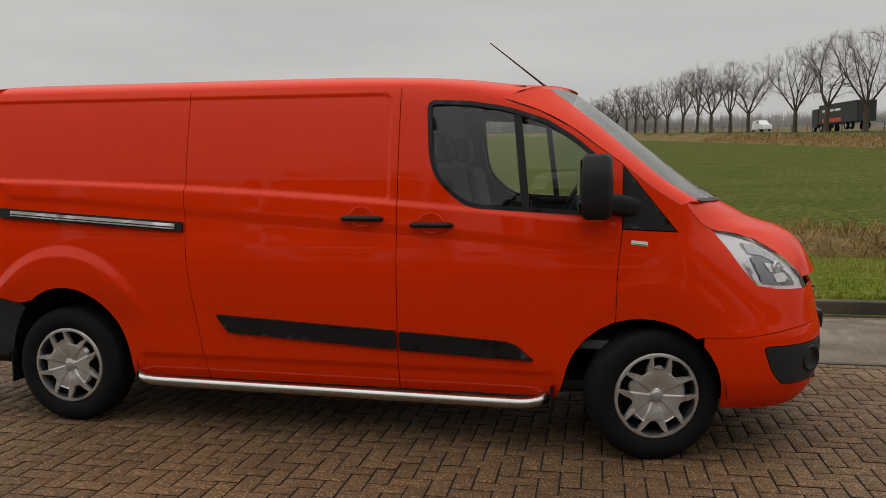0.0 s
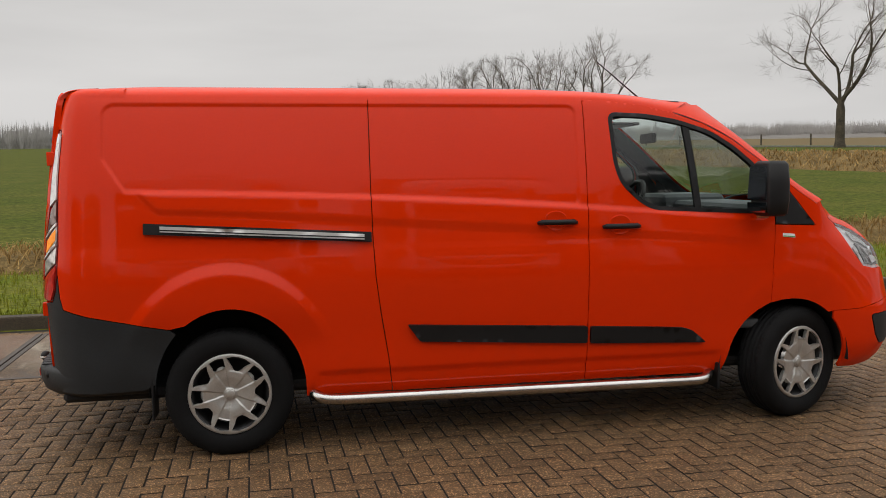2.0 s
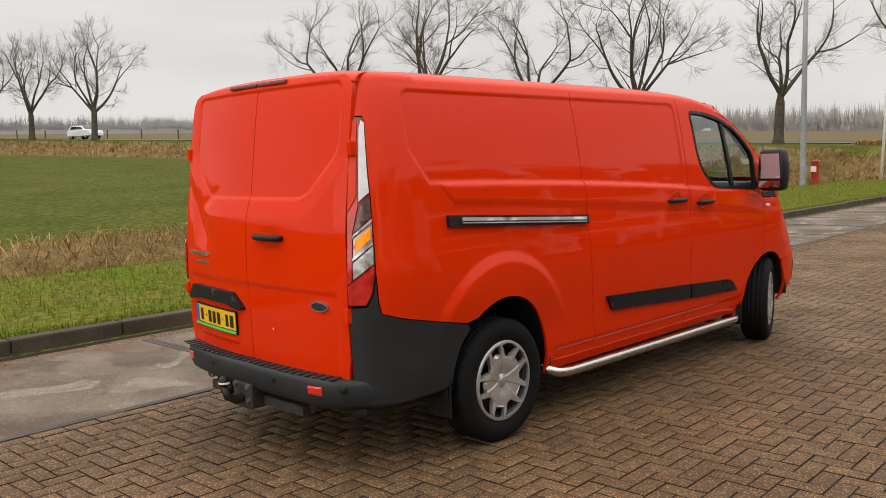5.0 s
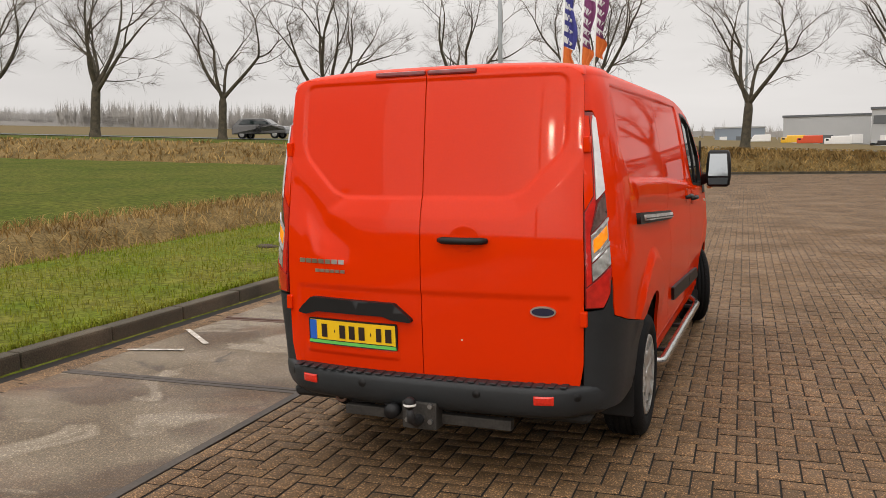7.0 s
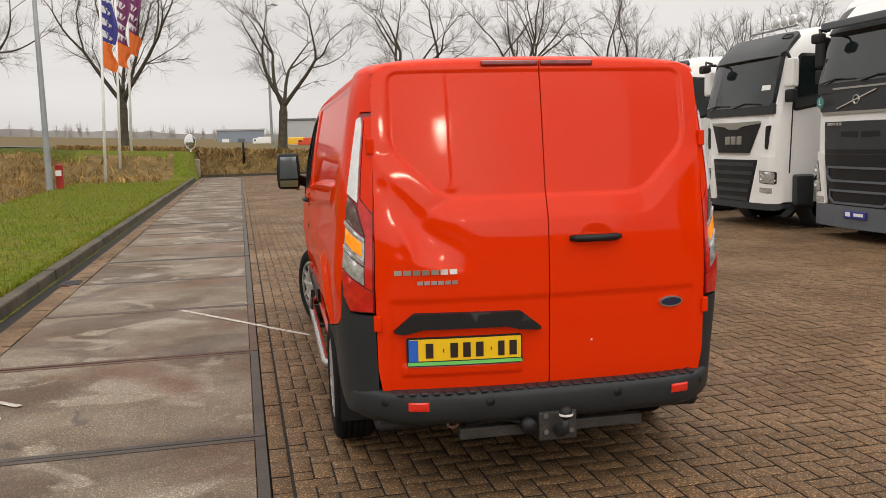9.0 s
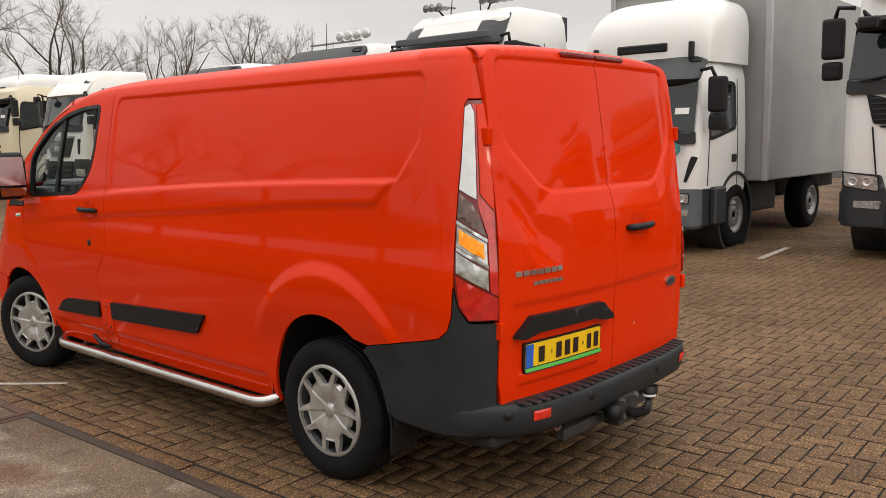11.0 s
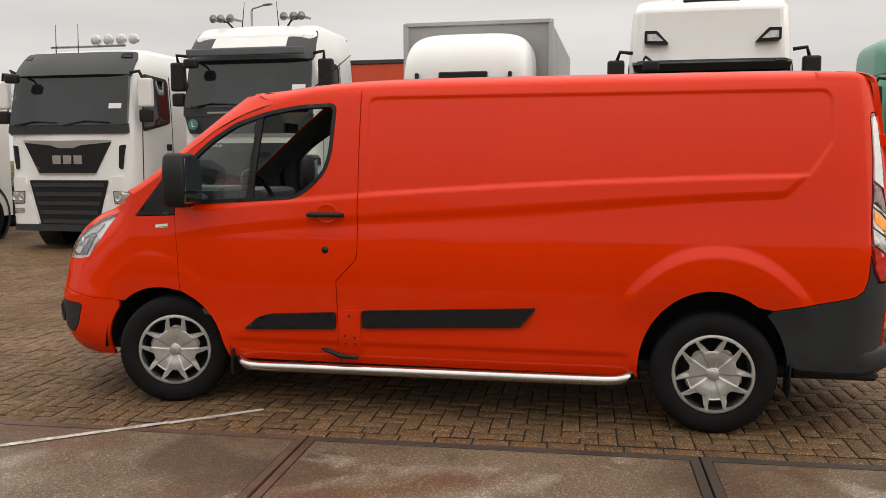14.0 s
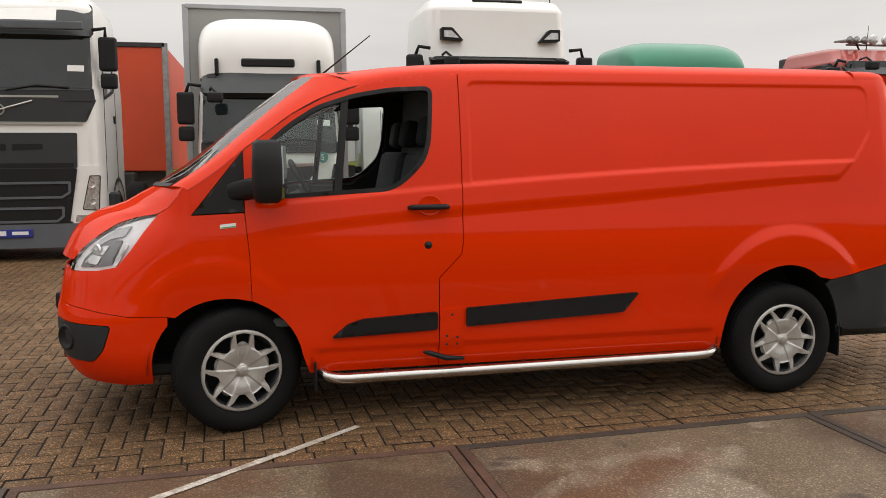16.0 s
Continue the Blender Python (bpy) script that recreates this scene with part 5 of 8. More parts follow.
# wheels
def wheel_mesh():
    w = part("wheel", lathe([(0.06, -0.02), (0.16, -0.03), (0.185, -0.005), (0.19, 0.06), (0.205, 0.085), (0.217, 0.088), (0.219, 0.078), (0.205, 0.05), (0.20, -0.10)], 40), M_DARKSTEEL, van, smooth=True)
    prof = [(0.206, 0.075), (0.222, 0.092), (0.245, 0.104), (0.275, 0.108), (0.300, 0.104), (0.322, 0.094), (0.334, 0.078), (0.338, 0.060)]
    for g in (0.048, 0.018, -0.018, -0.048):
        prof += [(0.3395, g + 0.006), (0.331, g + 0.004), (0.331, g - 0.004), (0.3395, g - 0.006)]
    prof += [(0.338, -0.062), (0.330, -0.085), (0.30, -0.104), (0.25, -0.104), (0.206, -0.085)]
    bm = lathe(prof, 64)
    for f in bm.faces:
        f.smooth = True
    # shoulder blocks
    for k in range(64):
        a = math.tau * k / 64
        m = Matrix.Rotation(-a, 4, "Y")
        add_box(bm, (0.318, 0.050, -0.010), (0.3385, 0.074, 0.010), 0.003, 1, m)
        add_box(bm, (0.318, -0.074, -0.010), (0.3385, -0.050, 0.010), 0.003, 1, m)
    part("tyre", bm, M_TYRE, w, "worn black tyre", smooth=False)
    holes = []
    for k in range(10):
        a = math.tau * k / 10
        if k % 2:
            # wide opening between two spokes, its inner end rounded
            q = [(0.131, -6.0), (0.145, -10.5), (0.172, -15.0), (0.1985, -20.3), (0.2055, -10), (0.2070, 0), (0.2055, 10), (0.1985, 20.3), (0.172, 15.0), (0.145, 10.5), (0.131, 6.0)]
        else:
            # narrow window at the end of a petal
            q = [(0.146, -12.4), (0.170, -12.0), (0.2015, -11.6), (0.2055, 0), (0.2015, 11.6), (0.170, 12.0), (0.146, 12.4)]
        holes.append(round_poly([(r * math.cos(a + radians(d)), r * math.sin(a + radians(d))) for r, d in q], 0.006, 2))
    COV = Curve([0, 0.028, 0.034, 0.10, 0.16, 0.205, 0.218, 0.224], [0.088, 0.088, 0.084, 0.096, 0.098, 0.101, 0.099, 0.084])

    def cover(a, b):
        r = math.hypot(a, b)
        y = COV(r)
        th = (math.degrees(math.atan2(b, a)) + 36) % 72 - 36
        if 0.030 < r < 0.206:
            # five flat petals set into the disc, with a stepped edge and a rim round each window
            g = (13.2 - abs(th)) * r * 0.01745
            y -= 0.0050 * sstep(-0.001, 0.0022, g) * sstep(0.032, 0.038, r) * sstep(0.142, 0.139, r)
            y += 0.0030 * max(0.0, 1 - abs(g + 0.0022) / 0.0026) * sstep(0.125, 0.140, r)
            y -= 0.0040 * sstep(0.0, 8.0, abs(th) - 15.6) * sstep(0.195, 0.150, r) * sstep(0.120, 0.135, r)
        return Vector((a, y, b))
    circ = [(0.2235 * math.cos(t), 0.2235 * math.sin(t)) for t in [math.tau * i / 64 for i in range(64)]]
    cv = skin("wheel_cover", cover, circ, M_COVER, w, holes=holes, step=0.0042, depth=0.022, gap=0, flip=True, label="scratched silver plastic wheel cover")
    part("cover_cap", lathe([(0.0, 0.093), (0.021, 0.0925), (0.0245, 0.0905), (0.0255, 0.086), (0.0275, 0.0875), (0.031, 0.087), (0.033, 0.080)], 28), M_COVER, cv, smooth=True)
    return w


wheel = wheel_mesh()
wheel.matrix_basis = Matrix.Translation((0, 0.842, 0.336)) @ Matrix.Rotation(0.4, 4, "Y")
for x, sy, steer, spin in ((0.0, -1, 0, 1.3), (3.30, 1, 18, 0.9), (3.30, -1, 18, 2.1)):
    m = Matrix.Translation((x + (0.045 if sy < 0 else -0.045) * (steer > 0), sy * (0.842 if not steer else 0.838), 0.336)) @ Matrix.Rotation(radians(steer), 4, "Z")
    if sy < 0:
        m = m @ Matrix.Rotation(math.pi, 4, "Z")
    copy_thing(wheel, m @ Matrix.Rotation(spin, 4, "Y"))

# mirrors
M_TINTMIRROR = mat("tinted_mirror_glass", (0.34, 0.37, 0.40), rough=0.03, metal=1.0, var=0.03)
for sy in (-1, 1):
    bm = bmesh.new()
    secs = []
    for z, hw, hx in ((1.240, 0.070, 0.044), (1.255, 0.092, 0.056), (1.33, 0.102, 0.062), (1.43, 0.102, 0.062), (1.535, 0.090, 0.057), (1.555, 0.072, 0.044)):
        ring = []
        for k in range(16):
            a = math.tau * k / 16
            ca, sa = math.cos(a), math.sin(a)
            px, py = (0.5, 0.6) if ca > 0 else (0.16, 0.22)
            x = 3.070 + hx * 1.22 * (abs(ca) ** px) * (1 if ca > 0 else -1.0)
            y = sy * (1.085 + hw * math.copysign(abs(sa) ** py, sa))
            ring.append(bm.verts.new((x, y, z)))
        secs.append(ring)
    for a, b in zip(secs, secs[1:]):
        for k in range(16):
            f = (a[k], a[(k + 1) % 16], b[(k + 1) % 16], b[k])
            bm.faces.new(f if sy > 0 else f[::-1])
    bm.faces.new(secs[0][::-1] if sy > 0 else secs[0])
    bm.faces.new(secs[-1] if sy > 0 else secs[-1][::-1])
    mir = part("door_mirror", bm, M_BLACK, van, "black door mirror", smooth=True)
    for nm, za, zb, wa, wb in (("mirror_glass", 1.335, 1.525, 0.080, 0.068), ("wide_angle_glass", 1.262, 1.318, 0.076, 0.080)):
        gb_ = bmesh.new()
        back_x = 2.9885
        vs = [gb_.verts.new((back_x + 0.004 * (z > 1.5) - 0.14 * (0.08 - q), sy * (1.085 + q), z)) for q, z in ((-wa, za), (wa, za), (wb, zb), (-wb, zb))]
        gb_.faces.new(vs)
        bmesh.ops.recalc_face_normals(gb_, faces=gb_.faces)
        ex = bmesh.ops.extrude_face_region(gb_, geom=list(gb_.faces))
        for v in ex["geom"]:
            if isinstance(v, bmesh.types.BMVert):
                v.co.x += 0.028
        bmesh.ops.recalc_face_normals(gb_, faces=gb_.faces)
        part(nm, gb_, M_TINTMIRROR, mir)
    arm = bmesh.new()
    ends = []
    for x, y, z, hx, hz in ((3.255, 0.900, 1.270, 0.075, 0.045), (3.20, 0.935, 1.295, 0.070, 0.050), (3.135, 0.985, 1.315, 0.050, 0.048), (3.08, 1.02, 1.315, 0.040, 0.045)):
        ends.append([arm.verts.new((x + hx * math.copysign(abs(math.cos(a)) ** 0.5, math.cos(a)), sy * y, z + hz * math.copysign(abs(math.sin(a)) ** 0.5, math.sin(a)))) for a in [math.tau * k / 14 for k in range(14)]])
    for p, q in zip(ends, ends[1:]):
        for k in range(14):
            arm.faces.new((p[k], p[(k + 1) % 14], q[(k + 1) % 14], q[k]))
    bmesh.ops.recalc_face_normals(arm, faces=arm.faces)
    part("mirror_arm", arm, M_BLACK, mir, smooth=True)
    part("mirror_indicator", box((3.03, sy * 1.01 - 0.02, 1.225), (3.10, sy * 1.01 + 0.02, 1.250), 0.008), M_AMBERDULL, mir)
part("aerial", tube([(2.74, -0.10, 1.955), (2.70, -0.10, 1.985), (2.38, -0.10, 2.24)], [0.014, 0.006, 0.003], 8), M_BLACK, van)

# underside and cabin
part("underbody", box((-0.88, -0.80, 0.30), (3.95, 0.80, 0.36), 0.02), M_INNER, van)
part("fuel_tank", box((0.75, -0.30, 0.22), (1.9, 0.55, 0.31), 0.04, 2), M_INNER, van)
part("rear_axle", tube([(0.0, -0.75, 0.30), (0.0, 0.75, 0.30)], 0.045, 10), M_INNER, van)
part("exhaust_pipe", tube([(2.2, -0.35, 0.26), (0.9, -0.42, 0.25), (0.3, -0.5, 0.27), (-0.5, -0.5, 0.28)], 0.035, 10), M_RUST, van, smooth=True)
mesh_part("bulkhead", [(2.06, sy * w, z) for z, w in ((0.40, 0.86), (1.0, 0.89), (1.5, 0.84), (1.80, 0.77), (1.93, 0.70)) for sy in (-1, 1)], [(2 * k, 2 * k + 1, 2 * k + 3, 2 * k + 2) for k in range(4)], M_CABIN, van)
part("cab_floor", box((2.05, -0.88, 0.55), (3.45, 0.88, 0.60), 0.01), M_CABIN, van)
part("headliner", box((2.05, -0.72, 1.90), (2.68, 0.72, 1.925), 0.01), M_SEAT, van)
bm = bmesh.new()
add_box(bm, (3.02, -0.84, 0.70), (3.50, 0.84, 1.16), 0.06, 3)
add_box(bm, (3.00, 0.20, 1.10), (3.50, 0.68, 1.345), 0.06, 3)
add_box(bm, (3.08, -0.82, 1.10), (3.54, 0.84, 1.30), 0.06, 3)
add_box(bm, (2.98, -0.14, 0.80), (3.12, 0.16, 1.20), 0.04, 3)
part("dashboard", bm, M_CABIN, van, smooth=False)
sw = part("steering_wheel", tube([(Matrix.Translation((2.84, 0.44, 1.27)) @ Matrix.Rotation(radians(28), 4, "Y")) @ Vector((0, 0.19 * math.cos(a), 0.19 * math.sin(a))) for a in [math.tau * i / 36 for i in range(37)]], 0.016, 8), M_BLACK, van, smooth=True)
ms = Matrix.Translation((2.84, 0.44, 1.27)) @ Matrix.Rotation(radians(28), 4, "Y")
bm = box((-0.01, -0.07, -0.06), (0.03, 0.07, 0.05), 0.02, 2, ms)
add_box(bm, (0.0, -0.18, -0.015), (0.015, 0.18, 0.015), 0.006, 1, ms)
add_box(bm, (0.02, -0.04, -0.04), (0.28, 0.04, 0.03), 0.02, 1, ms)
part("wheel_hub", bm, M_CABIN, sw)
for y, w in ((0.44, 0.25), (-0.42, 0.42)):
    seat = part("seat", box((2.30, y - w, 0.70), (2.80, y + w, 0.88), 0.06, 3), M_SEAT, van, "dark cloth cab seat")
    part("backrest", box((-0.07, -w, 0.0), (0.07, w, 0.66), 0.06, 3, Matrix.Translation((2.28, y, 0.84)) @ Matrix.Rotation(radians(-12), 4, "Y")), M_SEAT, seat)
    for hy in ((y,) if w < 0.3 else (y - 0.21, y + 0.21)):
        part("headrest", box((-0.05, -0.12, 0.0), (0.05, 0.12, 0.18), 0.05, 3, Matrix.Translation((2.13, hy, 1.52)) @ Matrix.Rotation(radians(-10), 4, "Y")), M_SEAT, seat)
part("rear_view_mirror", box((2.78, -0.11, 1.70), (2.81, 0.11, 1.77), 0.02, 2), M_BLACK, van)
part("sun_visor", box((2.60, 0.15, 1.835), (2.80, 0.60, 1.855), 0.008, 1, Matrix.Rotation(0, 4, "Y")), M_CABIN, van)

# ---- trucks ----
M_WHITE = mat("white_truck_paint", (0.80, 0.80, 0.78), rough=0.35, var=0.06, scale=1.2, coat=0.5)
M_CREAM = mat("cream_truck_paint", (0.68, 0.60, 0.42), rough=0.35, var=0.06, scale=1.2, coat=0.5)
M_YELLOW = mat("yellow_truck_paint", (0.80, 0.45, 0.015), rough=0.35, var=0.06, scale=1.2, coat=0.5)
M_GREENPAINT = mat("green_truck_paint", (0.015, 0.23, 0.13), rough=0.38, var=0.15, scale=1.5, coat=0.4)
M_DARKRED = mat("dark_red_truck_paint", (0.34, 0.03, 0.015), rough=0.4, var=0.1, scale=1.5, coat=0.5)
M_SILVER = mat("silver_grey_truck_paint", (0.42, 0.43, 0.45), rough=0.35, metal=0.2, var=0.1, coat=0.4)
M_DARKPLASTIC = mat("dark_grey_truck_plastic", (0.024, 0.028, 0.031), rough=0.5, var=0.2, scale=3, fine=0.08)
M_GREYPLASTIC = mat("mid_grey_truck_plastic", (0.10, 0.11, 0.125), rough=0.5, var=0.15, scale=3)
M_TARP = mat("grey_tarpaulin", (0.34, 0.34, 0.33), rough=0.6, var=0.18, scale=1.2, bump=0.3, bscale=4)
M_ORANGE = mat("orange_red_container", (0.62, 0.065, 0.015), rough=0.5, var=0.12, scale=0.8)
M_TGLASS = mat("dark_truck_windscreen", (0.016, 0.024, 0.025), rough=0.06, var=0.6, scale=0.7, coat=0.45, spec=0.3, sharp=0.10)
M_STICKER = mat("teal_round_sticker", (0.05, 0.22, 0.20), rough=0.5, var=0.1)
M_BLUEPLATE = mat("blue_dealer_plate", (0.02, 0.03, 0.22), rough=0.4, var=0.1)
M_ALU = mat("alloy_truck_wheel", (0.36, 0.36, 0.36), rough=0.45, metal=0.6, var=0.35, scale=8)
M_CHASSIS = mat("dirty_truck_chassis", (0.045, 0.042, 0.040), rough=0.8, var=0.4, scale=5)


def truck_wheel(t, x, y, r=0.50, w=0.30):
    s = 1 if x > 0 else -1
    m = Matrix.Translation((x, y, r)) @ Matrix.Rotation(radians(-90 * s), 4, "Z")
    wh = part("wheel", lathe([(0.05, 0.01), (0.10, 0.03), (0.14, 0.0), (0.20, -0.03), (0.24, 0.02), (0.275, 0.05), (0.285, 0.045)], 28, m), M_ALU, t, smooth=True)
    part("tyre", lathe([(0.28, 0.02), (0.31, 0.045), (0.40, 0.055), (r - 0.03, 0.03), (r, 0.0), (r, -w + 0.04), (r - 0.04, -w), (0.28, -w + 0.02)], 36, m), M_TYRE, wh, smooth=True)
    for k in range(10):
        a = math.tau * k / 10
        part("wheel_nut", lathe([(0.0, 0.02), (0.014, 0.018), (0.016, 0.0)], 6, m @ Matrix.Translation((0.165 * math.cos(a), 0.0, 0.165 * math.sin(a)))), M_STEEL, wh)
    return wh


def front_piece(name, pts, y0, y1, material, t, rnd=0.03, label=""):
    """A shape cut out of a sheet that stands across the truck, from y0 back to y1 forward."""
    p = round_poly(pts, rnd, 3) if rnd else pts
    return skin(name, lambda a, b: Vector((a, y1(a, b) if callable(y1) else y1, b)), p, material, t, step=0.12, depth=abs((y1(0, 0) if callable(y1) else y1) - y0), gap=0, flip=True, label=label)


def truck(x, y, st, label, category="truck", group="row of parked trucks", turn=0.0):
    """A cab-over truck whose nose stands at x, y and looks along +y."""
    t = thing("truck", Matrix.Translation((x, y, 0)) @ Matrix.Rotation(radians(turn), 4, "Z") @ Matrix.Scale(st.get("size", 1.0), 4), label, category, group)
    W = st.get("w", 1.24)
    zr, zt, zb = st["roof"], st["glass_top"], st["glass_low"]
    col, low, bz = st["paint"], st.get("low", 0.42), st.get("bumper", 0.95)
    D = st.get("deep", 2.15)
    MO = st.get("mirror_out", 0.17)

    def nose(a):
        """How far forward the rounded front stands at the run a across it."""
        return float(np.interp(abs(a), [0, 0.45 * W, W - 0.16, W - 0.046, W], [0.04, 0.03, -0.028, -0.117, -0.28])) - 0.012

    def on_nose(name, pts, off, material, parent=t, rnd=0.03, depth=0.05, step=0.07, holes=()):
        """A shape that lies on the rounded front, off metres proud of it."""
        p = round_poly(pts, rnd, 3) if rnd else pts
        return skin(name, lambda a, b: Vector((a, nose(a) + off, b)), p, material, parent, holes=holes, step=step, depth=depth, gap=0, flip=True)

    # cab shell: stations from the sill to the roof
    prof = [(0.62, -0.04, 0.96), (bz, -0.01, 1.0), (zb - 0.25, -0.02, 1.0), (zb, -0.05, 1.0), (zt, -0.26, 0.965), (zr - 0.22, -0.42 - st.get("rake", 0.1), 0.93), (zr - 0.06, -0.60 - st.get("rake", 0.1), 0.88), (zr, -0.85 - st.get("rake", 0.1), 0.80)]
    bm = bmesh.new()
    rings = []
    for z, yf, k in prof:
        hw, yb = W * k, -D
        c = 0.13
        pts = [(-hw, yb), (-hw, yf - c * 2.2), (-hw + c * 0.35, yf - c * 0.9), (-hw + c * 1.2, yf - c * 0.22), (-hw * 0.45, yf + 0.03), (0, yf + 0.04), (hw * 0.45, yf + 0.03), (hw - c * 1.2, yf - c * 0.22), (hw - c * 0.35, yf - c * 0.9), (hw, yf - c * 2.2), (hw, yb)]
        rings.append([bm.verts.new((a, b, z)) for a, b in pts])
    n = len(rings[0])
    for a, b in zip(rings, rings[1:]):
        for k in range(n):
            bm.faces.new((a[k], b[k], b[(k + 1) % n], a[(k + 1) % n]))
    bm.faces.new(rings[-1][::-1])
    bm.faces.new(rings[0])
    bmesh.ops.recalc_face_normals(bm, faces=bm.faces)
    cab = part("cab", bm, col, t, smooth=True)
    cab.data.set_sharp_from_angle(angle=radians(30))
    mod = cab.modifiers.new("soft_edges", "BEVEL")
    mod.width, mod.segments, mod.limit_method, mod.angle_limit = 0.035, 2, "ANGLE", radians(28)

    def glass_y(a, b):
        f = (b - zb) / (zt - zb)
        return -0.005 - 0.21 * f + 0.03 - 0.10 * (abs(a) / W) ** 4
    part_ws = front_piece("windscreen", [(-W * 0.93, zb + 0.02), (W * 0.93, zb + 0.02), (W * 0.90, zt), (-W * 0.90, zt)], -0.3, lambda a, b: glass_y(a, b) + 0.022, M_TGLASS, t, 0.07)
    front_piece("wiper_panel", [(-W * 0.95, zb - 0.13), (W * 0.95, zb - 0.13), (W * 0.94, zb + 0.06), (-W * 0.94, zb + 0.06)], -0.1, lambda a, b: 0.035 - 0.10 * (abs(a) / W) ** 4, st.get("sill", M_DARKPLASTIC), t, 0.04)
    for sx in (-1, 1):
        part("wiper", tube([(0.5 * sx + 0.5, 0.05, zb + 0.02), (0.5 * sx + 0.1, 0.045, zb + 0.09), (0.5 * sx - 0.35, 0.04, zb + 0.06)], 0.014, 6), M_BLACK, t)
    if "visor" in st:
        z0, z1, out = st["visor"]
        mv = st.get("visor_paint", M_DARKPLASTIC)

        def vis_y(a, b):
            f = (b - z0) / (z1 - z0)
            return -0.12 + out * max(0.0, 1 - f) ** 1.2 - 0.15 * f - 0.20 * f * f - 0.24 * (abs(a) / W) ** 5
        v = skin("sun_visor", lambda a, b: Vector((a, vis_y(a, b), b)), round_poly([(-W * 0.95, z0), (W * 0.95, z0), (W * 0.90, z1), (-W * 0.90, z1)], 0.08, 3), mv, t, step=0.12, depth=0.12, gap=0, flip=True)
        for sx in (-1, 1):
            skin("marker_lamp", lambda a, b: Vector((a, vis_y(a, b) + 0.008, b)), round_poly([(sx * W * 0.72, z1 - 0.12), (sx * W * 0.86, z1 - 0.12), (sx * W * 0.85, z1 - 0.05), (sx * W * 0.72, z1 - 0.05)], 0.015, 2), M_BLACK, v, step=0.1, depth=0.01, gap=0, flip=sx > 0)
        if st.get("board"):
            skin("name_board", lambda a, b: Vector((a, vis_y(a, b) + 0.015, b)), [(-0.68, z0 + 0.22), (0.68, z0 + 0.22), (0.66, z1 - 0.08), (-0.66, z1 - 0.08)], M_WHITEPAPER, v, step=0.12, depth=0.012, gap=0, flip=True)
            part("visor_lip", box((-W * 0.86, vis_y(0, z0) - 0.02, z0 + 0.07), (W * 0.86, vis_y(0, z0) + 0.05, z0 + 0.19), 0.02, 2), M_GREYPLASTIC, v)
    # side windows and doors
    for sx in (-1, 1):
        def side(a, b, sx=sx):
            k = 1.0 if b < zb else 1.0 - 0.035 * (b - zb) / (zt - zb)
            return Vector((sx * (W * k + 0.006), a, b))
        zw = zb - 0.04
        win = round_poly([(-0.42, zw + 0.0), (-1.30, zw + 0.16), (-1.30, zt - 0.10), (-0.55, zt - 0.06)], 0.06, 3)
        skin("side_window", side, win, M_TGLASS, t, step=0.2, depth=0.015, gap=0, flip=sx < 0)
        skin("window_frame", side, inset_poly(win, -0.05), M_BLACK, t, holes=[inset_poly(win, 0.004)], step=0.2, depth=0.02, gap=0, flip=sx < 0, offset=0.004)
        for pts in ([(-0.36, 1.0), (-0.40, zb), (-0.375, zb), (-0.335, 1.0)], [(-1.42, 0.95), (-1.42, zt), (-1.40, zt), (-1.40, 0.95)]):
            skin("door_gap", side, pts, M_BLACK, t, step=0.4, depth=0.004, gap=0, flip=sx < 0)
        part("door_handle", box((sx * W - 0.02, -1.36, zb - 0.42), (sx * W + 0.03, -1.20, zb - 0.30), 0.012), M_BLACK, t)
        part("mud_guard", lathe([(0.60, 0.0), (0.66, 0.0), (0.66, -0.42), (0.60, -0.42)], 28, Matrix.Translation((sx * (W + 0.01), -1.38, 0.52)) @ Matrix.Rotation(radians(-90 * sx), 4, "Z")), st.get("skirt", M_DARKPLASTIC), t, smooth=False)
        truck_wheel(t, sx * (W - 0.03), -1.38)
        if st.get("axles", True):
            truck_wheel(t, sx * (W - 0.03), -4.9)
        part("cab_step", box((sx * W - 0.12 - (0.0), -0.78, 0.42), (sx * W + 0.0, -0.40, 0.98), 0.03), st.get("skirt", M_DARKPLASTIC), t)
        # mirrors
        zm = st.get("mirror_z", zb + 0.62)
        mm = part("mirror", box((sx * (W + MO) - 0.14, -0.30, zm - 0.30), (sx * (W + MO) + 0.12, -0.16, zm + 0.20), 0.05, 3), st.get("mirror_paint", M_BLACK), t)
        part("wide_mirror", box((sx * (W + MO) - 0.13, -0.29, zm - 0.56), (sx * (W + MO) + 0.11, -0.17, zm - 0.33), 0.05, 3), M_BLACK, mm)
        part("mirror_arm", tube([(sx * (W * 0.93), -0.22, zm + 0.30), (sx * (W + 0.10), -0.18, zm + 0.32), (sx * (W + MO - 0.02), -0.22, zm + 0.18)], 0.028, 8), M_BLACK, mm, smooth=True)
        part("mirror_face", box((sx * (W + MO - 0.01) - 0.10, -0.305, zm - 0.26), (sx * (W + MO - 0.01) + 0.09, -0.298, zm + 0.16), 0.003), M_MIRROR, mm)
    part("kerb_mirror", box((W * 0.62, 0.10, zt - 0.20), (W * 0.62 + 0.24, 0.24, zt - 0.04), 0.05, 3), M_BLACK, t)
    part("kerb_mirror_arm", tube([(W * 0.80, -0.05, zt + 0.0), (W * 0.78, 0.10, zt + 0.03), (W * 0.70, 0.15, zt - 0.06)], 0.02, 6), M_BLACK, t)
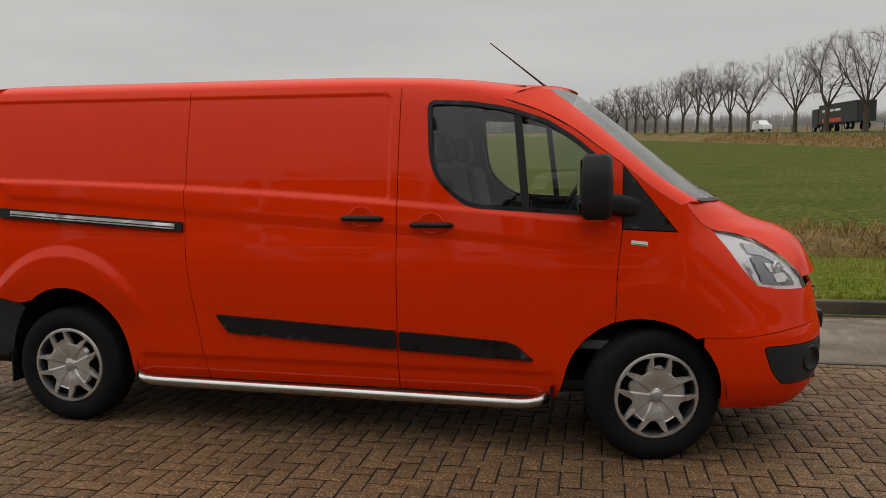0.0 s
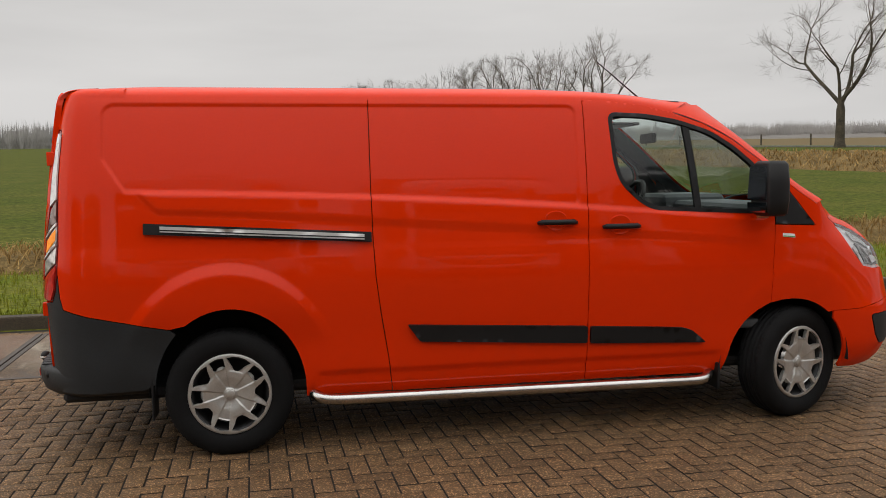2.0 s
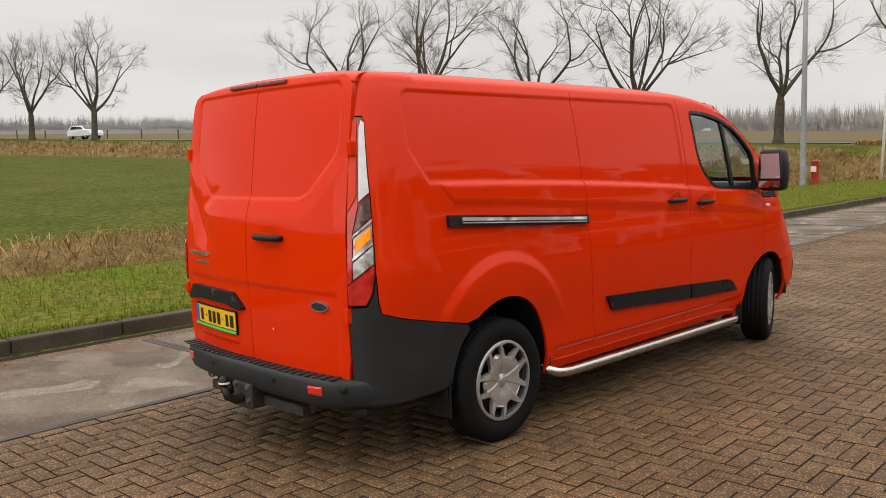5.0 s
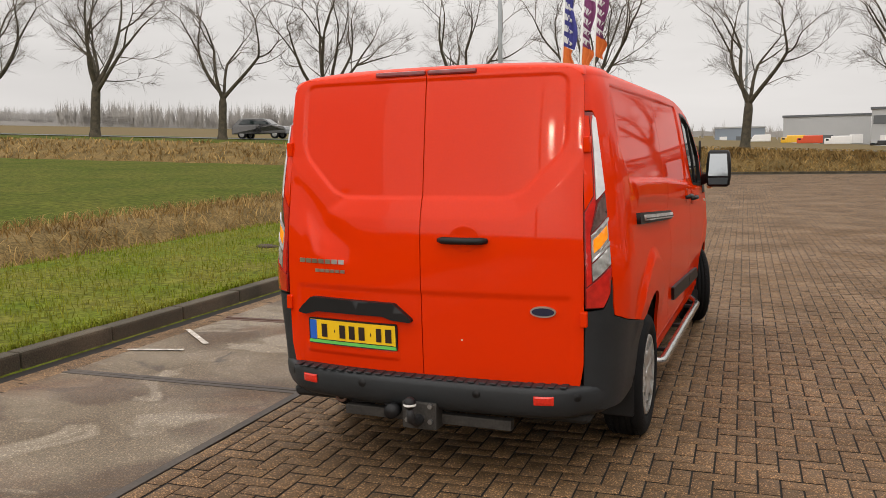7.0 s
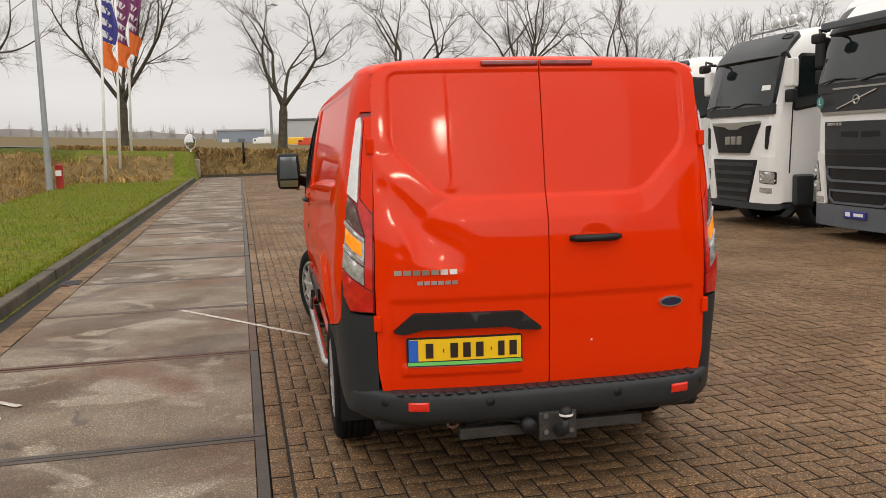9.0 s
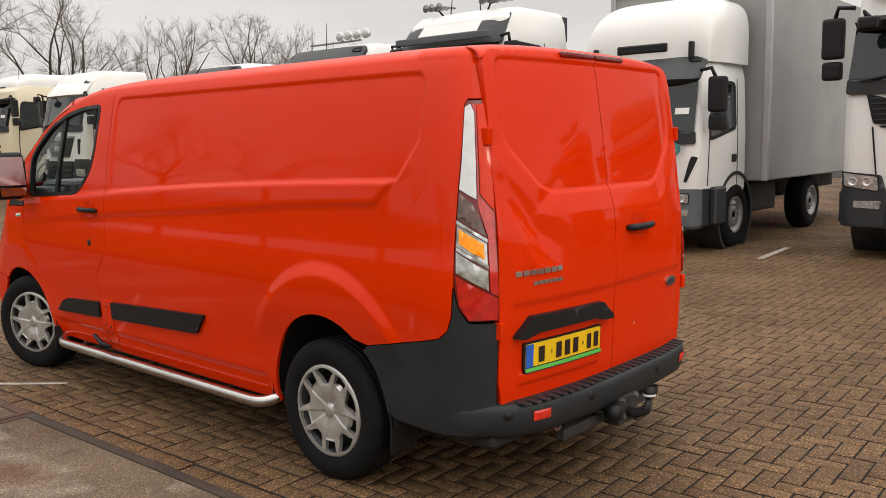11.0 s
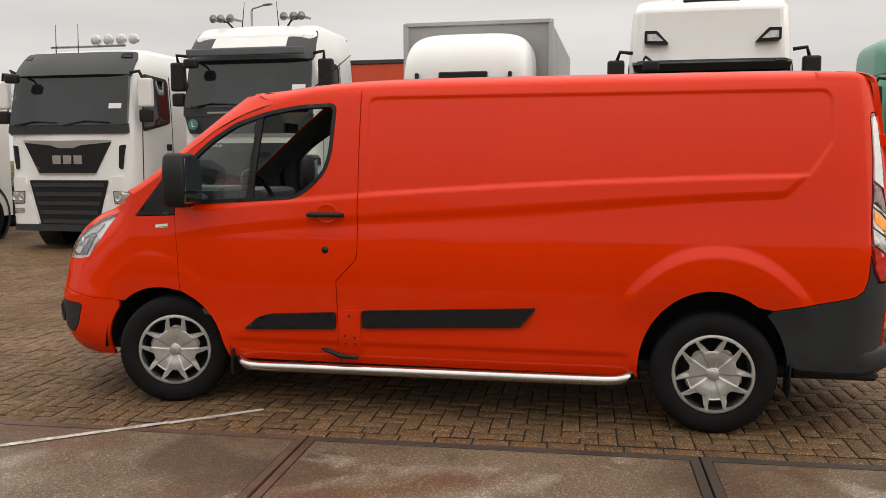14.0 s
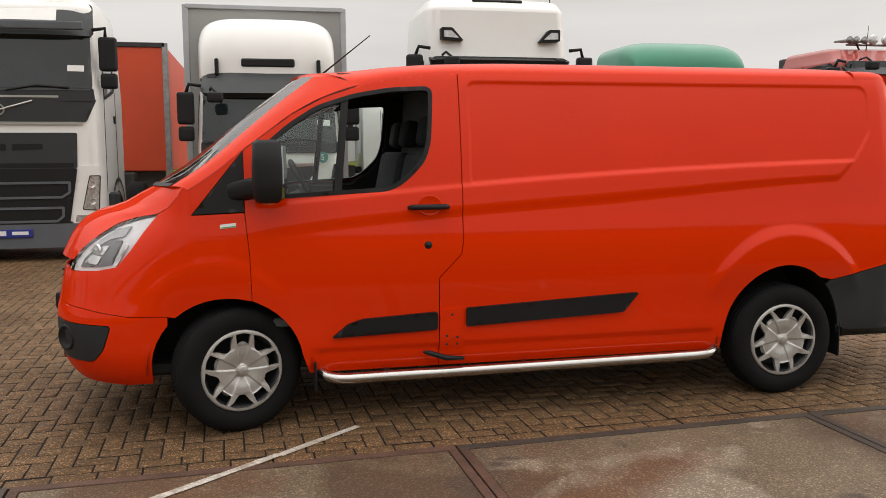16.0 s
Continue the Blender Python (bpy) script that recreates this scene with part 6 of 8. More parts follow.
    # nose
    for g in st.get("grilles", ()):
        pts, mt = g[0], g[1]
        gr = on_nose("grille", pts, 0.012, mt)
        zs = [p[1] for p in pts]
        for k in range(g[2]):
            z0 = min(zs) + (max(zs) - min(zs)) * (k + 0.25) / g[2]
            h = (max(zs) - min(zs)) / g[2] * st.get("slat", 0.42)
            f = (z0 - min(zs)) / (max(zs) - min(zs))
            lo_x, hi_x = max(p[0] for p in pts if p[1] == min(zs)), max(p[0] for p in pts if p[1] == max(zs))
            e = (lo_x + (hi_x - lo_x) * f) - 0.05
            on_nose("grille_bar", [(-e, z0), (e, z0), (e, z0 + h), (-e, z0 + h)], 0.026, g[3], gr, 0.008, 0.014, 0.15)
    for pts in st.get("slots", ()):
        on_nose("grille_slot", pts, 0.015, M_BLACK, t, 0.02, 0.03)
    for pts, wd in st.get("rings", ()):
        on_nose("grille_frame", pts, 0.034, M_GREYPLASTIC, t, 0.02, 0.025, 0.08, [inset_poly(round_poly(pts, 0.02, 3), wd)])
    for pts in st.get("trims", ()):
        on_nose("chrome_trim", pts, 0.022, M_BADGE, t, 0.008, 0.02, 0.15)
    bp = st.get("bumper_paint", M_DARKPLASTIC)
    on_nose("bumper", [(-W + 0.005, low), (W - 0.005, low), (W - 0.005, bz), (-W + 0.005, bz)], st.get("bumper_out", 0.03), bp, t, 0.05, 0.30)
    for sx in (-1, 1):
        part("bumper_end", box((sx * (W - 0.005) - 0.02, -0.85, low + 0.03), (sx * (W - 0.005) + 0.02, -0.22, bz), 0.018, 2), bp, t)
        for pts in st.get("corners", ()):
            q = [(sx * a, b) for a, b in (pts if sx > 0 else pts[::-1])]
            on_nose("corner_panel", q, 0.030, st.get("corner_paint", col), t, 0.03, 0.06, 0.05)
        for pts in st.get("intakes", ()):
            q = [(sx * a, b) for a, b in (pts if sx > 0 else pts[::-1])]
            ik = on_nose("corner_intake", q, 0.014, M_BLACK, t, 0.03, 0.03, 0.05)
            zs = [p[1] for p in pts]
            for k in range(1, 6):
                z0 = min(zs) + (max(zs) - min(zs)) * k / 6
                cut = [p for p in spread(q, 0.02) if abs(p[1] - z0) < 0.012]
                if len(cut) > 1:
                    x0, x1 = min(p[0] for p in cut) + 0.03, max(p[0] for p in cut) - 0.03
                    if x1 - x0 > 0.05:
                        on_nose("intake_slat", [(x0, z0), (x1, z0), (x1, z0 + 0.016), (x0, z0 + 0.016)], 0.026, M_DARKPLASTIC, ik, 0, 0.012, 0.08)
        pts = st.get("lamp", [(0.70, 0.66), (1.12, 0.66), (1.14, 0.86), (0.74, 0.86)])
        pts = [(sx * a, b) for a, b in (pts if sx > 0 else pts[::-1])]
        hl = on_nose("headlamp", inset_poly(pts, -0.014), 0.034, M_BLACK, t, 0.025, 0.05, 0.05)
        on_nose("lamp_lens", pts, 0.039, M_LAMPCLEAR, hl, 0.02, 0.01, 0.04)
        cx, cz = sum(p[0] for p in pts) / len(pts), sum(p[1] for p in pts) / len(pts)
        tall = max(p[1] for p in pts) - min(p[1] for p in pts) > 0.35
        for o in (-0.07, 0.07):
            ox, oz = (0.0, o * 1.8) if tall else (o * 1.2, 0.0)
            part("lamp_bowl", lathe([(0.0, -0.006), (0.025, -0.004), (0.045, 0.004), (0.052, 0.012), (0.056, 0.004)], 14, Matrix.Translation((cx + ox, nose(cx + ox) + 0.042, cz + oz))), M_REFLECTOR, hl, smooth=True)
        for pts in st.get("fogs", ()):
            q = [(sx * a, b) for a, b in (pts if sx > 0 else pts[::-1])]
            on_nose("fog_lamp", q, 0.038, M_LAMPCLEAR, t, 0.015, 0.02, 0.05)
    for k in range(st.get("logo", 3)):
        w = st.get("logo_w", 0.5)
        x0 = st.get("logo_x", 0.0) - w / 2 + w * k / st.get("logo", 3)
        part("name_bar", box((x0, 0.0, st["logo_z"]), (x0 + w / st.get("logo", 3) * 0.78, st.get("logo_y", 0.072), st["logo_z"] + st.get("logo_h", 0.12)), 0.006), st.get("logo_paint", M_BADGE), t)
    if st.get("plate", True):
        pl = part("dealer_plate", box((-0.26, 0.06, st.get("plate_z", 0.62)), (0.26, 0.082, st.get("plate_z", 0.62) + 0.12), 0.006), M_BLUEPLATE, t)
        part("plate_mark", box((-0.20, 0.08, st.get("plate_z", 0.62) + 0.04), (0.02, 0.085, st.get("plate_z", 0.62) + 0.09), 0.002), M_WHITEPAPER, pl)
        part("plate_mark", box((0.10, 0.08, st.get("plate_z", 0.62) + 0.03), (0.22, 0.085, st.get("plate_z", 0.62) + 0.10), 0.002), M_WHITEPAPER, pl)
    skin("windscreen_sticker", lambda a, b: Vector((a, glass_y(a, b) + 0.03, b)), [(-W * 0.84, zb + 0.30), (-W * 0.66, zb + 0.30), (-W * 0.66, zb + 0.39), (-W * 0.84, zb + 0.39)], M_WHITEPAPER, t, step=0.1, depth=0.004, gap=0, flip=True)
    # roof top
    kind = st.get("top", "")
    if kind == "fairing":
        z1 = st["top_z"]
        zl = zr - 0.20
        hw = W * 0.88 * st.get("fair_w", 1.0)

        def dome(a, b):
            ph = min(1.0, a / 0.62) * math.pi / 2
            y = -0.50 - 0.80 * (1 - math.cos(ph)) if a <= 0.62 else -1.30 - (D - 1.30) * (a - 0.62) / 0.38
            z = zl + (z1 - zl) * math.sin(ph) ** 0.62
            q = (b - 0.5) * math.pi
            sx, cz = math.sin(q), math.cos(q)
            xx = math.copysign(abs(sx) ** 0.42, sx) * hw * (0.93 + 0.07 * min(1.0, a / 0.5))
            return Vector((xx, y + 0.10 * (1 - abs(xx / hw) ** 2.5) * (1 - a), zl + (z - zl) * cz ** 0.34 if cz > 1e-6 else zl))
        grid_part("roof_fairing", dome, 22, 40, st.get("top_paint", col), t, flip=True)
    if st.get("slot"):
        part("fairing_slot", box((-0.42, -0.60, zr - 0.02), (0.42, -0.385, zr + 0.11), 0.02), M_BLACK, t)
        for sx in (-1, 1):
            part("fairing_bracket", box((sx * 0.80 - 0.03, -0.56, zr - 0.16), (sx * 0.80 + 0.03, -0.36, zr + 0.10), 0.015), M_BLACK, t)
    if st.get("hatch"):
        part("roof_hatch", box((-0.42, -0.62, zr - 0.14), (0.42, -0.40, zr - 0.05), 0.02), M_BLACK, t)
    for sx in (-1, 1) if st.get("fins") else ():
        z1 = st["roof"]
        bm = box((sx * W * 0.80 - 0.03, -D - 0.25, z1 - 0.5), (sx * W * 0.86 + 0.03, -D + 0.45, z1 - 0.06), 0.05, 3)
        part("side_fin", bm, M_DARKPLASTIC, t)
    if st.get("horns"):
        bar_z = zr + 0.02
        for sx in (-1, 1):
            hb = part("roof_bracket", tube([(sx * 0.45, -0.72, bar_z - 0.12), (sx * 0.60, -0.66, bar_z + 0.05), (sx * 0.80, -0.64, bar_z + 0.08)], 0.018, 6), M_BLACK, t)
            for dx in (0.50, 0.68, 0.82):
                part("air_horn", tube([(sx * dx, -1.0, bar_z + 0.12), (sx * dx, -0.66, bar_z + 0.10), (sx * dx, -0.55, bar_z + 0.10)], [0.02, 0.03, 0.075], 12), M_STEEL, hb, smooth=True)
            part("aerial", tube([(sx * 0.35, -0.7, bar_z - 0.1), (sx * 0.30, -0.72, bar_z + 0.40)], [0.012, 0.004], 6), M_BLACK, hb)
    if st.get("lamps"):
        bar = part("lamp_bar", tube([(-0.75, -0.75, zr + 0.06), (0.75, -0.75, zr + 0.06)], 0.022, 8), M_STEEL, t, smooth=True)
        for dx in st["lamps"]:
            part("spot_lamp", lathe([(0.0, 0.03), (0.08, 0.03), (0.095, 0.02), (0.10, 0.0), (0.08, -0.06), (0.0, -0.09)], 18, Matrix.Translation((dx, -0.70, zr + 0.16))), M_REFLECTOR, bar, smooth=True)
    for dx in st.get("aerials", ()):
        part("aerial", tube([(dx, -0.6, zr - 0.08), (dx, -0.62, zr + 0.45)], [0.01, 0.004], 6), M_BLACK, t)
    for dx, dz, ch in st.get("letters", ()):
        stk = part("letter_sticker", lathe([(0.0, 0.004), (0.085, 0.004), (0.09, 0.0)], 24, Matrix.Translation((dx, 0.068, dz))), M_STICKER, t)
        cu = bpy.data.curves.new("letter", "FONT")
        cu.body, cu.size, cu.extrude, cu.align_x, cu.align_y = ch, 0.13, 0.002, "CENTER", "CENTER"
        dg = new("letter_tmp", cu)
        me = bpy.data.meshes.new_from_object(dg.evaluated_get(bpy.context.evaluated_depsgraph_get()))
        bpy.data.objects.remove(dg)
        me.materials.clear()
        me.materials.append(M_WHITEPAPER)
        lo = new("letter", me)
        lo.parent = stk
        lo.matrix_basis = Matrix.Translation((dx, 0.076, dz)) @ Matrix.Rotation(radians(180), 4, "Z") @ Matrix.Rotation(radians(90), 4, "X")
    # frame and load
    L = st.get("length", 5.9)
    ch_ = bmesh.new()
    for sx in (-1, 1):
        add_box(ch_, (sx * 0.45 - 0.05, -L, 0.62), (sx * 0.45 + 0.05, -0.4, 0.88), 0.01)
    add_box(ch_, (-1.0, -D - 1.7, 0.45), (-0.55, -D - 0.3, 0.95), 0.06, 2)
    add_box(ch_, (0.55, -D - 1.5, 0.45), (1.05, -D - 0.3, 0.95), 0.06, 2)
    add_box(ch_, (-0.9, -2.0, 0.5), (0.9, -0.3, 0.75), 0.05)
    part("chassis", ch_, M_CHASSIS, t)
    if "body" in st:
        y0, y1, z0, z1, bmx = st["body"]
        hw = st.get("body_w", 1.28)
        bd = part("load_body", box((-hw, y1, z0), (hw, y0, z1), 0.02), bmx, t)
        for sx in (-1, 1):
            part("corner_post", box((sx * hw - 0.05, y0 - 0.06, z0), (sx * hw + 0.05, y0 + 0.03, z1 + 0.01), 0.01), M_SILVER, bd)
        part("head_rail", box((-hw, y0 - 0.05, z1 - 0.06), (hw, y0 + 0.04, z1 + 0.02), 0.01), M_SILVER, bd)
    return t


W = 1.24
GRILLE_TOP = [(-0.56, 1.36), (0.56, 1.36), (0.86, 1.92), (-0.86, 1.92)]
man_big = dict(paint=M_WHITE, roof=3.58, glass_top=3.12, glass_low=2.18, visor=(3.07, 3.50, 0.05), bumper=0.46, low=0.34, rake=0.05,
               grilles=((GRILLE_TOP, M_BLACK, 0, M_BLACK), ([(-0.56, 0.44), (0.56, 0.44), (0.78, 1.24), (-0.78, 1.24)], M_BLACK, 5, M_DARKPLASTIC)),
               trims=([(-0.86, 1.90), (-0.30, 1.85), (-0.14, 1.80), (0.14, 1.80), (0.30, 1.85), (0.86, 1.90), (0.86, 1.94), (0.14, 1.93), (-0.14, 1.93), (-0.86, 1.94)], [(-0.56, 1.345), (0.56, 1.345), (0.56, 1.365), (-0.56, 1.365)]),
               lamp=[(0.90, 0.84), (1.19, 0.82), (1.19, 1.02), (0.88, 1.04)], fogs=([(0.90, 0.66), (1.16, 0.64), (1.16, 0.74), (0.90, 0.75)],),
               corners=([(0.60, 0.46), (1.235, 0.46), (1.235, 1.30), (0.84, 1.30)],), intakes=([(0.98, 1.45), (1.05, 1.42), (1.12, 1.86), (1.00, 1.84)],),
               logo=3, logo_w=0.62, logo_h=0.15, logo_z=1.52, logo_y=0.058, plate=False, bumper_paint=M_DARKPLASTIC)
man_site = dict(man_big, corners=([(0.56, 0.46), (1.235, 0.46), (1.235, 1.18), (0.70, 1.20)],), corner_paint=M_DARKPLASTIC)
volvo_like = dict(paint=M_WHITE, roof=3.95, glass_top=3.34, glass_low=2.47, visor=(3.29, 3.82, 0.08), board=True, bumper=0.55, low=0.20, rake=-0.05, w=1.25, mirror_out=0.11, size=0.945,
                  grilles=(([(-1.06, 2.04), (1.06, 2.04), (1.20, 2.37), (-1.20, 2.37)], M_DARKPLASTIC, 0, M_BLACK), ([(-0.90, 1.36), (0.90, 1.36), (0.92, 1.88), (-0.92, 1.88)], M_DARKPLASTIC, 0, M_BLACK),
                           ([(-0.76, 0.54), (0.76, 0.54), (0.90, 1.36), (-0.90, 1.36)], M_BLACK, 0, M_DARKPLASTIC)),
                  slots=([(-0.45, 1.64), (-0.04, 1.62), (-0.04, 1.72), (-0.45, 1.72)], [(0.04, 1.62), (0.45, 1.64), (0.45, 1.72), (0.04, 1.72)], [(-0.85, 1.37), (0.85, 1.37), (0.86, 1.44), (-0.86, 1.44)],
                         [(-0.66, 0.96), (0.66, 0.96), (0.72, 1.10), (-0.72, 1.10)], [(-0.56, 0.62), (0.56, 0.62), (0.62, 0.74), (-0.62, 0.74)]),
                  rings=(([(-0.68, 0.92), (0.68, 0.92), (0.80, 1.00), (0.80, 1.17), (-0.80, 1.17), (-0.80, 1.00)], 0.035), ([(-0.60, 0.57), (0.60, 0.57), (0.70, 0.65), (0.70, 0.80), (-0.70, 0.80), (-0.70, 0.65)], 0.035)),
                  trims=([(-1.12, 2.385), (1.12, 2.385), (1.12, 2.415), (-1.12, 2.415)], [(-1.00, 1.995), (1.00, 1.995), (1.02, 2.035), (-1.02, 2.035)]),
                  lamp=[(0.96, 0.76), (1.16, 0.74), (1.19, 1.24), (1.07, 1.24)], fogs=([(0.84, 0.57), (1.16, 0.57), (1.16, 0.67), (0.86, 0.67)],), corners=([(0.80, 0.55), (1.245, 0.55), (1.245, 1.40), (0.94, 1.40)],),
                  logo=5, logo_w=0.36, logo_h=0.045, logo_z=1.815, logo_y=0.045, logo_x=0.62, horns=True, fins=True, letters=((0.95, 2.20, "L"),), plate_z=0.36, bumper_paint=M_GREYPLASTIC)
man_small = dict(paint=M_WHITE, w=1.12, roof=3.00, glass_top=2.58, glass_low=1.74, visor=(2.54, 2.92, 0.12), bumper=0.96, low=0.38, rake=0.0, deep=1.75, slot=True, size=0.92,
                 grilles=(([(-0.52, 1.08), (0.52, 1.08), (0.76, 1.42), (-0.76, 1.42)], M_BLACK, 0, M_BLACK), ([(-0.52, 0.50), (0.52, 0.50), (0.55, 0.74), (-0.55, 0.74)], M_BLACK, 2, M_DARKPLASTIC)),
                 trims=([(-0.76, 1.41), (-0.30, 1.385), (-0.14, 1.34), (0.14, 1.34), (0.30, 1.385), (0.76, 1.41), (0.76, 1.445), (-0.76, 1.445)],), bumper_out=0.008,
                 lamp=[(0.64, 0.76), (0.98, 0.76), (0.98, 0.89), (0.64, 0.89)], fogs=([(0.66, 0.58), (0.98, 0.58), (0.98, 0.67), (0.64, 0.67)],), corners=([(0.56, 0.42), (1.11, 0.42), (1.11, 0.95), (0.60, 0.95)],), corner_paint=M_GREYPLASTIC,
                 intakes=([(0.90, 1.06), (0.95, 1.06), (1.08, 1.42), (1.00, 1.44)],),
                 logo=3, logo_w=0.42, logo_h=0.10, logo_z=1.17, logo_y=0.06, plate_z=0.80, letters=((0.80, 1.54, "L"), (-0.80, 1.54, "S")), top="fairing", top_z=3.84, fair_w=1.13, aerials=(0.25, -0.25),
                 body=(-1.92, -8.2, 1.0, 4.16, M_TARP), body_w=1.36, length=8.2)
scania_like = dict(paint=M_WHITE, roof=3.92, glass_top=2.94, glass_low=2.14, visor=(2.87, 3.00, 0.14), visor_paint=M_BLACK, bumper=0.82, low=0.40, rake=-0.12, size=1.03,
                   slots=([(-0.56, 1.36), (0.56, 1.36), (0.58, 1.53), (-0.58, 1.53)], [(-0.54, 1.13), (0.54, 1.13), (0.55, 1.28), (-0.55, 1.28)], [(-0.50, 0.94), (0.50, 0.94), (0.52, 1.04), (-0.52, 1.04)],
                          [(-0.74, 1.605), (0.74, 1.605), (0.78, 1.63), (-0.78, 1.63)], [(-0.765, 0.84), (-0.75, 0.84), (-0.84, 1.62), (-0.855, 1.62)], [(0.75, 0.84), (0.765, 0.84), (0.855, 1.62), (0.84, 1.62)]),
                   grilles=(([(-0.52, 0.60), (0.52, 0.60), (0.55, 0.78), (-0.55, 0.78)], M_BLACK, 0, M_BLACK),),
                   intakes=([(0.44, 1.63), (0.84, 1.65), (0.93, 2.01), (0.72, 1.96), (0.60, 1.86), (0.52, 1.70)],),
                   lamp=[(0.74, 0.85), (1.15, 0.90), (1.17, 1.06), (0.76, 1.02)], fogs=([(0.72, 0.63), (1.02, 0.64), (1.02, 0.72), (0.70, 0.73)],),
                   corners=([(0.66, 0.42), (1.235, 0.42), (1.235, 1.08), (0.72, 1.04), (0.64, 0.80)],), corner_paint=M_DARKPLASTIC, logo_paint=M_SILVER, bumper_out=0.012,
                   logo=6, logo_w=0.84, logo_h=0.11, logo_z=1.78, logo_y=0.042, plate_z=0.50, letters=((-1.02, 0.50, "L"),), hatch=True, aerials=(0.55, -0.95), bumper_paint=M_DARKPLASTIC)

scan = truck(-0.85, -8.00, scania_like, "tall white truck with slatted grille and dark visor")
for sx in (-1, 1):
    lf = front_piece("roof_lamp", [(sx * a, b) for a, b in ((0.62, 3.18), (0.98, 3.20), (0.98, 3.38), (0.80, 3.38))][::1 if sx > 0 else -1], -0.6, -0.16, M_BLACK, scan, 0.02)
    front_piece("lamp_glass", [(sx * a, b) for a, b in ((0.70, 3.22), (0.94, 3.23), (0.94, 3.33), (0.82, 3.33))][::1 if sx > 0 else -1], -0.5, -0.145, M_REFLECTOR, lf, 0.01)
truck(2.92, -7.12, man_small, "white box truck with grey tarpaulin body")
volvo = truck(6.42, -7.20, volvo_like, "tall white tractor truck with dark grille, air horns on its roof")
part("diagonal_bar", tube([(0.55, 0.045, 2.08), (-0.35, 0.045, 2.34)], 0.014, 6), M_BADGE, volvo)
part("round_badge", lathe([(0.05, 0.0), (0.06, 0.012), (0.075, 0.012), (0.08, 0.0)], 20, Matrix.Translation((0.10, 0.044, 2.21))), M_BADGE, volvo)
truck(9.53, -6.98, dict(man_big, size=0.95, lamps=(-0.95, -0.70, -0.45, -0.2), aerials=(0.1, 0.55), mirror_paint=M_WHITE), "white truck with dark visor and roof spot lamps")
truck(13.3, -6.95, dict(man_site, size=0.92, visor_paint=M_DARKPLASTIC), "white construction truck with dark visor")
merc = dict(man_big, paint=M_YELLOW, roof=3.30, grilles=(([(-0.75, 1.05), (0.75, 1.05), (0.85, 1.70), (-0.85, 1.70)], M_YELLOW, 3, M_BLACK), ([(-0.5, 0.5), (0.5, 0.5), (0.6, 0.75), (-0.6, 0.75)], M_BLACK, 2, M_DARKPLASTIC)), logo=1, logo_w=0.22, logo_h=0.22, logo_z=1.28, bumper_paint=M_YELLOW, visor=(2.72, 3.02, 0.3), corner_paint=M_DARKPLASTIC, trims=(), intakes=(), corners=([(0.62, 0.62), (1.235, 0.62), (1.235, 1.20), (0.90, 1.16)],))
truck(16.3, -7.0, dict(merc, size=0.94), "yellow truck with dark visor and slotted grille")
truck(19.9, -7.0, dict(man_big, size=0.95, visor_paint=M_WHITE, roof=3.75, corner_paint=M_DARKPLASTIC), "white high-roof truck with dark lower bumper")
truck(24.6, -7.0, dict(scania_like, slots=(), intakes=(), size=1.0, paint=M_CREAM, roof=3.45, visor=(2.95, 3.08, 0.2), letters=(), grilles=(([(-0.80, 0.62), (0.80, 0.62), (0.85, 1.7), (-0.85, 1.7)], M_CREAM, 6, M_BLACK),), top="fairing", top_z=3.8, top_paint=M_WHITE), "cream coloured truck with slatted grille")
truck(28.7, -7.0, dict(man_big, bumper_paint=M_DARKPLASTIC, visor=(2.74, 3.0, 0.2), paint=M_SILVER, top="fairing", top_z=3.7, top_paint=M_WHITE), "silver and white truck with roof fairing")
truck(32.6, -7.1, dict(scania_like, slots=(), intakes=(), size=1.0, bumper_paint=M_DARKRED, corner_paint=M_DARKRED, letters=(), grilles=(([(-1.0, 0.62), (1.0, 0.62), (1.05, 1.56), (-1.05, 1.56)], M_DARKRED, 4, M_SILVER), ([(-1.1, 1.62), (1.1, 1.62), (1.15, 1.86), (-1.15, 1.86)], M_YELLOW, 0, M_BLACK))), "white, red and yellow liveried truck with slatted grille")
truck(36.8, -7.2, dict(merc, visor_paint=M_DARKPLASTIC), "yellow truck at the end of the row")
truck(-4.75, -8.6, dict(man_big, paint=M_GREENPAINT, roof=3.05, visor=(2.5, 2.7, 0.1), glass_top=2.55, glass_low=1.8, top="fairing", top_z=3.52, fair_w=1.08, plate=False), "green truck with rounded roof fairing")
truck(-8.7, -8.3, dict(man_big, paint=M_DARKRED, roof=3.42, lamps=(0.2, -0.1, -0.4, -0.7), fins=True, horns=True, visor=(2.85, 3.15, 0.3)), "dark red truck with roof spot lamps and horns")
# vehicles and bodies behind the row
box_t = thing("orange_container", Matrix.Translation((6.25, -13.8, 0)), "orange red container body on a dark chassis", "container", "")
part("body", box((-1.27, -6.0, 1.10), (1.27, 0.0, 3.78), 0.02), M_ORANGE, box_t)
for sx in (-1, 1):
    part("corner_post", box((sx * 1.27 - 0.06, -0.06, 1.05), (sx * 1.27 + 0.06, 0.03, 3.82), 0.01), M_ALU, box_t)
part("top_rail", box((-1.27, -0.05, 3.72), (1.27, 0.03, 3.82), 0.01), M_CHASSIS, box_t)
part("chassis", box((-0.6, -6.0, 0.55), (0.6, 0.3, 1.08), 0.03), M_CHASSIS, box_t)
for sx in (-1, 1):
    for yy in (-4.2, -5.4):
        truck_wheel(box_t, sx * 1.2, yy)
